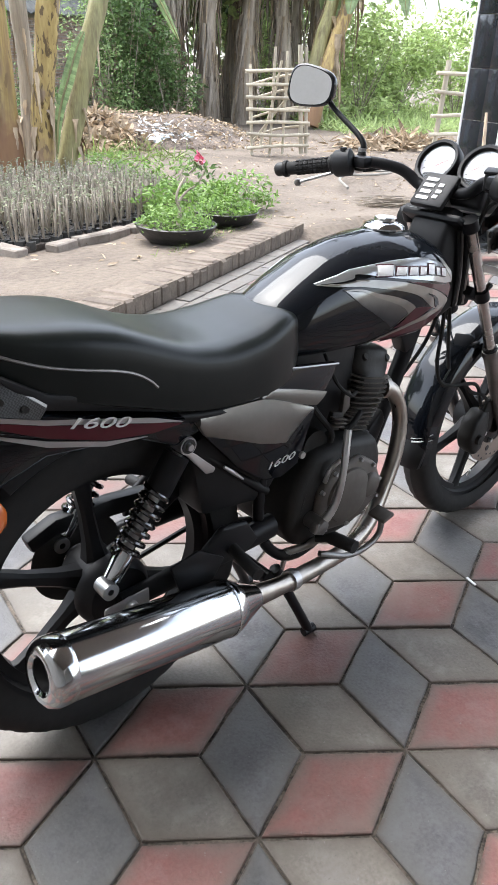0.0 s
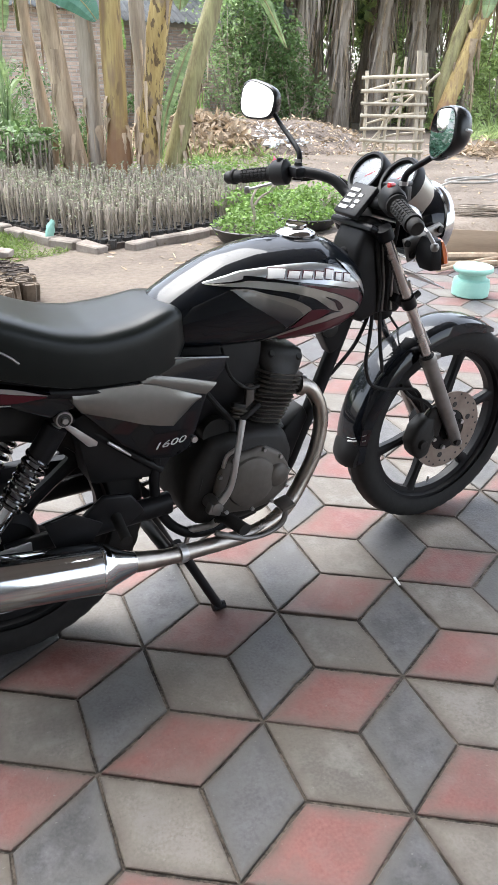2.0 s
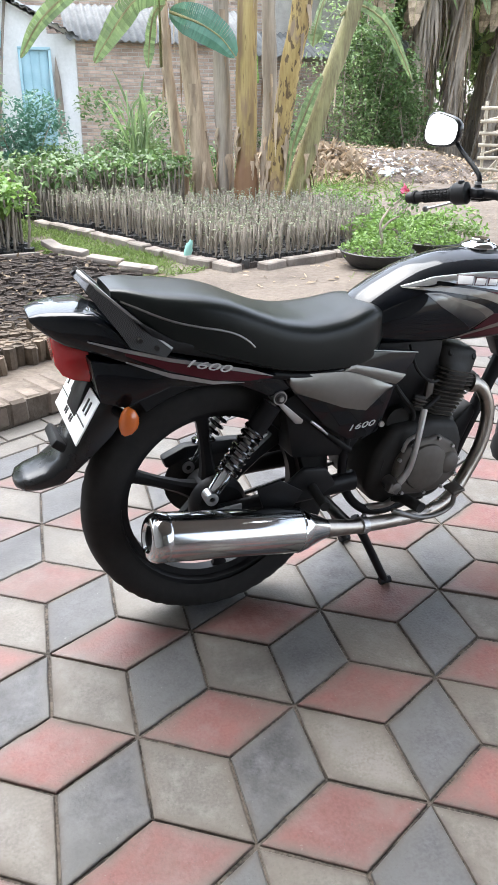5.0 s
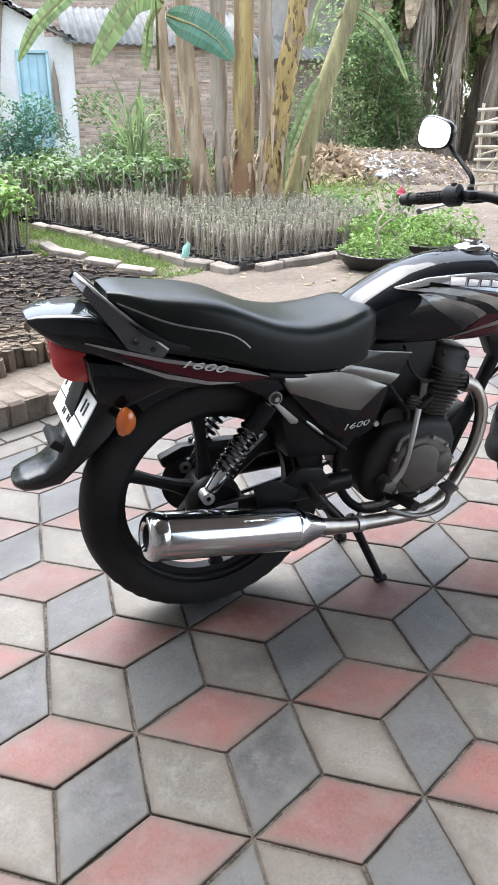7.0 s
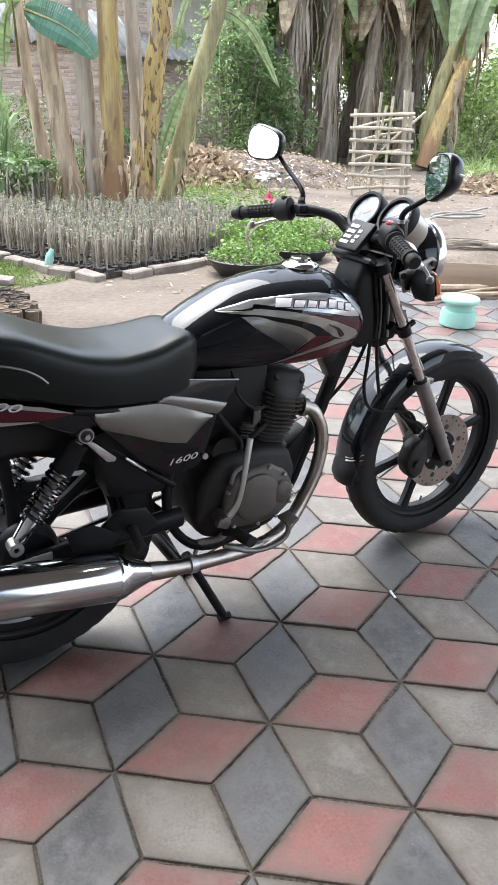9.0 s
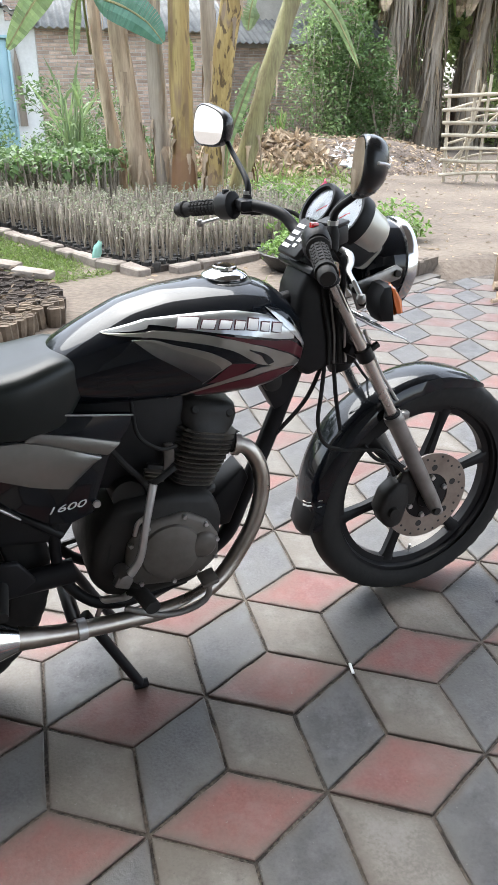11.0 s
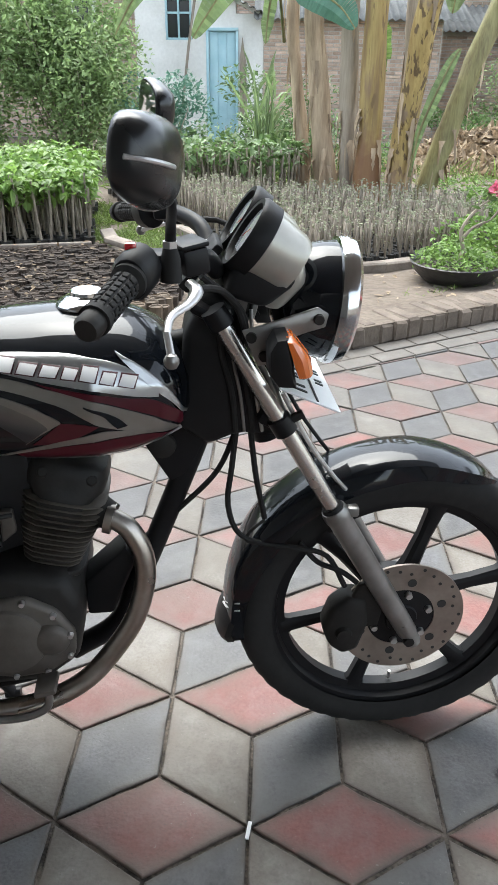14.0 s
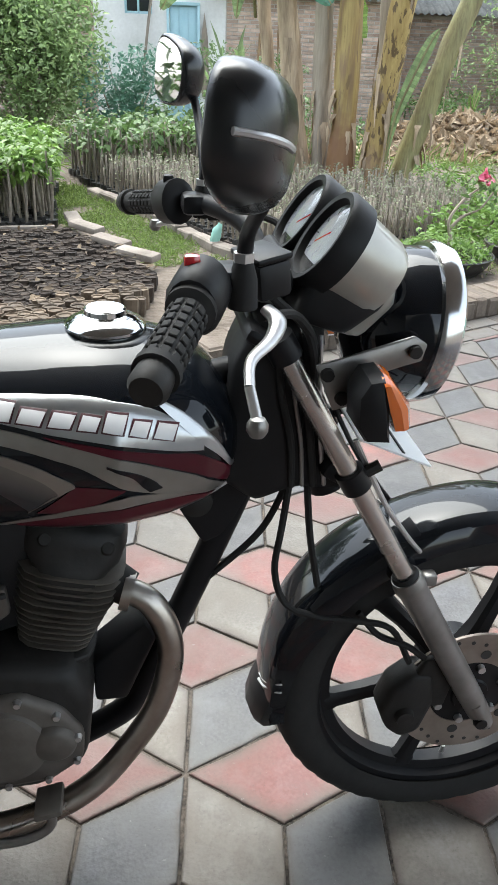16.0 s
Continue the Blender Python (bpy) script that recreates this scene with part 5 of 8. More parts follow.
# --- exhaust ---
def build_exhaust():
    pipe = part("exhaust_pipe", tube([(.735, -.042, .538), (.755, -.045, .532), (.776, -.050, .515), (.795, -.058, .472), (.796, -.066, .42), (.775, -.076, .352), (.735, -.087, .292), (.688, -.102, .246), (.63, -.120, .224), (.56, -.138, .222), (.47, -.152, .232), (.33, -.168, .252), (.225, -.182, .280)],
                                 [.017, .0175, .018, .018, .018, .018, .018, .018, .018, .018, .018, .0185, .024], 16, 8), PIPE, bike, "heat-tinted exhaust pipe")
    part("exhaust_flange", tube([(.738, -.042, .537), (.750, -.044, .534)], .026, 16, curve=False), PIPE, pipe)
    part("pipe_clamp", tube([(.375, -.163, .246), (.357, -.165, .248)], .0225, 16, curve=False), STEEL, pipe)
    a, b = Vector((.186, -.188, .290)), Vector((-.188, -.198, .360))
    d = (b - a)
    muf = part("muffler", tube([a - d * .16, a - d * .02, a, a + d * .05, a + d * .9, a + d * .955], [.023, .044, .0485, .0535, .0545, .053], 40, curve=False), CHROME, bike, "long chrome muffler")
    rot = (-d).to_track_quat("Z", "Y").to_matrix().to_4x4()
    part("muffler_seam", lathe([(.0530, -.003), (.0548, -.002), (.0548, .002), (.0530, .003)], 40, Matrix.Translation(a + d * .055) @ rot), CHROME, muf)
    part("end_ring", lathe([(.0540, .022), (.0555, .018), (.0555, -.002), (.051, -.012), (.043, -.018), (.033, -.019), (.027, -.014), (.025, .01)], 40, Matrix.Translation(a + d * .97) @ rot), CHROME, muf, "polished end ring")
    # shallow ink-black cup paints the pipe's dark inside over its closed end
    part("end_bore", lathe([(.0265, -.012), (.025, .004), (0, .005)], 28, Matrix.Translation(a + d * .97) @ rot), INK, muf)
    part("muffler_bracket", slab([(.10, .335), (.08, .40), (.14, .41), (.20, .37), (.17, .325)][::-1], -.15, -.143, .003), SATIN, bike)


build_exhaust()


# --- front end ---
FD = Vector((1.262 - .936, 0, .285 - .860)).normalized()


def fork_at(k, y):
    """A place on the fork's line, k metres below its top."""
    return Vector((.918, y, .892)) + FD * k


def build_front():
    for s in (-1, 1):
        y = s * .081
        leg = part("fork_leg", tube([fork_at(0, y), fork_at(.42, y)], .0132, 20, curve=False), FORK, bike, "bare steel fork tube")
        low = part("fork_slider", tube([fork_at(.382, y), fork_at(.392, y), fork_at(.402, y), fork_at(.408, y), fork_at(.65, y), fork_at(.69, y), fork_at(.712, y)], [.0205, .0225, .0225, .0202, .0188, .0178, .010], 24, curve=False), DULL, bike, "grey alloy fork slider")
        part("dust_seal", tube([fork_at(.376, y), fork_at(.386, y)], [.0165, .0205], 20, curve=False), RUBBER, low)
        part("slider_clamp", box((.020, .018, .018), tuple(fork_at(.395, y) + Vector((.026, 0, .006))), .004), DULL, low)
        part("axle_bolt", disc_y([(0, -s * .101), (.009, -s * .101), (.011, -s * .094), (.0, -s * .07)], (1.258, 0, .281), 14), DARKMETAL, low)
        part("axle_lug", tube([fork_at(.66, y), fork_at(.715, y)], [.0195, .0185], 16, curve=False, flat=.8), DULL, low)
        # indicator on its flat bracket
        br = part("lamp_bracket", slab([(.955, .872), (.972, .876), (1.060, .903), (1.076, .893), (1.072, .874), (1.05, .868), (1.002, .852), (.994, .822), (.978, .818)][::-1], s * .102, s * .107, .0022), DULL, bike, "flat steel lamp bracket")
        for x, z in ((.968, .862), (.986, .834), (1.062, .886)):
            part("bracket_bolt", disc_y([(0, -s * .113), (.007, -s * .113), (.008, -s * .107)], (x, 0, z), 10), DARKMETAL, br)
        ind = part("front_indicator", loft([[(1.006 + (x - 1.006) * r, s * yy, .845 + (z - .845) * r) for x, z in ((.986, .862), (.988, .826), (1.000, .808), (1.026, .806), (1.020, .846), (1.012, .882), (.996, .880))]
                                            for yy, r in ((.106, .45), (.116, .5), (.119, .92), (.124, 1.0), (.158, 1.0), (.168, .90), (.173, .62))]), PLASTIC, bike, "front indicator with amber lens", angle=35)
        part("indicator_lens", loft([[(x + dx * k, s * (.144 + v * w), .845 + q) for v, x, q, k in ((-1, 1.010, .030, .5), (-.6, 1.009, .036, .4), (.6, 1.009, .036, .4), (1, 1.010, .030, .5), (1, 1.018, .004, 1), (1, 1.027, -.020, .8), (.6, 1.029, -.026, .6), (-.6, 1.029, -.026, .6), (-1, 1.027, -.020, .8), (-1, 1.018, .004, 1))]
                                     for dx, w in ((0, .0285), (.012, .0285), (.020, .024), (.026, .013))]), AMBER, ind, "amber lens", angle=28)
    for k, wd, h, dep in ((.010, .185, .018, .060), (.205, .185, .024, .050)):
        c = fork_at(k, 0)
        part("fork_clamp", merge(box((dep, wd - .03, h), (c.x - .012, 0, c.z), .008, (0, 29, 0)), *[tube([fork_at(k - .014, q), fork_at(k + .014, q)], .0185, 18, curve=False) for q in (-.081, .081)]), SATIN, bike)
    for s in (-1, 1):
        part("clamp_bolt", tube([fork_at(.200, s * .081) + Vector((.016, 0, .004)), fork_at(.200, s * .081) + Vector((.034, 0, .014))], .0075, 8, curve=False), DARKMETAL, bike)
        # a brake hose or speedometer cable runs down behind each leg
        part("leg_cable", tube([fork_at(.16, s * .074) + Vector((.022, 0, .01)), fork_at(.26, s * .070) + Vector((.020, 0, .006)), fork_at(.33, s * .066) + Vector((.024, 0, .01)), fork_at(.37, s * .060) + Vector((.03, 0, .012))], .0035, 8), STEEL if s < 0 else RUBBER, bike)
    # mudguard
    arc = []
    for a in np.linspace(188, 61, 30):
        c, s = math.cos(radians(a)), math.sin(radians(a))
        r = np.interp(a, [61, 67, 90, 140, 180, 188], [.306, .315, .327, .331, .320, .318])
        w = np.interp(a, [61, 66, 80, 150, 180, 188], [.032, .048, .056, .056, .050, .046])
        dn = np.interp(a, [61, 72, 100, 150, 188], [.006, .03, .045, .05, .03])
        arc.append([(FW[0] + c * (r - d), y, FW[2] + s * (r - d)) for y, d in
                    ((-w * 1.04, dn), (-w, dn * .3), (-w * .82, .006), (-w * .45, .001), (0, 0), (w * .45, .001), (w * .82, .006), (w, dn * .3), (w * 1.04, dn),
                     (w * .98, dn), (w * .93, dn * .35), (w * .74, .010), (0, .005), (-w * .74, .010), (-w * .93, dn * .35), (-w * .98, dn))])
    guard = part("front_mudguard", loft(arc), PAINT, bike, "glossy black front mudguard", angle=50)
    flap = [(.950, .330, .050), (.937, .300, .050), (.930, .272, .047), (.937, .250, .038)]
    part("mudguard_flap", loft([[(x, -w, z), (x - .012, -w * .6, z), (x - .016, 0, z), (x - .012, w * .6, z), (x, w, z), (x + .012, w, z), (x + .004, 0, z), (x + .012, -w, z)] for x, z, w in flap]), PLASTIC, guard)
    for dz in (0, .016):
        part("flap_mark", tube([(.957, -.056, .338 + dz), (.944, -.047, .332 + dz), (.936, -.030, .322 + dz), (.932, -.008, .316 + dz)], .0013, 6), WHITE, guard)
    part("flap_mark", tube([(.946, -.049, .340), (.936, -.034, .331), (.931, -.012, .324)], .0024, 6), WHITE, guard)
    # brake caliper
    cal = part("brake_caliper", slab([(1.118, .262), (1.104, .30), (1.118, .345), (1.150, .372), (1.180, .366), (1.188, .31), (1.172, .250), (1.142, .240)][::-1], -.078, -.03, .010), DARKMETAL, bike, "sooty brake caliper", angle=50)
    part("caliper_piston", disc_y([(0, .088), (.013, .087), (.016, .076)], (1.142, 0, .292), 18), DARKMETAL, cal)
    part("caliper_arm", slab([(1.150, .36), (1.165, .395), (1.195, .40), (1.215, .36), (1.205, .30), (1.175, .30)][::-1], -.074, -.062, .004), DARKMETAL, cal)
    # headlamp
    axis = Vector((1, 0, -.13)).normalized()
    hm = Matrix.Translation((1.076, 0, .885)) @ axis.to_track_quat("Z", "Y").to_matrix().to_4x4()
    lamp = part("headlight", lathe([(0, -.070), (.030, -.068), (.058, -.056), (.076, -.034), (.086, -.004), (.089, .022)], 44, hm), PAINT, bike, "round black headlight with chrome ring", angle=60)
    part("chrome_ring", lathe([(.087, .016), (.094, .018), (.097, .028), (.094, .042), (.086, .048), (.081, .044)], 44, hm), CHROME, lamp)
    part("reflector", lathe([(.012, -.02), (.05, .0), (.078, .032), (.083, .042)], 36, hm), CHROME, lamp)
    part("lens", lathe([(.083, .044), (.06, .052), (.03, .057), (0, .059)], 36, hm), CLEAR, lamp)
    # clocks
    dirn = Vector((-.82, 0, .57)).normalized()
    for s in (-1, 1):
        gm = Matrix.Translation((.968, s * .058, .992)) @ dirn.to_track_quat("Z", "Y").to_matrix().to_4x4() @ Matrix.Scale(.9, 4)
        cup = part("instrument", lathe([(.030, -.092), (.044, -.088), (.050, -.074), (.053, -.03), (.0545, -.022)], 36, gm), CUP, bike, "round instrument in a silver cup", angle=40)
        part("bezel", lathe([(.0545, -.024), (.060, -.022), (.061, .004), (.057, .010), (.050, .009), (.047, .001), (.047, -.004)], 36, gm), PLASTIC, cup)
        part("inner_ring", lathe([(.0545, -.004), (.0585, -.003), (.0585, .001), (.0545, .002)], 36, gm), CHROME, cup)
        part("dial", lathe([(0, -.0045), (.047, -.0045)], 36, gm), DIAL, cup)
        part("instrument_glass", lathe([(0, .0045), (.03, .004), (.047, .001)], 36, gm), CLEAR, cup)
        for k in range(9):
            a = radians(-30 + k * 30)
            tick = box((.010, .0018, .0006), (.038 * math.cos(a), .038 * math.sin(a), -.0038), 0, (0, 0, math.degrees(a)))
            bmesh.ops.transform(tick, matrix=gm, verts=tick.verts)
            part("tick", tick, INK, cup)
        nd = box((.034, .0025, .0008), (.012 * s, .0, -.0032), 0, (0, 0, 35))
        bmesh.ops.transform(nd, matrix=gm, verts=nd.verts)
        part("needle", nd, REDLENS, cup)
    part("instrument_base", slab([(.93, .915), (.945, .965), (1.01, .985), (1.035, .93), (.99, .895)][::-1], -.09, .09, .012), PLASTIC, bike, angle=50)
    part("instrument_skirt", slab([(.975, .90), (.985, .95), (1.045, .96), (1.05, .925), (1.01, .885)][::-1], -.075, .075, .012), CUP, bike, angle=50)
    pad = part("bar_pad", box((.085, .085, .016), (.902, .006, .942), .006, (0, -46, 0)), PLASTIC, bike, "black bar cover with pale marks")
    for k, (u, v, w) in enumerate(((-.026, .016, .030), (-.010, .016, .026), (.006, .016, .028), (.022, .016, .030), (-.020, -.014, .012), (-.006, -.016, .014), (.010, -.014, .012))):
        bar = part("mark_block", box((.0085, w, .002), (u, v, .009), 0), WHITE, pad)
        bar.matrix_local = pose(.902, .006, .942, 0, -46, 0)
    part("ignition_lock", lathe([(0, .012), (.014, .012), (.017, .006), (.018, -.02)], 20, pose(.918, 0, .925, 0, -35, 0)), STEEL, bike)
    # bars with everything on them
    bars = part("handlebar", tube([(.780, -.330, .957), (.815, -.235, .977), (.855, -.175, .986), (.905, -.11, .975), (.922, -.06, .945), (.925, 0, .942), (.922, .06, .945), (.905, .11, .975), (.858, .175, .986), (.820, .235, .976), (.766, .345, .955)], .0125, 14), SATIN, bike, "black tubular handlebar")
    for s, e in ((-1, Vector((.781, -.325, .958))), (1, Vector((.766, .345, .955)))):
        i = Vector((.815, s * .230, .977))
        d = (e - i).normalized()
        grip = part("grip", tube([i, i + d * .006, i + d * .01, e - d * .012, e - d * .01, e - d * .002], [.0215, .0215, .0150, .0150, .0185, .0185], 20, curve=False), RUBBER, bars, "ribbed black rubber grip")
        q = d.to_track_quat("Z", "Y").to_matrix()
        blocks = []
        for r in range(7):
            for a in range(10):
                ang = 2 * math.pi * a / 10
                c = i + d * (.018 + .0118 * r) + q @ Vector((math.cos(ang) * .0152, math.sin(ang) * .0152, 0))
                bb = box((.0035, .0072, .009), (0, 0, 0), .0008, seg=1)
                bmesh.ops.transform(bb, matrix=Matrix.Translation(c) @ q.to_4x4() @ Matrix.Rotation(ang, 4, "Z"), verts=bb.verts)
                blocks.append(bb)
        rib = part("grip_rib", merge(*blocks), RUBBER, bars)
        rib["kind"] = "stuff"
        part("bar_end", tube([e - d * .002, e + d * .014, e + d * .02], [.0150, .0158, .0125], 18, curve=False), DARKMETAL, bars)
        sw = part("switch_box", tube([i - d * .045, i - d * .04, i - d * .006, i], [.017, .0245, .0245, .021], 16, curve=False, flat=1.2), PLASTIC, bars, "black switch housing")
        part("switch_button", box((.014, .012, .012), tuple(i - d * .024 + Vector((-.006, 0, .028))), .003), REDLENS if s < 0 else PLASTIC, bars)
        piv = i - d * .055 + Vector((.030, 0, -.004))
        lev = part("lever", tube([Vector((.884, -.188, .962)), Vector((.892, -.203, .955)), Vector((.882, -.228, .947)), Vector((.861, -.258, .941)), Vector((.856, -.286, .930))] if s < 0 else [piv, piv + Vector((.018, s * .012, -.014)), piv + Vector((.006, s * .03, -.020)), piv + Vector((.004, s * .045, -.022)), piv + Vector((.004, s * .09, -.03))], [.0072, .0088, .0064, .0050, .0046], 12, flat=.7), STEEL, bars, "polished alloy lever")
        part("lever_tip", tube([Vector((.856, -.286, .930)) if s < 0 else piv + Vector((.004, s * .09, -.03)), Vector((.860, -.305, .909)) if s < 0 else Vector((.805, .33, .925))], [.0046, .0048], 12, flat=.8), STEEL, bars)
        part("lever_ball", lathe([(0, -.009), (.006, -.0075), (.0088, -.0025), (.0088, .0025), (.006, .0075), (0, .009)], 16, Matrix.Translation((.860, -.306, .905) if s < 0 else (.803, .334, .924))), DULL, bars)
        part("lever_perch", box((.034, .042, .026), tuple(i - d * .058 + Vector((.012, 0, -.002))), .008), SATIN, bars)
    part("fluid_reservoir", box((.034, .050, .034), (.886, -.150, .982), .005, (0, -8, 22)), PLASTIC, bars, "black brake fluid reservoir")
    part("reservoir_lid", box((.037, .053, .007), (.884, -.150, 1.002), .003, (0, -8, 22)), SATIN, bars)
    for s, c in ((-1, Vector((.836, -.316, 1.116))), (1, Vector((.832, .337, 1.132)))):
        foot_ = Vector((.862, s * .192, .995))
        stem = part("mirror", tube([foot_, foot_ + Vector((.002, s * .006, .035)), c + Vector((.030, -s * .050, -.045)), c + Vector((.022, -s * .022, -.012))], [.0078, .0066, .0056, .006], 10), SATIN, bike, "rounded black rear-view mirror")
        part("stem_boot", tube([foot_ - Vector((0, 0, .030)), foot_ - Vector((0, 0, .004)), foot_ + Vector((0, 0, .010))], [.0135, .0125, .0085], 14, curve=False), RUBBER, stem)
        part("stem_nut", tube([foot_ + Vector((0, 0, .010)), foot_ + Vector((0, 0, .018))], .0095, 6, curve=False), STEEL, stem)
        facing = Vector((-.93, -s * .28 if s > 0 else .37, .05)).normalized()
        mm = Matrix.Translation(c) @ facing.to_track_quat("Z", "Y").to_matrix().to_4x4() @ Matrix.Rotation(radians(-6 if s > 0 else 15), 4, "Z")
        # a rounded six-sided outline, flatter at the top and foot
        outl = []
        for k in range(40):
            a = 2 * math.pi * k / 40
            ca, sa = math.cos(a), math.sin(a)
            r = (abs(ca / .060) ** 3.0 + abs(sa / .0435) ** 3.0) ** (-1 / 3.0)
            outl.append((r * ca + .05 * r * sa, r * sa * (1 - .12 * ca)))
        shell = loft([[tuple(mm @ Vector((x * k, y * k, z))) for x, y in outl] for z, k in ((.004, .88), (.006, .93), (.004, .985), (-.002, 1.0), (-.010, .985), (-.018, .93), (-.026, .83), (-.032, .66), (-.0355, .42), (-.0365, .2))])
        part("mirror_shell", shell, GLOSSBLACK, stem, "black plastic mirror back", angle=60)
        pane = bmesh.new()
        pane.faces.new([pane.verts.new(mm @ Vector((x * .885, y * .885, .0066))) for x, y in outl])
        part("mirror_glass", pane, MIRROR, stem, smooth=False)
        # steel thread paints the glint along the back's moulded ridge
        crease = tube([(.004 * s, -.003, -.0365), (-.024 * s, -.004, -.0362), (-.046 * s, -.005, -.0285), (-.060 * s, -.006, -.013)], .0026, 8)
        bmesh.ops.transform(crease, matrix=mm, verts=crease.verts)
        part("mirror_glint", crease, STEEL, stem)
    fp = part("front_plate", box((.003, .225, .10), (0, 0, 0), .001), PLATE, bike, "white front number plate with plain bars")
    fp.matrix_local = pose(1.055, 0, .765, 0, -66, 0)
    for y in (.092, .054, .041, .018, .005, -.018, -.031, -.066, -.086):
        part("plate_bar", box((.0015, .0065, .028), (.0022, y, .016)), INK, fp)
    for y in (.032, .019, -.012, -.025):
        part("plate_bar", box((.0015, .0055, .013), (.0022, y, -.03)), INK, fp)
    part("plate_line", box((.0015, .215, .003), (.0022, 0, -.012)), INK, fp)
    # cables
    for k, pts in enumerate(([(.955, -.03, .70), (.945, -.04, .62), (.938, -.045, .555), (.955, -.05, .50), (1.0, -.055, .478), (1.05, -.062, .472), (1.105, -.066, .455), (1.14, -.068, .39)],
                             [(.958, -.02, .69), (.925, -.015, .605), (.87, -.01, .54), (.80, 0, .47)],
                             [(.975, -.03, .69), (.985, -.035, .60), (1.0, -.04, .52)],
                             [(1.0, -.045, .52), (.978, -.05, .505), (.968, -.05, .485), (.99, -.052, .476)],
                             [(.88, -.19, .955), (.93, -.12, .93), (.965, -.06, .86), (.94, -.02, .76)],
                             [(.87, .19, .965), (.95, .14, .97), (.99, .07, .90), (.95, .03, .77)],
                             [(.90, -.13, .955), (.95, -.09, .90), (.965, -.06, .82), (.95, -.04, .73)],
                             [(1.06, -.05, .475), (1.09, -.06, .44), (1.13, -.07, .425), (1.16, -.072, .40)])):
        part("cable", tube(pts, .0048 if k != 3 else .003, 8), RUBBER, bike)


build_front()

# ---- plants, beds and yard ----
rng = np.random.default_rng(7)


def leaf_mesh(name, pos, ax, up, length, width, droop, material, curl=0.15):
    """Many blades at once, each a folded, drooping leaf of four faces."""
    pos, ax, up = (np.asarray(a, float) for a in (pos, ax, up))
    n = len(pos)
    L, W, D = (np.broadcast_to(np.asarray(a, float), (n,)) for a in (length, width, droop))
    ax = ax / np.maximum(np.linalg.norm(ax, axis=1, keepdims=True), 1e-6)
    side = np.cross(ax, up)
    side /= np.maximum(np.linalg.norm(side, axis=1, keepdims=True), 1e-6)
    nrm = np.cross(side, ax)
    V = np.empty((n, 8, 3))
    down = np.array([0, 0, -1.0])
    for k, (t, w, lift) in enumerate(((0, 0, 0), (.33, -.5, curl), (.33, 0, 0), (.33, .5, curl), (.7, -.38, curl), (.7, 0, 0), (.7, .38, curl), (1, 0, 0))):
        V[:, k] = pos + ax * (L * t)[:, None] + side * (W * w)[:, None] + nrm * (W * lift)[:, None] + down * (D * L * t * t)[:, None]
    base = (np.arange(n) * 8)[:, None]
    faces = []
    for q in ((0, 2, 1), (0, 3, 2), (1, 2, 5, 4), (2, 3, 6, 5), (4, 5, 7), (5, 6, 7)):
        faces += (base + np.array(q)).tolist()
    return raw_mesh(name, V.reshape(-1, 3).tolist(), faces, material)


def scatter_dirs(n, up=0.3):
    d = rng.normal(size=(n, 3))
    d[:, 2] = d[:, 2] * 0.6 + up
    return d / np.linalg.norm(d, axis=1, keepdims=True)


def blob_points(n, centre, radius, lumps=9, hollow=0.45):
    """Places in an uneven crown of several lumps."""
    c = np.asarray(centre, float)
    r = np.asarray(radius, float)
    lc = rng.normal(size=(lumps, 3)) * 0.45
    lr = rng.uniform(0.3, 0.6, lumps)
    k = rng.integers(0, lumps, n)
    d = rng.normal(size=(n, 3))
    d /= np.linalg.norm(d, axis=1, keepdims=True)
    rad = (hollow + (1 - hollow) * rng.random(n) ** 0.6) * lr[k]
    return c + (lc[k] + d * rad[:, None]) * r


def stem_bundle(feet, tops, r0, r1, n=5, bend=0.0):
    """Many thin stems in one mesh."""
    V, F = [], []
    for f, t in zip(feet, tops):
        f, t = Vector(f), Vector(t)
        mid = (f + t) / 2 + Vector((random.uniform(-bend, bend), random.uniform(-bend, bend), 0))
        b = len(V)
        for p, r in ((f, r0), (mid, (r0 + r1) / 2), (t, r1)):
            for j in range(n):
                a = 2 * math.pi * j / n
                V.append((p.x + r * math.cos(a), p.y + r * math.sin(a), p.z))
        for k in range(2):
            for j in range(n):
                F.append((b + k * n + j, b + k * n + (j + 1) % n, b + (k + 1) * n + (j + 1) % n, b + (k + 1) * n + j))
        F.append(tuple(b + 2 * n + j for j in range(n)))
    return V, F


def in_poly(x, y, poly):
    c = False
    for (x0, y0), (x1, y1) in zip(poly, poly[1:] + poly[:1]):
        if (y0 > y) != (y1 > y) and x < (x1 - x0) * (y - y0) / (y1 - y0) + x0:
            c = not c
    return c


def grid_in(poly, step, jitter=0.3):
    xs, ys = [p[0] for p in poly], [p[1] for p in poly]
    out = []
    j = 0
    y = min(ys)
    while y < max(ys):
        x = min(xs) + (step / 2 if j % 2 else 0)
        while x < max(xs):
            px, py = x + random.uniform(-1, 1) * jitter * step, y + random.uniform(-1, 1) * jitter * step
            if in_poly(px, py, poly):
                out.append((px, py))
            x += step
        y += step * 0.87
        j += 1
    return out


def stuff(name, me, label, category, parent=None):
    ob = new(name, me)
    if parent is not None:
        ob.parent = parent
        ob["kind"] = "stuff"
        return ob
    return tagged(ob, label, category, kind="stuff")


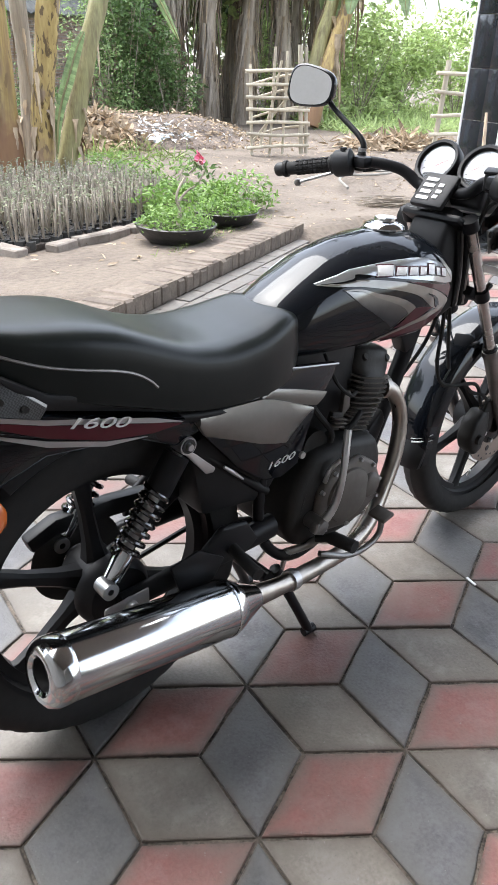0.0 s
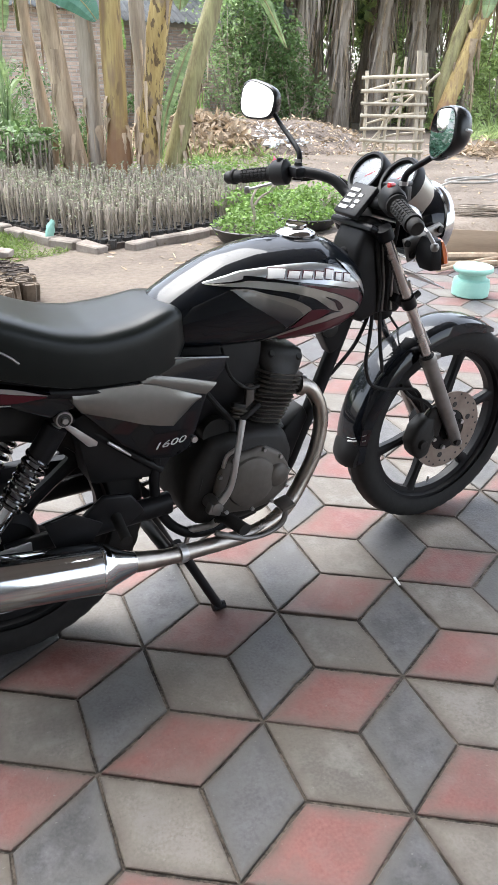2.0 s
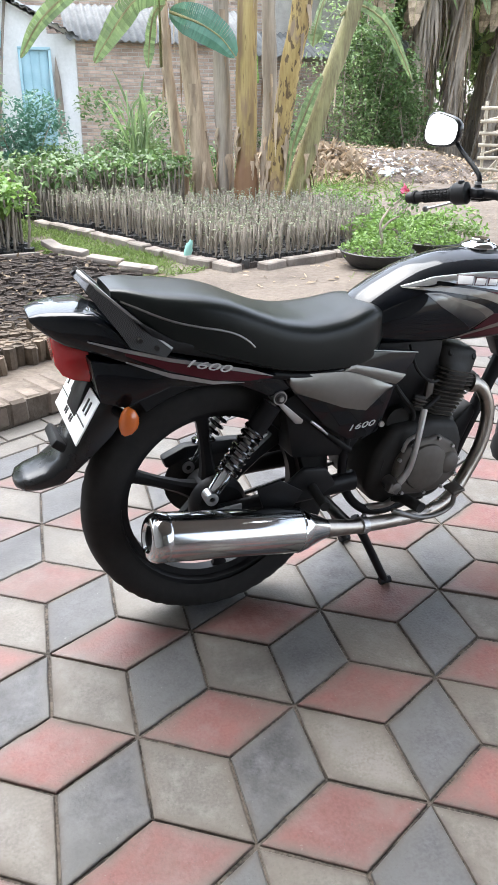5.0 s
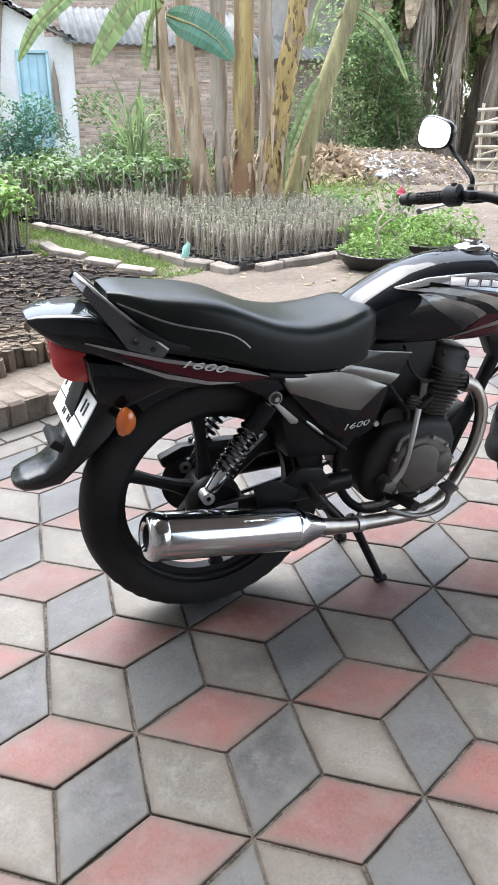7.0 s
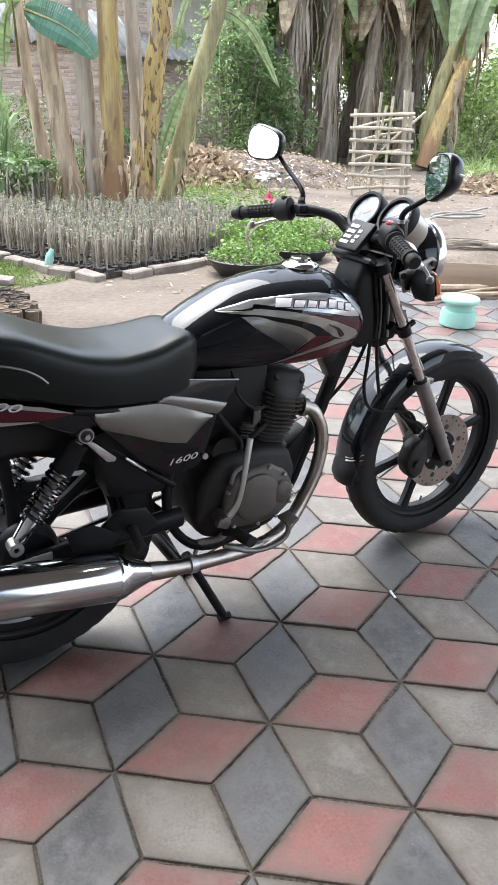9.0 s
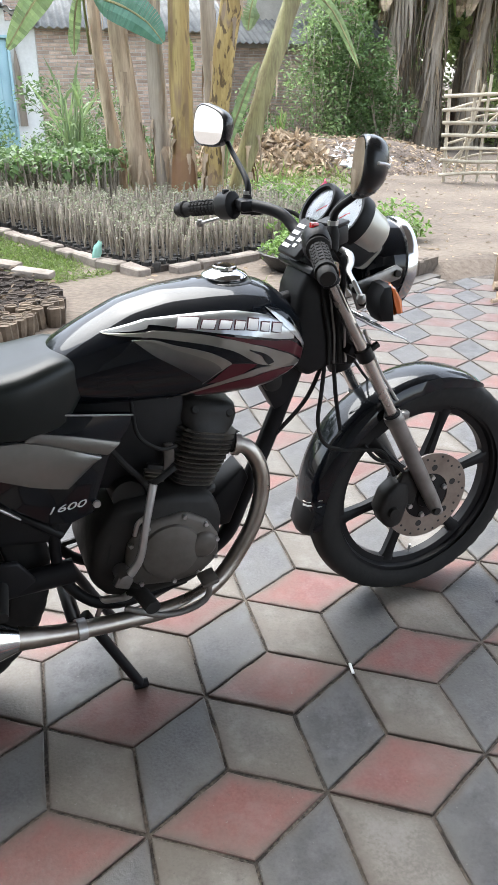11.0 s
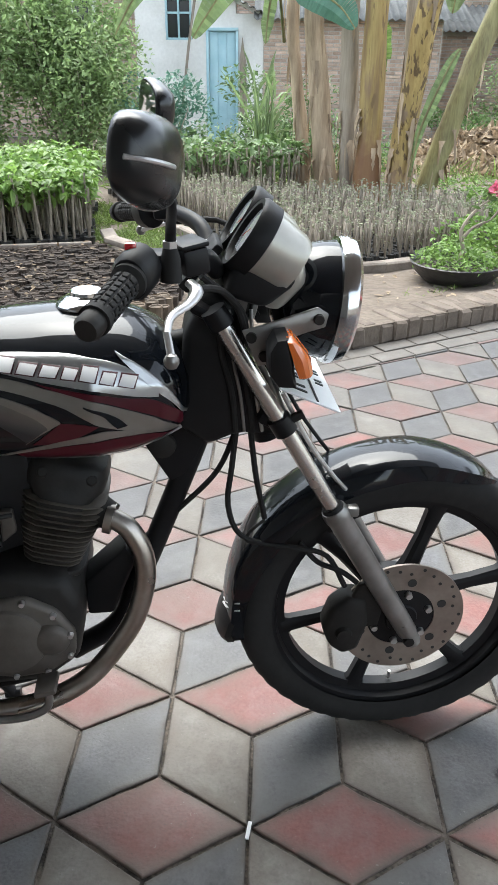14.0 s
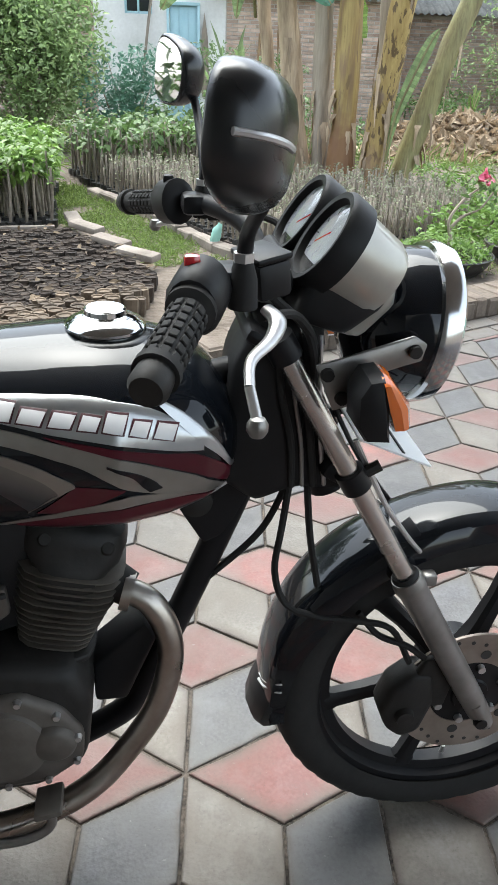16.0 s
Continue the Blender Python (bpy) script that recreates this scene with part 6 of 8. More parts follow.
def bags_mesh(places, r, h, material, z0):
    """Short earth-filled bags, each a rimmed cup."""
    V, F = [], []
    n = 9
    for x, y in places:
        b = len(V)
        rr, hh = r * random.uniform(.88, 1.05), h * random.uniform(.85, 1.12)
        tx, ty = random.uniform(-.01, .01), random.uniform(-.01, .01)
        z = ground_height(x, y) + z0
        for k, (q, zz) in enumerate(((.92, 0), (1.03, .45), (1.0, 1.0), (.86, .98), (.80, .93))):
            for j in range(n):
                a = 2 * math.pi * j / n
                wob = 1 + 0.07 * math.sin(a * 3 + x * 50)
                V.append((x + tx * zz + q * rr * wob * math.cos(a), y + ty * zz + q * rr * wob * math.sin(a), z + zz * hh))
        for k in range(4):
            for j in range(n):
                F.append((b + k * n + j, b + k * n + (j + 1) % n, b + (k + 1) * n + (j + 1) % n, b + (k + 1) * n + j))
        F.append(tuple(b + 4 * n + j for j in range(n)))
    return raw_mesh("bags", V, F, material)


# --- the bed of cut seedlings in front of the bananas ---
BED = [(.98, 4.16), (2.02, 4.64), (2.55, 5.2), (2.45, 6.2), (1.0, 6.45), (.1, 6.5), (-.42, 6.42), (.24, 5.5), (.63, 4.76)]


def build_seedling_bed():
    soil = raw_mesh("bed_soil", [(x, y, -.04) for x, y in BED] + [(x, y, .04) for x, y in BED],
                    [tuple(range(len(BED), 2 * len(BED)))] + [(i, (i + 1) % len(BED), (i + 1) % len(BED) + len(BED), i + len(BED)) for i in range(len(BED))], SOIL)
    bed = tagged(new("nursery_bed_soil", soil), "dark earth of the seedling bed", "soil", kind="structure")
    pl = grid_in(BED, 0.072, .22)
    stuff("seedling_bags", bags_mesh(pl, .034, .06, POLYBAG, .01), "rows of small black earth-filled seedling bags", "seedling bags")
    feet, tops = [], []
    for x, y in pl:
        for q in range(2 if random.random() < .16 else 1):
            fx, fy = x + random.uniform(-.02, .02), y + random.uniform(-.02, .02)
            hh = random.uniform(.19, .27) * (1.15 if x < .8 else 1.0) * (.75 if q else 1)
            lean = .045 if q or random.random() < .1 else .016
            feet.append((fx, fy, .04))
            tops.append((fx + random.uniform(-lean, lean), fy + random.uniform(-lean, lean), .04 + hh))
    V, F = stem_bundle(feet, tops, .0082, .0068, 6, .006)
    stuff("cut_stems", raw_mesh("cut_stems", V, F, STICK, True), "dense dry cut-back seedling stems in a bed", "seedling stems")
    V, F = stem_bundle([(t[0], t[1], t[2] - .008) for t in tops[::3]], [(t[0], t[1], t[2] + .003) for t in tops[::3]], .0070, .0066, 6)
    stuff("stem_ends", raw_mesh("stem_ends", V, F, STICKTOP), "pale fresh-cut tips of the seedling stems", "stem tips")
    n = 7000
    k = rng.integers(0, len(tops), n)
    t = np.array(tops)[k] - np.array([0, 0, 1]) * (rng.random(n) ** 2.5 * .15 - .02)[:, None]
    ob = new("weak_shoots", leaf_mesh("weak_shoots", t, scatter_dirs(n, .4), scatter_dirs(n, 1), rng.uniform(.014, .04, n), .012, .3, LEAF_SHOOT))
    tagged(ob, "small pale green shoots at the tips of the cut stems", "shoots", kind="stuff")
    # edging of rough pale blocks
    edge = thing("bed_edging", Matrix(), "edging of rough pale stone blocks round the seedling bed", "edging", kind="structure")
    kinds = [brick_mesh("edging_block", .265, .10, .072, STONE, .010), brick_mesh("edging_block", .215, .11, .064, STONE, .010), brick_mesh("edging_block", .305, .095, .075, STONE, .010)]
    for line in ([(-.52, 6.42), (.17, 5.45), (.56, 4.72), (.96, 4.08)], [(1.0, 4.06), (1.35, 4.22), (2.05, 4.55), (2.3, 4.75)]):
        path = smooth_path([(x, y, 0) for x, y in line], 90)
        last, acc, q = path[0], 0, 0
        for a, b in zip(path, path[1:]):
            acc += (b - a).length
            if acc > (.262, .268, .245)[q % 3]:
                acc = 0
                d = b - a
                q += 1
                ob = new("block", kinds[q % 3]); ob.parent = edge
                ob.matrix_local = pose(b.x, b.y, ground_height(b.x, b.y) - .012, random.uniform(-3, 3), random.uniform(-3, 3), math.degrees(math.atan2(d.y, d.x)) + random.uniform(-5, 5))
    bag = bmesh.new()
    bmesh.ops.create_icosphere(bag, subdivisions=3, radius=.06)
    for v in bag.verts:
        v.co = Vector((v.co.x * .6, v.co.y * .35, v.co.z * 1.25)) * (1 + .35 * noise.noise(v.co * 30)) + Vector((0, 0, .06))
    ob = tagged(part("plastic_bag", bag, MINT), "crumpled pale green plastic bag by the edging", "bag")
    ob.matrix_world = pose(.66, 4.52, .03, 0, 15, 30)


build_seedling_bed()


def leafy_seedlings(poly, step, h0, h1, mtl, label, z0=.0, leaf=.085, per=7):
    pl = grid_in(poly, step)
    feet, tops = [], []
    for x, y in pl:
        z = ground_height(x, y) + z0
        feet.append((x, y, z))
        tops.append((x + random.uniform(-.05, .05), y + random.uniform(-.05, .05), z + random.uniform(h0, h1)))
    V, F = stem_bundle(feet, tops, .012, .008, 6, .02)
    bed = stuff("seedling_stems", raw_mesh("seedling_stems", V, F, STICK, True), "brown stems of leafy seedlings in bags", "seedling stems")
    stuff("seedling_bags", bags_mesh(pl, min(step * .47, .045), .055, POLYBAG, z0 - .02), "black earth-filled bags under the seedlings", "seedling bags")
    T = np.repeat(np.array(tops), per, axis=0)
    n = len(T)
    T = T + np.column_stack([rng.normal(0, .035, n), rng.normal(0, .035, n), rng.uniform(-.11, .07, n)])
    d = scatter_dirs(n, .15)
    ob = new("seedling_leaves", leaf_mesh("seedling_leaves", T, d, np.tile((0, 0, 1.0), (n, 1)) + rng.normal(0, .25, (n, 3)), rng.uniform(.6, 1.15, n) * leaf, rng.uniform(.5, .72, n) * leaf, rng.uniform(.1, .5, n), mtl))
    tagged(ob, label, "seedling leaves", kind="stuff")


LEFT_BED = [(-.50, 5.12), (-1.2, 4.78), (-3.6, 4.2), (-4.2, 6.0), (-1.1, 7.0), (-.8, 6.6)]
leafy_seedlings(LEFT_BED, .095, .36, .48, LEAF_BRIGHT, "fresh bright green leaves of a seedling bed", .02, .085, 17)
leafy_seedlings([(-.45, 6.5), (.1, 6.55), (1.0, 6.5), (1.2, 7.3), (.2, 7.9), (-.9, 7.6)], .10, .34, .5, LEAF_MID, "green leaves of the taller seedlings behind", .03, .09, 7)
rail = tagged(part("bed_board", box((2.6, .045, .025), (-1.7, 4.55, .035), .006, (0, 0, 14)), STONE), "pale strip edging the leafy seedlings", "edging", kind="structure")
slabs = thing("path_stones", Matrix(), "flat pale stones beside the grass path", "stones", kind="structure")
for x, y, r in ((-.33, 4.98, 20), (-.2, 4.74, 50), (.02, 4.36, 55), (.22, 4.06, 60)):
    ob = part("stone", box((.27, .10, .045), (0, 0, 0), .012), STONE, slabs)
    ob.matrix_local = pose(x, y, .07, 4, 3, r - 90)

# --- shallow bags of earth, brown and sunk ---
COMPOST = [(-.38, 2.32), (.05, 2.62), (.36, 3.05), (.36, 3.72), (-.10, 4.48), (-.35, 4.78), (-1.2, 4.48), (-2.9, 4.0), (-2.9, .78)]
pl = grid_in(COMPOST, .069, .12)
random.shuffle(pl)
front = [p for p in pl if kerb_side(*p) < .9]
rest_ = [p for p in pl if kerb_side(*p) >= .9]
stuff("earth_bags", bags_mesh(front, .0345, .10, BROWNBAG, -.005), "sunken brown earth-filled nursery bags packed in rows", "earth bags")
stuff("dark_earth_bags", bags_mesh(rest_, .0352, .075, CRUST, -.005), "dark crusted earth bags packed in rows", "earth bags")
n = 800
pk = rng.integers(0, len(pl), n)
pp = np.array([(pl[i][0], pl[i][1], ground_height(*pl[i]) + .10) for i in pk]) + rng.normal(0, .02, (n, 3)) * (1, 1, .3)
dd = rng.normal(size=(n, 3)); dd[:, 2] *= .15
ob = new("fallen_leaves", leaf_mesh("fallen_leaves", pp, dd, np.tile((0, 0, 1.0), (n, 1)) + rng.normal(0, .4, (n, 3)), rng.uniform(.02, .07, n), rng.uniform(.01, .03, n), 0, LEAF_FALL))
tagged(ob, "dry fallen leaves over the earth bags", "leaf litter", kind="stuff")


def grass(poly, count, h, mtl, label, w=.006):
    P = []
    xs, ys = [p[0] for p in poly], [p[1] for p in poly]
    while len(P) < count:
        x, y = random.uniform(min(xs), max(xs)), random.uniform(min(ys), max(ys))
        if in_poly(x, y, poly) and noise.noise(Vector((x * 2.2, y * 2.2, 8))) > -.25 + random.uniform(-.2, .2):
            P.append((x, y, ground_height(x, y)))
    P = np.array(P)
    d = scatter_dirs(count, 1.1)
    ob = new("grass", leaf_mesh("grass", P, d, rng.normal(size=(count, 3)), rng.uniform(.4, 1.2, count) * h, w, rng.uniform(.1, .7, count), mtl, .05))
    return tagged(ob, label, "grass", kind="stuff")


grass([(-.62, 6.7), (-.85, 6.9), (-.52, 5.25), (-.2, 4.85), (.35, 4.05), (.75, 4.25), (.5, 4.75), (.15, 5.4)], 9500, .075, GRASS, "short trodden grass on the path between beds")
grass([(-6, 7.6), (.5, 7.9), (4.5, 8.0), (4.2, 13), (-6, 13.5)], 9000, .34, GRASS, "rough tall grass behind the beds", .014)


# --- bananas ---
def stem_tube(points, radii, n=16, rough=.012, seed=0):
    bm = tube(points, radii, n, 7)
    for v in bm.verts:
        q = v.co * 9 + Vector((seed, seed * 2, 0))
        q.z *= .25
        k = noise.noise(q)
        ang = Vector((v.co.x, v.co.y, 0))
        v.co += Vector((noise.noise(q + Vector((7, 0, 0))), noise.noise(q + Vector((0, 9, 0))), 0)) * rough * 1.6
    return bm


def sheath_flaps(points, radius, count, mtl, parent, seed, length=(.3, .9), low=0.1, high=1.0, width=(.05, .12), spread=.12):
    """Dry leaf sheaths that hang from the stem, peeling away."""
    path = smooth_path(points, 12)
    r = random.Random(seed)
    V, F = [], []
    for _ in range(count):
        p = path[int(r.uniform(low, high) * (len(path) - 1))]
        a = r.uniform(0, 2 * math.pi)
        o, t = Vector((math.cos(a), math.sin(a), 0)), Vector((-math.sin(a), math.cos(a), 0))
        L, w = r.uniform(*length), r.uniform(*width)
        b = len(V)
        lean = r.uniform(-.15, .15)
        steps, peel = 7, r.uniform(.2, 1.1)
        for k in range(steps + 1):
            q = k / steps
            out = radius * 1.04 + spread * L * math.sin(q * 2.6) * (peel + r.uniform(-.06, .06))
            c = p + o * out + t * (lean * L * q) - Vector((0, 0, L * q))
            c.z = max(c.z, ground_height(c.x, c.y) + .01)
            ww = w * (1.15 - .95 * q) * r.uniform(.55, 1.25)
            for e in (-1, 0, 1):
                pt = c + t * ww * .5 * e - o * (abs(e) * ww * .22)
                V.append(tuple(pt))
        for k in range(steps):
            for e in range(2):
                i = b + k * 3 + e
                F.append((i, i + 1, i + 4, i + 3))
    ob = new("dry_sheath", raw_mesh("dry_sheath", V, F, mtl, True))
    ob.parent = parent
    ob["kind"] = "stuff"
    return ob


def banana_leaf(name, points, width, mtl, parent, torn=.35, seed=1, twist=0.0):
    """A long blade on its rib, torn across into ribbons."""
    r = random.Random(seed)
    path = smooth_path(points, 10)
    n = len(path)
    V, F = [], []
    for s in (-1, 1):
        ph, last = 0, None
        shift = 0.0
        for i in range(n - 1):
            tear = r.random() < torn
            if tear:
                shift = r.uniform(-.25, .1)
            a, b = path[i], path[i + 1]
            d = (b - a).normalized()
            sd = d.cross(Vector((0, 0, 1)))
            sd = sd.normalized() if sd.length > .05 else Vector((1, 0, 0))
            sd = Matrix.Rotation(twist, 3, d) @ sd
            dn = sd.cross(d).normalized()
            q = []
            for p, t in ((a, i / (n - 1)), (b, (i + 1 - (.08 if tear else 0)) / (n - 1))):
                w = width * (max(math.sin(math.pi * min(t * .96 + .03, 1)), 0) ** .55)
                q.append((p, p + sd * s * w * .5 + dn * w * .10, p + sd * s * w + dn * (w * shift)))
            base = len(V)
            V.extend(tuple(x) for trio in q for x in trio)
            F += [(base, base + 1, base + 4, base + 3), (base + 1, base + 2, base + 5, base + 4)]
    ob = new(name, raw_mesh(name, V, F, mtl, False))
    ob.parent = parent
    rib = tube([p for p in path[::5]] + [path[-1]], [.016 - .012 * k / max(len(path[::5]), 1) for k in range(len(path[::5]) + 1)], 6, 2)
    part("leaf_rib", rib, BARK_G, ob)
    return ob


def banana(label, pts, r0, r1, mtl, flaps, leaves, seed):
    foot = Vector(pts[0])
    t = thing("banana_plant", Matrix.Translation(foot), label, "banana plant", group="banana clump by the beds")
    loc = [Vector(p) - foot for p in pts]
    radii = list(np.linspace(r0, r1, len(loc)))
    radii[0] *= 1.12
    ob = part("stem", stem_tube(loc, radii, 26, .015, seed), mtl, t, angle=80)
    fl = sheath_flaps([Vector(p) for p in pts], r0 * .95, int(flaps * .8), BARK_B, t, seed, (.2, .6), .15, .95, (.025, .06), .04)
    fl.matrix_parent_inverse = Matrix.Translation(-foot)
    fb = sheath_flaps([Vector(p) for p in pts], r0 * 1.02, 11, BARK_B, t, seed + 50, (.15, .36), .12, .28, (.04, .085), .17)
    fb.matrix_parent_inverse = Matrix.Translation(-foot)
    for k, (leaf_pts, w, torn, *green) in enumerate(leaves):
        banana_leaf("leaf", [Vector(p) - foot for p in leaf_pts], w, green[0] if green else LEAF_BANANA, t, torn, seed * 10 + k, 1.35)
    return t


banana("slim brown banana stem with peeling dry sheaths", [(1.19, 7.35, .0), (1.15, 7.35, .6), (1.06, 7.35, 1.2), (1.02, 7.35, 1.7), (1.0, 7.4, 3.0)], .066, .05, BARK_B, 18,
       [([(1.0, 7.1, 1.98), (.84, 6.7, 2.0), (.62, 6.4, 1.92), (.40, 6.3, 1.68), (.20, 6.25, 1.40)], .135, .14, LEAF_PALE), ([(.95, 7.2, 1.4), (.90, 6.9, 1.75), (.86, 6.7, 2.1)], .03, .0, LEAF_PALE),
        ([(.75, 7.1, 2.2), (.30, 6.5, 2.1), (.02, 6.3, 1.92), (-.25, 6.2, 1.68), (-.42, 6.2, 1.42)], .075, .25, LEAF_PALE)], 3)
banana("thick brown banana stem in dry sheaths", [(1.42, 7.15, .0), (1.34, 7.15, .6), (1.26, 7.15, 1.2), (1.21, 7.15, 1.8), (1.2, 7.2, 3.2)], .112, .08, BARK_B, 34,
       [([(1.0, 6.9, 1.86), (1.08, 6.6, 1.80), (1.22, 6.5, 1.74), (1.40, 6.45, 1.63), (1.52, 6.4, 1.48)], .15, .03, LEAF_BLUE), ([(1.0, 7.2, 1.95), (.86, 7.0, 1.85), (.80, 6.95, 1.6), (.78, 6.95, 1.38)], .07, .1, LEAF_PALE)], 4)
banana("dark banana stem at the back of the clump", [(1.63, 7.05, .0), (1.56, 7.05, 1.0), (1.53, 7.05, 2.0), (1.5, 7.1, 3.2)], .085, .07, BARK_D, 12, [([(1.5, 7.1, 3.0), (1.2, 7.0, 3.3), (.7, 6.8, 3.1), (.3, 6.6, 2.6)], .2, .4)], 5)
banana("yellow banana stem with a brown foot", [(1.76, 6.78, .0), (1.75, 6.78, .8), (1.74, 6.78, 1.5), (1.75, 6.78, 2.2), (1.79, 6.78, 3.3)], .116, .09, BARK_Y, 6, [([(1.9, 7.1, 3.2), (2.2, 6.9, 3.5), (2.7, 6.6, 3.2)], .2, .4), ([(1.80, 6.95, 1.62), (1.82, 6.9, 1.5), (1.85, 6.9, 1.33), (1.86, 6.9, 1.16)], .065, .0, LEAF_BRIGHT)], 6)
banana("spotted yellow banana stem leaning to one side", [(2.02, 6.66, -.02), (2.03, 6.62, .6), (2.07, 6.5, 1.2), (2.12, 6.36, 1.75), (2.19, 6.25, 2.3), (2.4, 6.1, 3.3)], .108, .085, BARK_S, 22, [([(2.5, 6.75, 2.7), (2.6, 6.4, 2.8), (2.7, 6.0, 2.4)], .18, .3)], 7)
banana("greenish banana stem leaning outwards", [(2.28, 6.85, -.02), (2.45, 6.88, .6), (2.62, 6.9, 1.15), (2.82, 6.92, 1.72), (3.0, 6.95, 2.25), (3.35, 7.0, 3.2)], .098, .08, BARK_G, 16, [([(2.75, 6.9, 1.9), (2.95, 6.9, 2.0), (3.25, 6.8, 1.80), (3.52, 6.7, 1.32)], .055, .3, LEAF_PALE), ([(2.10, 6.5, .32), (2.14, 6.45, .68), (2.22, 6.4, .95), (2.33, 6.4, 1.22), (2.40, 6.4, 1.34)], .055, .0, LEAF_PALE), ([(2.6, 6.8, 2.1), (2.45, 6.6, 2.0), (2.35, 6.5, 1.8), (2.32, 6.5, 1.6)], .12, .1), ([(3.2, 7, 2.6), (3.6, 6.9, 2.8), (4.1, 6.8, 2.3)], .17, .5)], 8)
banana("grey banana stem behind the yellow one", [(2.2, 7.45, .0), (2.19, 7.45, 1.0), (2.15, 7.45, 2.1), (2.12, 7.5, 3.2)], .085, .07, BARK_D, 20, [([(2.1, 7.4, 2.9), (2.3, 7.2, 3.1), (2.5, 6.9, 2.7)], .18, .4)], 9)

# a grove of old bananas in the distance, dark and shaggy
GROVE = [(6.9, 15.2), (7.5, 14.6), (8.0, 15.4), (8.55, 14.7), (9.1, 15.3), (9.6, 14.8), (10.2, 15.5), (10.7, 14.6), (11.3, 15.4), (11.9, 14.6), (7.2, 16.4), (8.8, 16.6), (10.4, 16.8), (12.3, 15.8)]
for k, (x, y) in enumerate(GROVE):
    z = ground_height(x, y) - .03
    lx, ly = random.uniform(-.5, .5), random.uniform(-.3, .3)
    pts = [Vector((x, y, z)), Vector((x + lx * .2, y + ly * .2, z + 1.2)), Vector((x + lx * .6, y + ly * .6, z + 2.6)), Vector((x + lx, y + ly, z + 4.4))]
    t = thing("banana_plant", Matrix.Translation(pts[0]), "old dark banana stem hung with dry brown leaves", "banana plant", group="far banana grove")
    loc = [p - pts[0] for p in pts]
    part("stem", stem_tube(loc, [.19, .17, .15, .12], 14, .02, k), BARK_D, t, angle=80)
    for mtl, cnt, ln, wd, sd in ((BARK_D, 60, (.4, 1.5), (.03, .12), 100), (LEAF_DRY, 60, (.3, 1.3), (.015, .07), 300)):
        fl = sheath_flaps(pts, .19, cnt, mtl, t, k + sd, ln, .12, 1.0, wd)
        fl.matrix_parent_inverse = Matrix.Translation(-pts[0])
    for q in range(5):
        a = random.uniform(0, 6.28)
        o = Vector((math.cos(a), math.sin(a), 0))
        p0 = loc[-1] - Vector((0, 0, random.uniform(0, 1.4)))
        banana_leaf("leaf", [p0, p0 + o * .5 + Vector((0, 0, .5)), p0 + o * 1.2 + Vector((0, 0, .3)), p0 + o * 1.7 - Vector((0, 0, .7))], .26, LEAF_BANANA if q % 2 else LEAF_DRY, t, .5, k * 9 + q)
for k, pts in enumerate(([(10.3, 13.0, -.05), (10.15, 13.0, .8), (10.45, 13.0, 2.0), (11.0, 13.0, 3.6)], [(10.0, 12.8, -.05), (10.25, 12.8, .8), (10.7, 12.8, 2.0), (11.3, 12.8, 3.4)])):
    P0 = Vector(pts[0])
    t = thing("banana_plant", Matrix.Translation(P0), "leaning yellow-green banana stem beyond the gate", "banana plant", group="far banana grove")
    part("stem", stem_tube([Vector(p) - P0 for p in pts], [.2, .17, .14, .11], 14, .02, 40 + k), BARK_Y if k else BARK_G, t, angle=80)
    fl = sheath_flaps([Vector(p) for p in pts], .17, 20, LEAF_DRY, t, 70 + k, (.5, 1.4), .4, 1.0)
    fl.matrix_parent_inverse = Matrix.Translation(-P0)
    for q, o in enumerate((Vector((-.7, -.5, 0)), Vector((.7, -.6, 0)), Vector((.2, .8, 0)), Vector((-.2, -.9, 0)))):
        p0 = Vector(pts[-1]) - P0 - Vector((0, 0, .5))
        banana_leaf("leaf", [p0, p0 + o * .5 + Vector((0, 0, .4)), p0 + o * 1.2 + Vector((0, 0, .1)), p0 + o * 1.7 - Vector((0, 0, .9))], .28, LEAF_BANANA, t, .35, 500 + k * 9 + q)


# --- shrubs ---
def shrub(name, at, size, count, leaf, mtl, label, category="shrub", stems=7, group="", lumps=11):
    at = Vector((at[0], at[1], ground_height(at[0], at[1])))
    t = thing(name, Matrix.Translation(at), label, category, group)
    c = (0, 0, size[2] * .55)
    P = blob_points(count, c, (size[0], size[1], size[2] * .85), lumps)
    P[:, 2] = np.maximum(P[:, 2], .02)
    d = scatter_dirs(count, .25)
    ob = new("crown", leaf_mesh("crown", P, d, np.tile((0, 0, 1.0), (count, 1)) + rng.normal(0, .5, (count, 3)), rng.uniform(.6, 1.25, count) * leaf, rng.uniform(.3, .5, count) * leaf, rng.uniform(0, .4, count), mtl))
    ob.parent = t
    tops = P[rng.integers(0, count, stems * 3)]
    V, F = stem_bundle([(random.uniform(-.1, .1) * size[0], random.uniform(-.1, .1) * size[1], 0) for _ in tops], [tuple(p) for p in tops], .016, .005, 5, .08)
    tw = new("twig_mass", raw_mesh("twig_mass", V, F, BARK_D, True))
    tw.parent = t
    tw["kind"] = "stuff"
    ob["kind"] = "stuff"
    return t


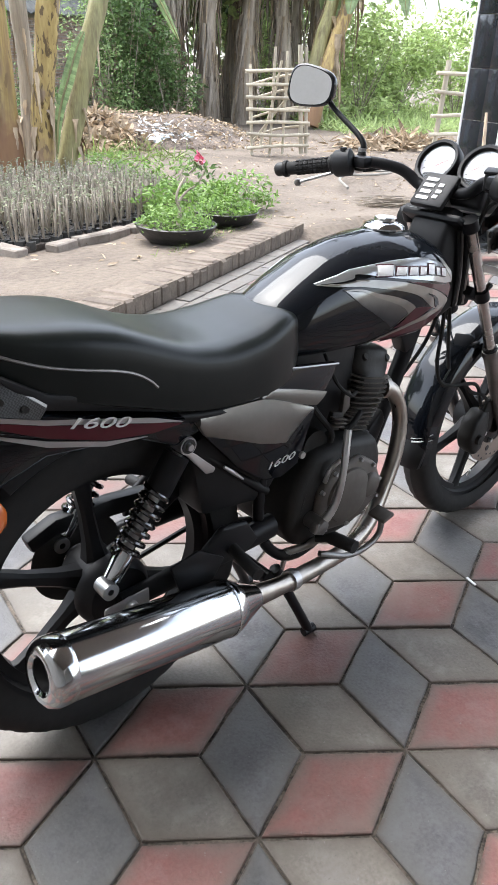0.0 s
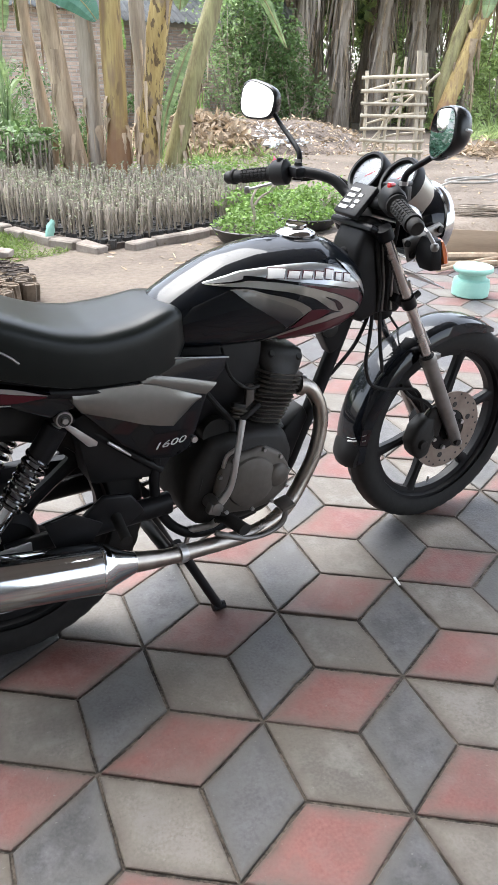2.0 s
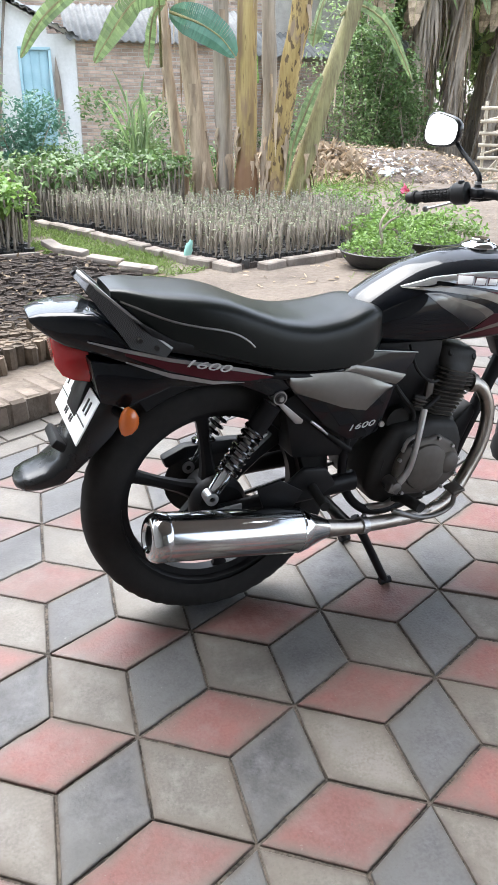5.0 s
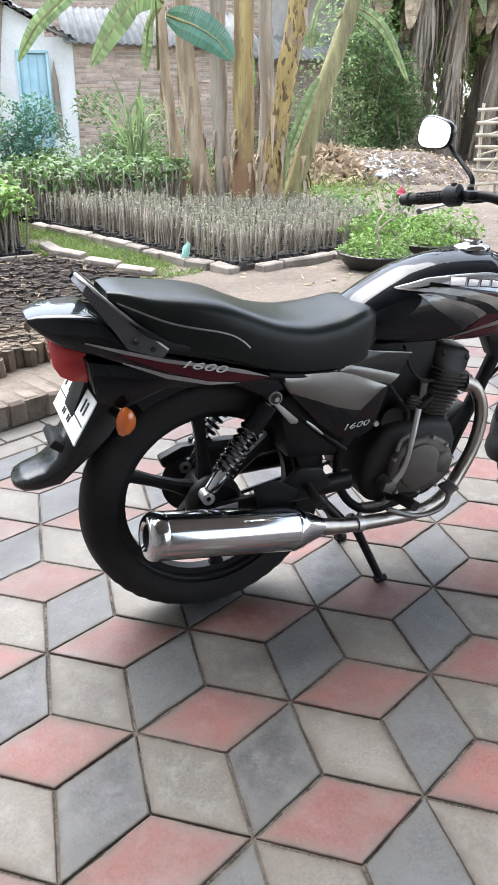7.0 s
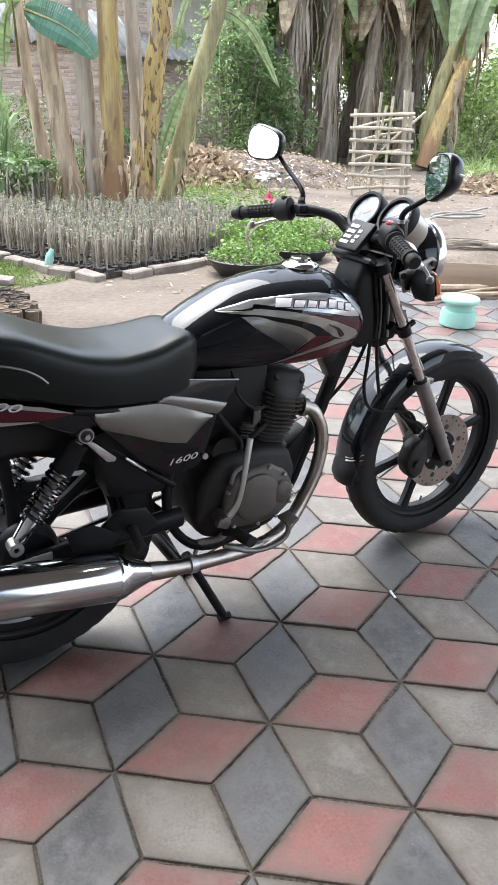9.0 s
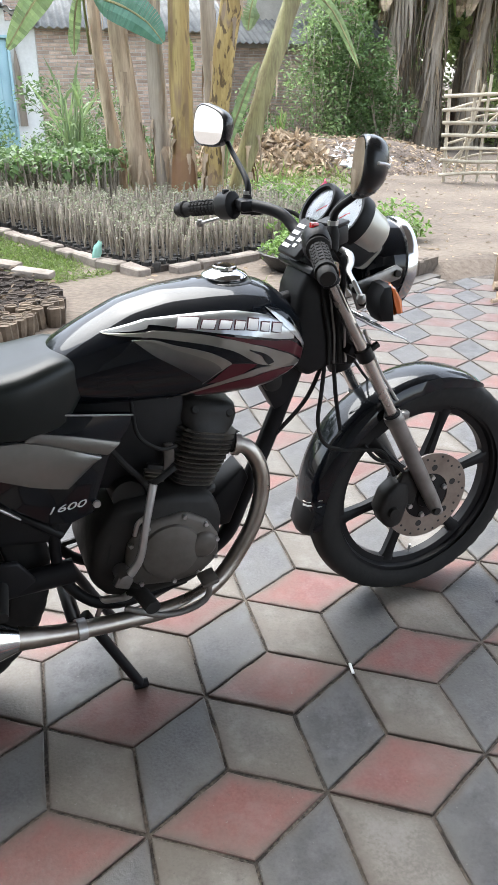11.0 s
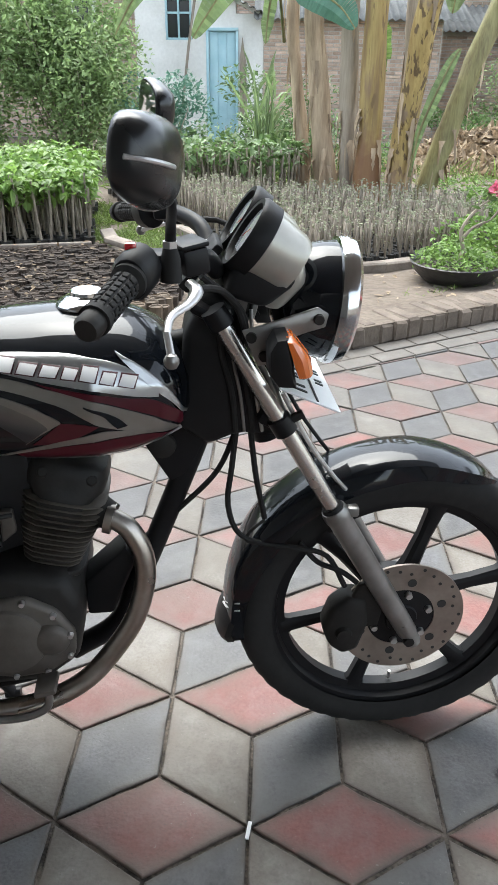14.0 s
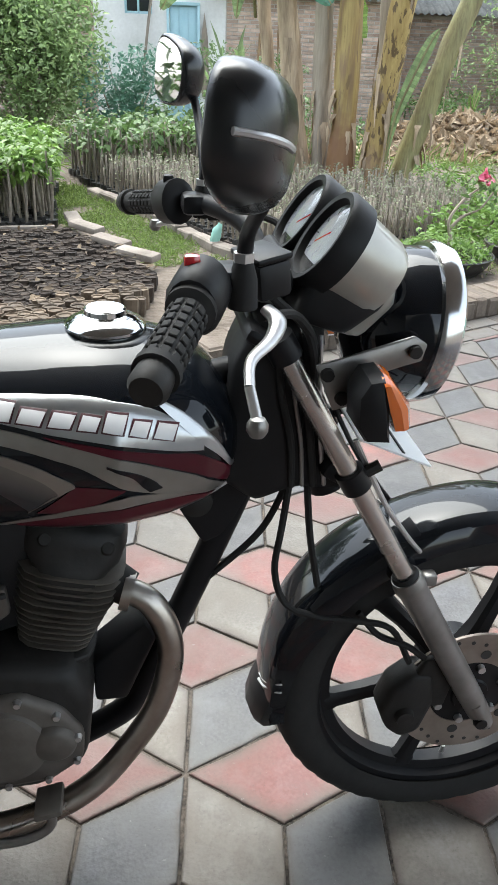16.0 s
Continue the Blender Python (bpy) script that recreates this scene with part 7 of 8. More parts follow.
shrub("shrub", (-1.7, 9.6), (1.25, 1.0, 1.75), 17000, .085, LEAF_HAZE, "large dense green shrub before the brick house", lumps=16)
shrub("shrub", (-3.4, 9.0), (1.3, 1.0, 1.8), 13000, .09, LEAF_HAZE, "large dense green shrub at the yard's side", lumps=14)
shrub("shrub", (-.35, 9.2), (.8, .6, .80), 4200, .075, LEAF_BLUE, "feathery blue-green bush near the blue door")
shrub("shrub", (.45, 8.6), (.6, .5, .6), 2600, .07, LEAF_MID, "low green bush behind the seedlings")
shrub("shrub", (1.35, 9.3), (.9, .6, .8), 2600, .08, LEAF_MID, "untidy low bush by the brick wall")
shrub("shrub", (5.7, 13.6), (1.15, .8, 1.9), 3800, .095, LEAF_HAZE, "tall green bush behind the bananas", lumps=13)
shrub("shrub", (6.9, 13.3), (1.0, .8, 1.3), 4000, .10, LEAF_MID, "dark green bush before the far wall")
shrub("shrub", (4.4, 13.5), (.8, .6, .6), 2000, .09, LEAF_MID, "low bush beside the dirt heap")
shrub("shrub", (6.2, 13.6), (1.0, .7, 2.2), 2600, .13, LEAF_MID, "dark undergrowth beside the banana grove")
shrub("shrub", (2.75, 6.15), (.42, .36, .24), 1400, .055, LEAF_BRIGHT, "small bright green bush at the bed's end")
shrub("shrub", (2.75, 5.45), (.36, .36, .17), 1000, .05, LEAF_BRIGHT, "small bright leafy plant at the bed's end")
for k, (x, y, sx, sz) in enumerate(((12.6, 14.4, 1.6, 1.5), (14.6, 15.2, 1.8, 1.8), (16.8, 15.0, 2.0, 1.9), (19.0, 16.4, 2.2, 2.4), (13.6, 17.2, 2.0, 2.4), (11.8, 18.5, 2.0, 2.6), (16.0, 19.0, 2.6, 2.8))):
    shrub("shrub", (x, y), (sx, 1.2, sz), 3200, .17, LEAF_SUN, "undergrowth beyond the yard, its sunlight put into pale green", group="far undergrowth", lumps=14)
grass([(9.6, 11.2), (14, 9.6), (24, 12), (24, 19), (12, 17.5)], 11000, .5, LEAF_SUN, "grass slope beyond the yard, sunlight put into its pale green", .03)

# tall strap-leaved clump by the wall
t = thing("strap_plant", Matrix.Translation((.76, 7.75, -.03)), "tall clump of strap-leaved cane grass", "plant")
n = 64
foot_x = rng.normal(0, .07, n)
P = np.column_stack([foot_x, rng.normal(0, .06, n), rng.uniform(.15, .95, n)])
d = scatter_dirs(n, 2.4)
ob = new("leaves", leaf_mesh("leaves", P, d, rng.normal(size=(n, 3)), rng.uniform(.45, .85, n), rng.uniform(.024, .038, n), rng.uniform(.1, .8, n), LEAF_PALE, .1))
ob.parent = t
V, F = stem_bundle([(random.uniform(-.09, .09), random.uniform(-.07, .07), 0) for _ in range(9)], [(random.uniform(-.14, .14), random.uniform(-.1, .1), random.uniform(.8, 1.25)) for _ in range(9)], .015, .008, 7, .02)
cane = new("cane", raw_mesh("cane", V, F, LEAF_PALE, True)); cane.parent = t; cane["kind"] = "stuff"
shoot = thing("banana_sucker", Matrix.Translation((4.5, 12.2, .27)), "young banana sucker with a pale rolled leaf", "banana plant")
for k, (dx, dz, w) in enumerate(((.10, .42, .05), (-.06, .36, .045), (.02, .5, .04))):
    banana_leaf("leaf", [(0, 0, 0), (dx * .3, 0, dz * .5), (dx, .02, dz)], w, LEAF_BRIGHT, shoot, 0, 900 + k, 1.2)


# --- pots ---
def pot(at, r, h, label):
    t = thing("plant_pot", Matrix.Translation((at[0], at[1], ground_height(*at[:2]))), label, "plant pot", group="shallow pots by the kerb")
    part("bowl", lathe([(0, .004), (r * .62, .004), (r * .72, .012), (r * .92, h * .55), (r, h * .9), (r * 1.03, h), (r * 1.0, h + .006), (r * .95, h * .96), (r * .9, h * .8)], 36), POLYBAG, t, "black plastic bowl", angle=50)
    part("soil", lathe([(r * .92, h * .82), (r * .5, h * .9), (0, h * .92)], 24), SOIL, t)
    n = 900
    a, q = rng.uniform(0, 6.28, n), np.sqrt(rng.random(n)) * r * .98
    z = h * .9 + np.maximum(0, rng.normal(.08, .06, n)) * (1.15 - q / r)
    P = np.column_stack([q * np.cos(a), q * np.sin(a), z])
    lf = new("leaves", leaf_mesh("leaves", P, scatter_dirs(n, .35), np.tile((0, 0, 1.0), (n, 1)) + rng.normal(0, .4, (n, 3)), rng.uniform(.025, .055, n), rng.uniform(.012, .024, n), .2, LEAF_BRIGHT))
    lf.parent = t
    return t


p1 = pot((2.02, 4.02), .28, .12, "shallow black pot with a pink desert rose")
pot((2.62, 4.32), .25, .10, "shallow black pot of bright green leaves")
fork = part("woody_stem", tube([(.0, -.03, .1), (.015, -.03, .20), (-.01, -.03, .31), (.05, -.03, .42), (.14, -.04, .50)], [.020, .013, .009, .007, .005], 10), BARK_D, p1)
part("side_branch", tube([(.0, -.03, .26), (.06, -.03, .33), (.16, -.02, .38), (.22, -.02, .47)], [.012, .009, .007, .005], 8), BARK_D, p1)
n = 60
P = np.concatenate([rng.normal((.14, -.04, .50), .04, (30, 3)), rng.normal((.22, -.02, .46), .04, (30, 3))])
lf = new("top_leaves", leaf_mesh("top_leaves", P, scatter_dirs(n, .5), rng.normal(size=(n, 3)), rng.uniform(.04, .07, n), .022, .1, LEAF_MID)); lf.parent = p1
n = 18
P = rng.normal((.15, -.06, .545), .013, (n, 3))
fl = new("flower", leaf_mesh("flower", P, scatter_dirs(n, .2), rng.normal(size=(n, 3)), .038, .030, .1, PINK)); fl.parent = p1
red = thing("weed", Matrix.Translation((2.35, 4.75, .06)), "leafy weed with tiny red flowers", "weed")
n = 500
lf = new("leaves", leaf_mesh("leaves", blob_points(n, (0, 0, .12), (.36, .3, .14)), scatter_dirs(n, .3), rng.normal(size=(n, 3)), rng.uniform(.04, .07, n), .025, .2, LEAF_BRIGHT)); lf.parent = red
shrub("shrub", (3.0, 4.95), (.42, .36, .19), 1500, .055, LEAF_BRIGHT, "low bright green plants behind the pots")
grass([(1.6, 3.55), (2.4, 3.95), (3.2, 4.5), (2.9, 5.2), (2.1, 4.4)], 900, .07, GRASS, "thin grass and weeds round the pots")


# --- dirt heap with rubbish ---
def build_heap():
    n = 44
    V, F = [], []
    hz = lambda u, v: max(0, (1 - u * u - v * v)) ** .8
    for j in range(n):
        for i in range(n):
            u, v = -1 + 2 * i / (n - 1), -1 + 2 * j / (n - 1)
            x, y = 5.0 + u * 2.3 + v * .3, 11.2 + v * 1.9 - u * .2
            hgt = .40 * hz(u, v) * (1 + .5 * noise.noise(Vector((x * 1.3, y * 1.3, 0)))) + (.05 * noise.noise(Vector((x * 5, y * 5, 2))) if hz(u, v) > 0 else 0)
            V.append((x, y, ground_height(x, y) + hgt - .02))
    for j in range(n - 1):
        for i in range(n - 1):
            F.append((j * n + i, j * n + i + 1, (j + 1) * n + i + 1, (j + 1) * n + i))
    tagged(new("dirt_heap", raw_mesh("dirt_heap", V, F, HEAP, True)), "low heap of earth, ash and rubbish", "dirt heap", kind="structure")
    Va = np.array(V)

    def litter(name, cnt, pick, size, mtl, label, flat=.25, cat="litter"):
        idx = [i for i in range(len(Va)) if pick(*Va[i])]
        P = Va[rng.choice(idx, cnt)] + rng.normal(0, .06, (cnt, 3)) * (1, 1, .15) + (0, 0, .03)
        d = rng.normal(size=(cnt, 3)); d[:, 2] *= flat
        ob = new(name, leaf_mesh(name, P, d, np.tile((0, 0, 1.0), (cnt, 1)) + rng.normal(0, .5, (cnt, 3)), rng.uniform(.4, 1.3, cnt) * size, rng.uniform(.15, .5, cnt) * size, 0, mtl))
        tagged(ob, label, cat, kind="stuff")
    litter("dry_leaf_litter", 3200, lambda x, y, z: x < 4.5 and y < 11.6, .20, LEAF_DRY, "pile of dry leaves and husks on the heap", .5)
    litter("heap_litter", 4200, lambda x, y, z: True, .09, LEAF_DRY, "dry twigs and leaves strewn over the heap")
    litter("plastic_litter", 90, lambda x, y, z: abs(x - 4.85) < .5 and abs(y - 9.8) < .35, .11, LITTER, "white and pale blue plastic rubbish", .6)
    litter("plastic_scraps", 60, lambda x, y, z: y < 10.6, .07, LITTER, "small scraps of pale plastic", .4)


build_heap()
bag = bmesh.new()
bmesh.ops.create_icosphere(bag, subdivisions=4, radius=.2)
for v in bag.verts:
    v.co = Vector((v.co.x * 1.4, v.co.y, v.co.z * .55)) * (1 + .5 * noise.noise(v.co * 9) + .25 * noise.noise(v.co * 26))
ob = tagged(part("plastic_bag", bag, LITTER), "crumpled pale blue plastic bag on the heap", "bag")
ob.matrix_world = Matrix.Translation((4.80, 9.68, ground_height(4.80, 9.68) + .10))
n = 2200
P = np.column_stack([rng.uniform(.9, 9, n), rng.uniform(3.4, 11, n), np.zeros(n)])
P[:, 2] = [ground_height(x, y) + .008 for x, y, _ in P]
d = rng.normal(size=(n, 3)); d[:, 2] *= .1
ob = new("yard_litter", leaf_mesh("yard_litter", P, d, np.tile((0, 0, 1.0), (n, 1)) + rng.normal(0, .3, (n, 3)), rng.uniform(.02, .09, n), rng.uniform(.008, .03, n), 0, LEAF_DRY))
tagged(ob, "dry leaves and twigs scattered over the yard", "leaf litter", kind="stuff")


# --- bamboo hurdles ---
def hurdle(name, m, w, h, rungs, posts, label):
    t = thing(name, m, label, "gate", group="bamboo hurdles")
    for x, lean, r, hh in posts:
        part("post", tube([(x, 0, 0), (x + lean * .5, random.uniform(-.01, .01), hh * .5), (x + lean, 0, hh)], r, 9), BAMBOO, t)
    for k in range(rungs):
        z = .12 + (h - .2) * k / (rungs - 1)
        part("rung", tube([(-.06, -.035, z + random.uniform(-.03, .03)), (w * .5, -.045, z + random.uniform(-.03, .02)), (w + .06, -.035, z + random.uniform(-.05, .03))], .024, 8), BAMBOO, t)
    return t


g1 = hurdle("bamboo_hurdle", pose(5.60, 8.46, -.02, 0, -3, -24) @ Matrix.Scale(.90, 4), .86, 1.24, 7, ((.02, .0, .026, 1.26), (.30, .10, .022, 1.48), (.50, .08, .022, 1.42), (.80, -.03, .036, 1.5), (.88, -.02, .028, 1.47)), "weathered bamboo hurdle standing in the yard")
part("brace", tube([(.05, .04, .2), (.55, .05, .75), (1.1, .04, 1.2)], .02, 8), BAMBOO, g1)
part("brace", tube([(.15, .04, .1), (.35, .05, .7), (.5, .04, 1.3)], .02, 8), BAMBOO, g1)
for k, z in enumerate((.35, .62, .88, 1.08)):
    part("back_rung", tube([(0, .07, z - .1), (.5, .25, z), (.95, .06, z + .04)], .018, 8), BAMBOO, g1)
hurdle("bamboo_hurdle", pose(7.55, 6.98, .0, 0, 0, -20), 1.05, 1.18, 5, ((.05, .06, .035, 1.25), (.98, .0, .04, 1.65)), "bamboo hurdle beside the black pillar")


# --- small things by the pillar ---
def build_clutter():
    t = thing("plastic_stool", pose(2.79, 2.47, .0), "small mint-green plastic stool on the paving", "stool")
    part("stool_body", lathe([(0, .002), (.100, .002), (.108, .008), (.110, .06), (.104, .098), (.082, .105), (.078, .12), (.082, .136), (.104, .144)], 36), MINT, t, angle=50)
    part("stool_top", lathe([(.104, .142), (.115, .150), (.117, .166), (.110, .176), (.06, .180), (0, .180)], 36), MINT, t, "pale mint seat disc", angle=50)
    t = tagged(part("wooden_board", box((.62, .03, .20), (0, 0, .10), .004), WOOD), "raw wooden board leaning on its edge", "board")
    t.matrix_world = pose(3.42, 3.18, .0, -12, 0, -28)
    t = thing("wooden_crate", pose(4.02, 3.1, .0, 0, 0, -20), "old wooden box with pale stickers", "box")
    part("crate_side", box((.42, .02, .26), (0, -.12, .14), .003), BARK_B, t)
    part("crate_side", box((.42, .02, .26), (0, .12, .14), .003), BARK_B, t)
    part("crate_end", box((.02, .22, .26), (-.20, 0, .14), .003), BARK_B, t)
    part("crate_end", box((.02, .22, .26), (.20, 0, .14), .003), BARK_B, t)
    part("sticker", box((.05, .002, .06), (-.12, -.132, .19)), TRIM, t)
    part("sticker", box((.06, .002, .08), (.08, -.132, .17)), TRIM, t)
    t = thing("low_bench", pose(3.74, 2.66, .0, 0, 0, -16), "low wooden bench with a red cushion", "bench")
    part("bench_board", box((.44, .22, .03), (0, 0, .12), .005), WOOD, t)
    cu = box((.42, .22, .06), (0, 0, .17), .02, seg=3)
    for v in cu.verts:
        v.co.z += .012 * noise.noise(v.co * 14)
    part("cushion", cu, REDCLOTH, t, "worn red cushion", angle=60)
    for x in (-.19, .19):
        part("bench_leg", box((.035, .18, .105), (x, 0, .0525), .004), WOOD, t)
    for k, (p, r, lab) in enumerate((([(3.0, 3.05, .03), (3.5, 2.95, .03), (4.1, 2.85, .03)], .022, "thin dry branch lying on the paving"), ([(3.1, 3.25, .03), (3.7, 3.1, .035), (4.4, 3.15, .03)], .028, "dry pole lying by the kerb"), ([(2.9, 2.95, .02), (3.3, 3.0, .05), (3.9, 3.12, .03)], .014, "crooked dry twig on the paving"),
                                     ([(4.3, 3.25, .03), (4.45, 3.45, .4), (4.66, 3.68, .86)], .02, "dry stick leaning against the pillar"))):
        tagged(part("dry_branch", tube(p, [r, r * .9, r * .6], 8), BARK_B), lab, "branch")
    pts = [(6.4, 6.5, .07), (5.9, 6.25, .07), (5.45, 6.2, .07), (5.2, 6.0, .07), (5.5, 5.85, .07), (5.9, 5.95, .07), (5.6, 6.1, .075), (5.0, 5.8, .07), (4.6, 5.2, .07)]
    tagged(part("garden_hose", tube(pts, .014, 8), HOSE), "grey garden hose lying in loops on the soil", "hose")
    t = thing("broom", pose(4.62, 4.30, .07, 0, 0, 152), "worn palm-rib broom lying on the soil", "broom")
    n = 130
    P = rng.normal(0, .02, (n, 3))
    d = np.column_stack([np.ones(n), rng.normal(0, .16, n), rng.normal(0, .05, n)])
    lf = new("ribs", leaf_mesh("ribs", P, d, rng.normal(size=(n, 3)), rng.uniform(.4, .62, n), .008, .05, BARK_D)); lf.parent = t
    part("binding", tube([(-.1, 0, 0), (.1, 0, 0)], .03, 10, curve=False), BARK_D, t)

    part("broom_stick", tube([(-.1, 0, .0), (-.5, .02, .01), (-.95, .0, .02)], .012, 8), BAMBOO, t)
    rag = bmesh.new()
    bmesh.ops.create_icosphere(rag, subdivisions=3, radius=.14)
    for v in rag.verts:
        v.co = Vector((v.co.x * 1.3, v.co.y, v.co.z * .55)) * (1 + .5 * noise.noise(v.co * 14))
    ob = tagged(part("plastic_bag", rag, MINT), "crumpled pale turquoise plastic bag on the soil", "bag")
    ob.matrix_world = Matrix.Translation((8.95, 7.75, ground_height(8.95, 7.75) + .05))
    # a low pile of dry husks before the far grass
    cnt = 700
    P = np.column_stack([rng.normal(8.6, .55, cnt), rng.normal(8.75, .25, cnt), np.zeros(cnt)])
    P[:, 2] = [ground_height(x, y) + abs(rng.normal(0, .06)) for x, y, _ in P]
    dd = rng.normal(size=(cnt, 3)); dd[:, 2] *= .35
    ob = new("husk_pile", leaf_mesh("husk_pile", P, dd, np.tile((0, 0, 1.0), (cnt, 1)) + rng.normal(0, .5, (cnt, 3)), rng.uniform(.12, .4, cnt), rng.uniform(.03, .08, cnt), 0, LEAF_DRY))
    tagged(ob, "low pile of dry banana husks on the soil", "litter", kind="stuff")


build_clutter()

# ---- houses ----
def corrugated(w, l, pitch=.146, amp=.022, n_per=6):
    """A wavy sheet, w across the waves and l along them."""
    n = int(w / pitch * n_per)
    V, F = [], []
    for k, z in ((0, 0), (1, 0), (0, -.008), (1, -.008)):
        for i in range(n + 1):
            x = w * i / n
            V.append((x, l * k, z + amp * math.cos(2 * math.pi * x / pitch)))
    m = n + 1
    for i in range(n):
        F += [(i, i + 1, m + i + 1, m + i), (2 * m + i, 3 * m + i, 3 * m + i + 1, 2 * m + i + 1), (i, 2 * m + i, 2 * m + i + 1, i + 1)]
    return V, F


def brick_wall(parent, x0, x1, z0, z1, y, holes=(), part_rows=None):
    """Courses of bricks standing proud of a mortar wall; joined, as they stay far off."""
    V, F = [], []
    L, H, D = .215, .062, .012
    row, z = 0, z0
    while z < z1 - .02:
        x = x0 - (L / 2 if row % 2 else 0)
        while x < x1:
            a, b = max(x, x0), min(x + L - .012, x1)
            if b - a > .03 and not any(h0 < (a + b) / 2 < h1 and v0 < z + H / 2 < v1 for h0, h1, v0, v1 in holes):
                i = len(V)
                dy = random.uniform(-.004, .004)
                zz = min(z + H - .012, z1)
                V += [(a, y, z), (b, y, z), (b, y, zz), (a, y, zz), (a + .004, y - D + dy, z + .004), (b - .004, y - D + dy, z + .004), (b - .004, y - D + dy, zz - .004), (a + .004, y - D + dy, zz - .004)]
                F += [(i + 4, i + 5, i + 6, i + 7), (i, i + 1, i + 5, i + 4), (i + 1, i + 2, i + 6, i + 5), (i + 2, i + 3, i + 7, i + 6), (i + 3, i, i + 4, i + 7)]
            x += L
        z += H + .003
        row += 1
    ob = new("bricks", raw_mesh("bricks", V, F, WALLBRICK))
    ob.parent = parent
    ob["kind"] = "stuff"


def build_houses():
    g = -.16
    t = thing("white_house", Matrix(), "small white-plastered house with a pale blue door", "house")
    # facade with openings for the door and window, built of piers round them
    yf, th = 15.0, .18

    def pier(x0, x1, z0, z1):
        part("wall", box((x1 - x0, th, z1 - z0), ((x0 + x1) / 2, yf + th / 2, (z0 + z1) / 2)), PLASTER, t)
    pier(-1.75, -1.19, g, 2.9); pier(-1.19, -.70, g, 1.62); pier(-1.19, -.70, 2.30, 2.9)
    pier(-.70, -.40, g, 2.75); pier(-.40, .12, 1.78, 2.5); pier(.12, .62, g, 2.05)
    part("gable", slab([(-1.75, 2.86), (-.70, 2.62), (.62, 1.98), (.62, 2.05), (-1.75, 3.3)][::-1], yf, yf + .1, 0), PLASTER, t)
    door = part("door", box((.50, .04, 1.92), (-.14, yf + .07, .82), .006), BLUE, t, "faded pale blue plank door, shut")
    part("door_frame", box((.05, .06, 1.95), (-.415, yf - .01, .82), .004), BLUE, t)
    part("door_frame", box((.05, .06, 1.95), (.135, yf - .01, .82), .004), BLUE, t)
    part("door_frame", box((.60, .06, .05), (-.14, yf - .01, 1.80), .004), BLUE, t)
    for k in range(3):
        part("door_plank", box((.155, .012, 1.88), (-.305 + .165 * k, yf + .042, .82), .003), BLUE, door)
    part("dark_board", slab([(.20, .3), (.19, 1.35), (.24, 1.68), (.30, 1.3), (.34, .3)][::-1], yf - .05, yf - .02, .004), BARK_D, t, "dark weathered board leaning by the door")
    win = part("window", box((.47, .03, .66), (-.945, yf + .10, 1.96)), BLACKTILE, t, "small blue-framed window with dark panes")
    for x, z, sx, sz in ((-1.17, 1.96, .04, .68), (-.72, 1.96, .04, .68), (-.945, 1.96, .035, .66), (-.945, 2.28, .47, .04), (-.945, 1.64, .47, .04), (-.945, 2.06, .47, .035)):
        part("window_frame", box((sx, .05, sz), (x, yf + .03, z), .003), BLUE, win)
    part("leaning_pole", tube([(-.95, yf - .35, g), (-.78, yf - .2, 1.3), (-.58, yf - .02, 2.6)], .025, 8), BARK_D, t)
    V, F = corrugated(2.6, 1.6)
    rf = new("roof", raw_mesh("roof", V, F, ROOFING, True)); rf.parent = t
    # the verge slopes down from the gable's top to the eave
    rf.matrix_local = Matrix.Translation((.66, 14.75, 1.98)) @ Matrix.Rotation(radians(24), 4, "Y") @ Matrix.Translation((-2.6, 0, .06))
    low = thing("brick_shed", Matrix(), "low unplastered brick shed with a grey corrugated roof", "shed")
    part("wall", box((3.3, .16, 2.2), (2.27, 15.1, .92)), MORTAR, low)
    brick_wall(low, .64, 3.9, g, 1.94, 15.018)
    V, F = corrugated(3.9, 1.9)
    rf = new("roof", raw_mesh("roof", V, F, ROOFING, True)); rf.parent = low
    rf.matrix_local = pose(.45, 14.72, 1.96, 22, 0, 0)
    high = thing("brick_house", Matrix(), "taller house of bare pinkish brick behind", "house")
    part("wall", box((7.6, .2, 4.6), (-5.5, 16.2, 2.1)), MORTAR, high)
    brick_wall(high, -9.2, -1.72, g, 4.2, 16.098, ((-3.6, -2.7, 1.7, 2.6),))
    part("wall", box((9, .2, 3.2), (4.0, 18.2, 3.1)), MORTAR, high)
    brick_wall(high, -.5, 5.5, 1.9, 4.6, 18.098)
    w2 = part("window", box((.86, .02, .86), (-3.15, 16.09, 2.15)), BLACKTILE, high)
    for x, z, sx, sz in ((-3.58, 2.15, .07, .94), (-2.72, 2.15, .07, .94), (-3.15, 2.60, .9, .07), (-3.15, 1.70, .98, .09), (-3.15, 2.15, .05, .9)):
        part("window_frame", box((sx, .06, sz), (x, 16.06, z), .004), TRIM, w2)
    V, F = corrugated(8.4, 2.4)
    rf = new("roof", raw_mesh("roof", V, F, ROOFING, True)); rf.parent = high
    rf.matrix_local = pose(-9.6, 15.7, 4.25, 24, 0, 0)
    far = thing("brick_wall_house", Matrix(), "long low brick outhouse with a tin roof, half hidden by bushes", "shed")
    part("wall", box((5.4, .16, 2.1), (5.9, 17.0, .8)), MORTAR, far)
    brick_wall(far, 3.2, 8.6, g, 1.8, 16.918)
    V, F = corrugated(6.0, 1.8)
    rf = new("roof", raw_mesh("roof", V, F, ROOFING, True)); rf.parent = far
    rf.matrix_local = pose(2.9, 16.6, 1.86, 20, 0, 0)


build_houses()


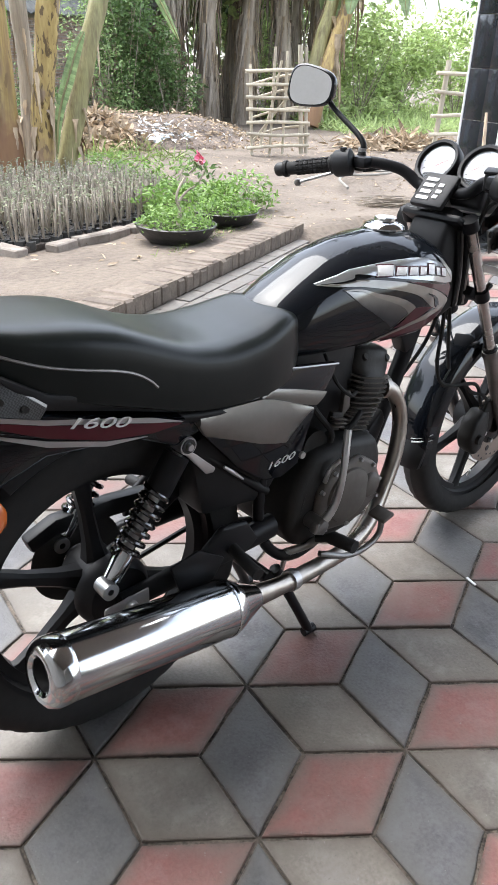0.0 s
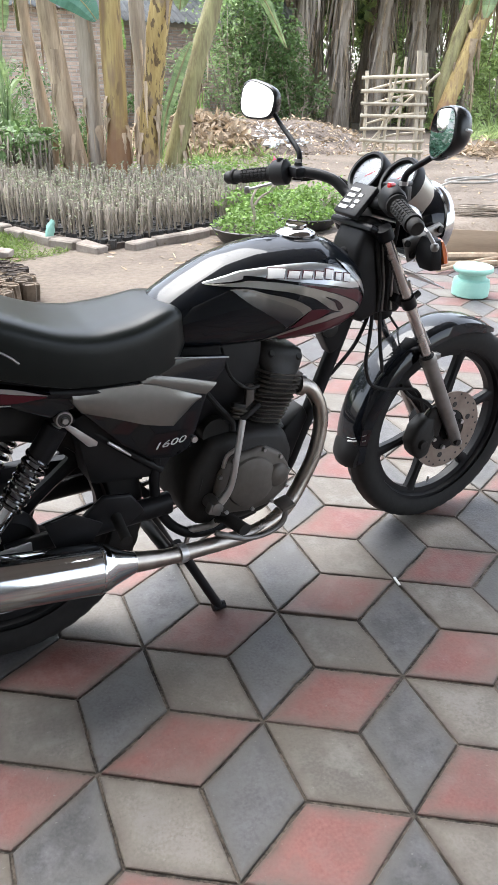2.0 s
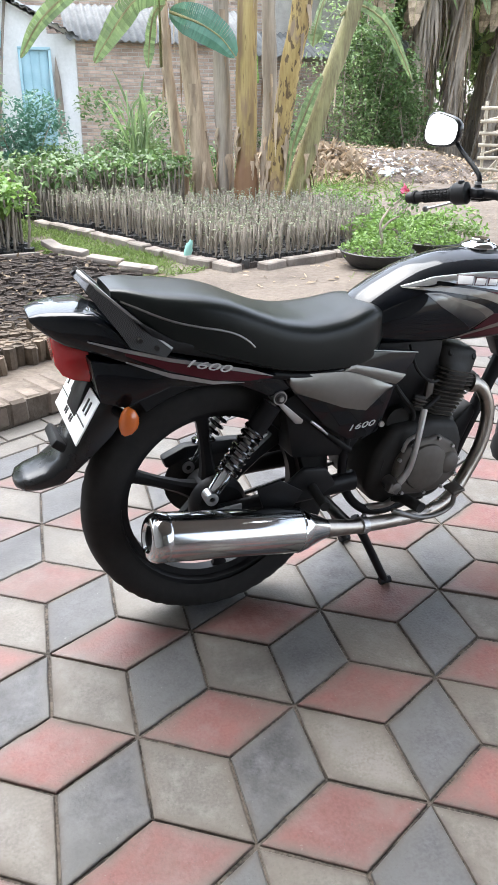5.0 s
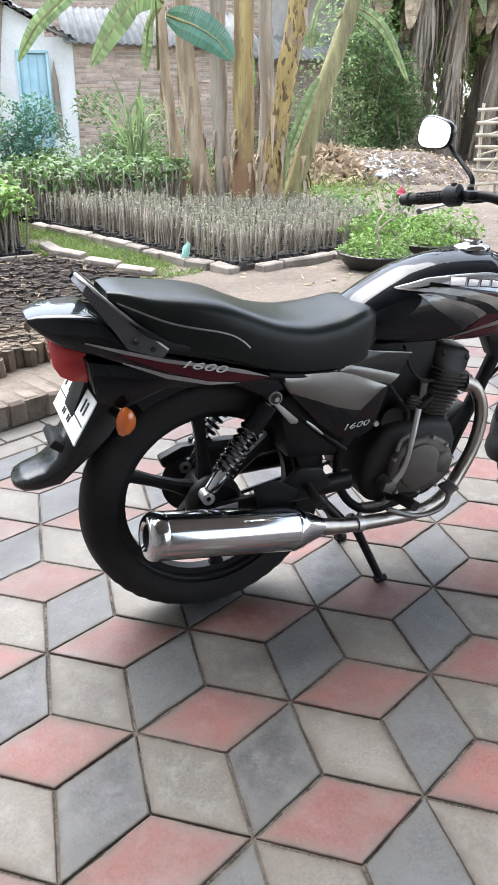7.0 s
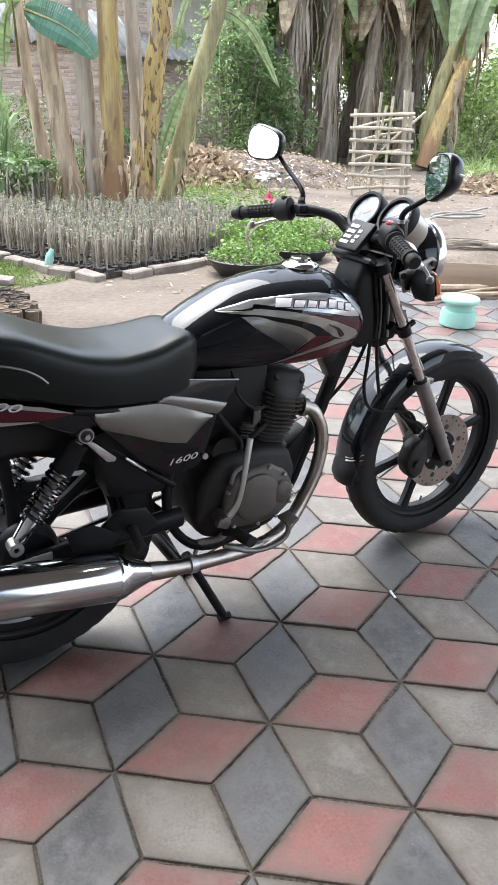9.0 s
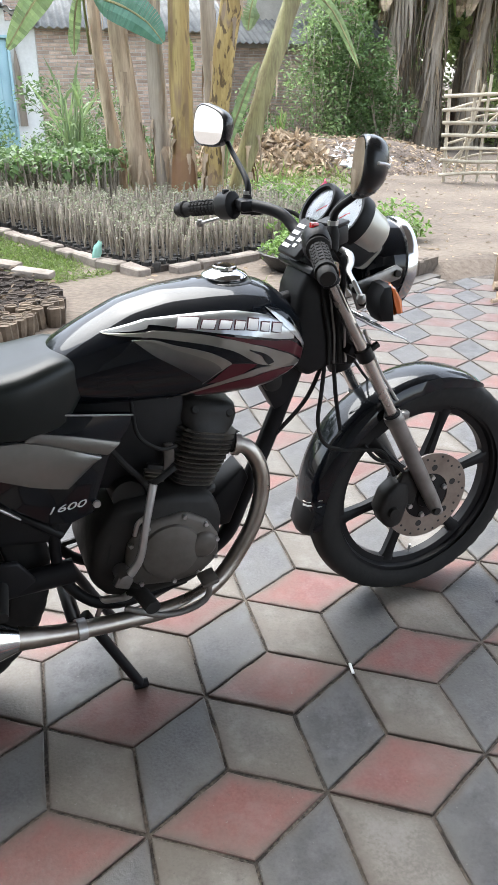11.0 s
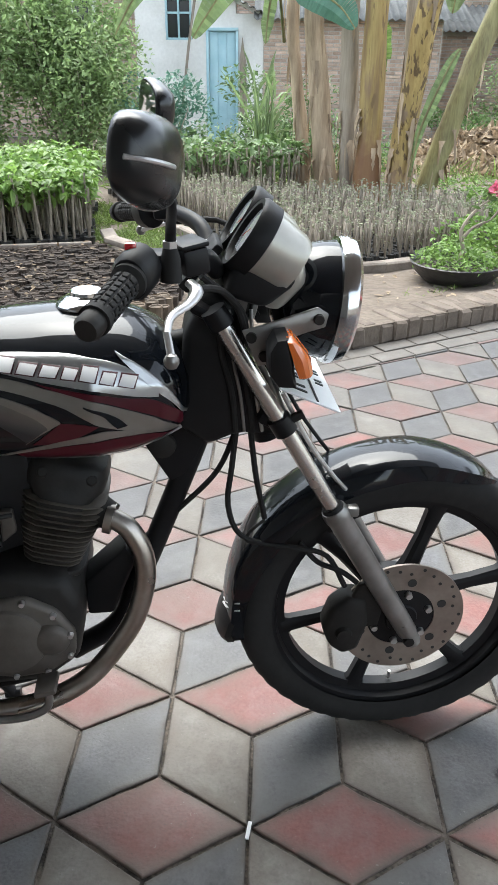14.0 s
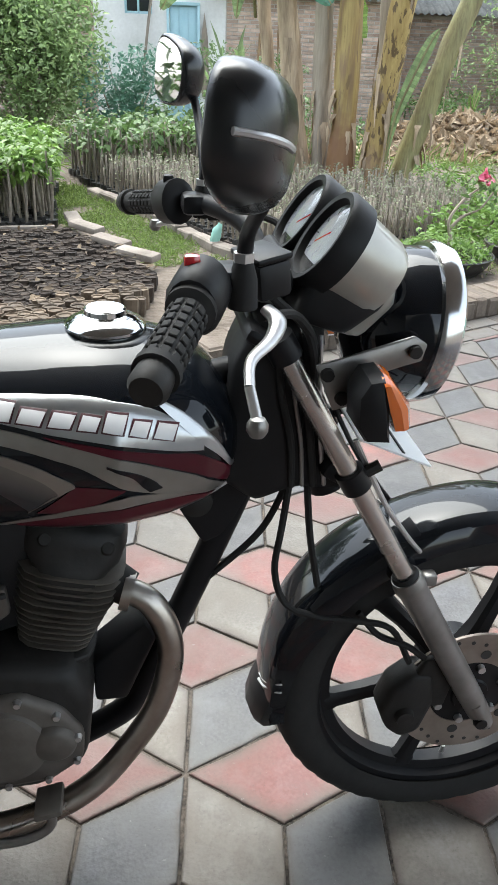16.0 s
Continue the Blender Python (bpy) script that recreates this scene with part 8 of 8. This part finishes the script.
# ---- far woods, with sky between the crowns ----
def tree(at, h, r, mtl, label):
    z = -.2
    t = thing("tree", Matrix.Translation((at[0], at[1], z)), label, "tree", group="far trees")
    part("trunk", tube([(0, 0, 0), (random.uniform(-.3, .3), 0, h * .4), (random.uniform(-.5, .5), random.uniform(-.3, .3), h * .85)], [.24, .18, .07], 9), BARK_D, t)
    for q in range(5):
        a = random.uniform(0, 6.28)
        z0 = h * random.uniform(.4, .7)
        part("limb", tube([(0, 0, z0), (math.cos(a) * r * .4, math.sin(a) * r * .4, z0 + h * .12), (math.cos(a) * r * .8, math.sin(a) * r * .8, z0 + h * .2)], [.09, .06, .02], 7), BARK_D, t)
    n = 2600
    P = blob_points(n, (0, 0, h * .68), (r, r, h * .42), 18, .35)
    P[:, 2] = np.maximum(P[:, 2], .1)
    ob = new("crown", leaf_mesh("crown", P, scatter_dirs(n, .1), np.tile((0, 0, 1.0), (n, 1)) + rng.normal(0, .5, (n, 3)), rng.uniform(.25, .55, n), rng.uniform(.12, .24, n), .3, mtl))
    ob.parent = t


for k in range(26):
    a = radians(-78 + 7.0 * k + random.uniform(-2, 2)) 
    d = random.uniform(24, 34)
    x, y = 2 + d * math.sin(a), 2 + d * math.cos(a)
    if y > 17 and not 40 < math.degrees(math.atan2(x, y)) < 50:
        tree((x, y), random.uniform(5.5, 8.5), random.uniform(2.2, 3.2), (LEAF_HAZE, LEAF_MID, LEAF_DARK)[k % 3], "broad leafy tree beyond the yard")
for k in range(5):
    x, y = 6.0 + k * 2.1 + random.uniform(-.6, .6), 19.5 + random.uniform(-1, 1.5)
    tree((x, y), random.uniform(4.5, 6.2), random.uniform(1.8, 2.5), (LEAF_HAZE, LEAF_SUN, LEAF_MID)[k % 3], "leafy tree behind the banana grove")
# two trees added only to darken what the far mirror reflects
for x, y, h, r in ((-11.5, 11.5, 8.5, 2.8), (-9.0, 15.0, 8.0, 2.6)):
    tree((x, y), h, r, LEAF_DARK, "dark broad tree added for the far mirror's reflection")

# ---- pieces of the paving ----
build_tiles()
build_kerb()
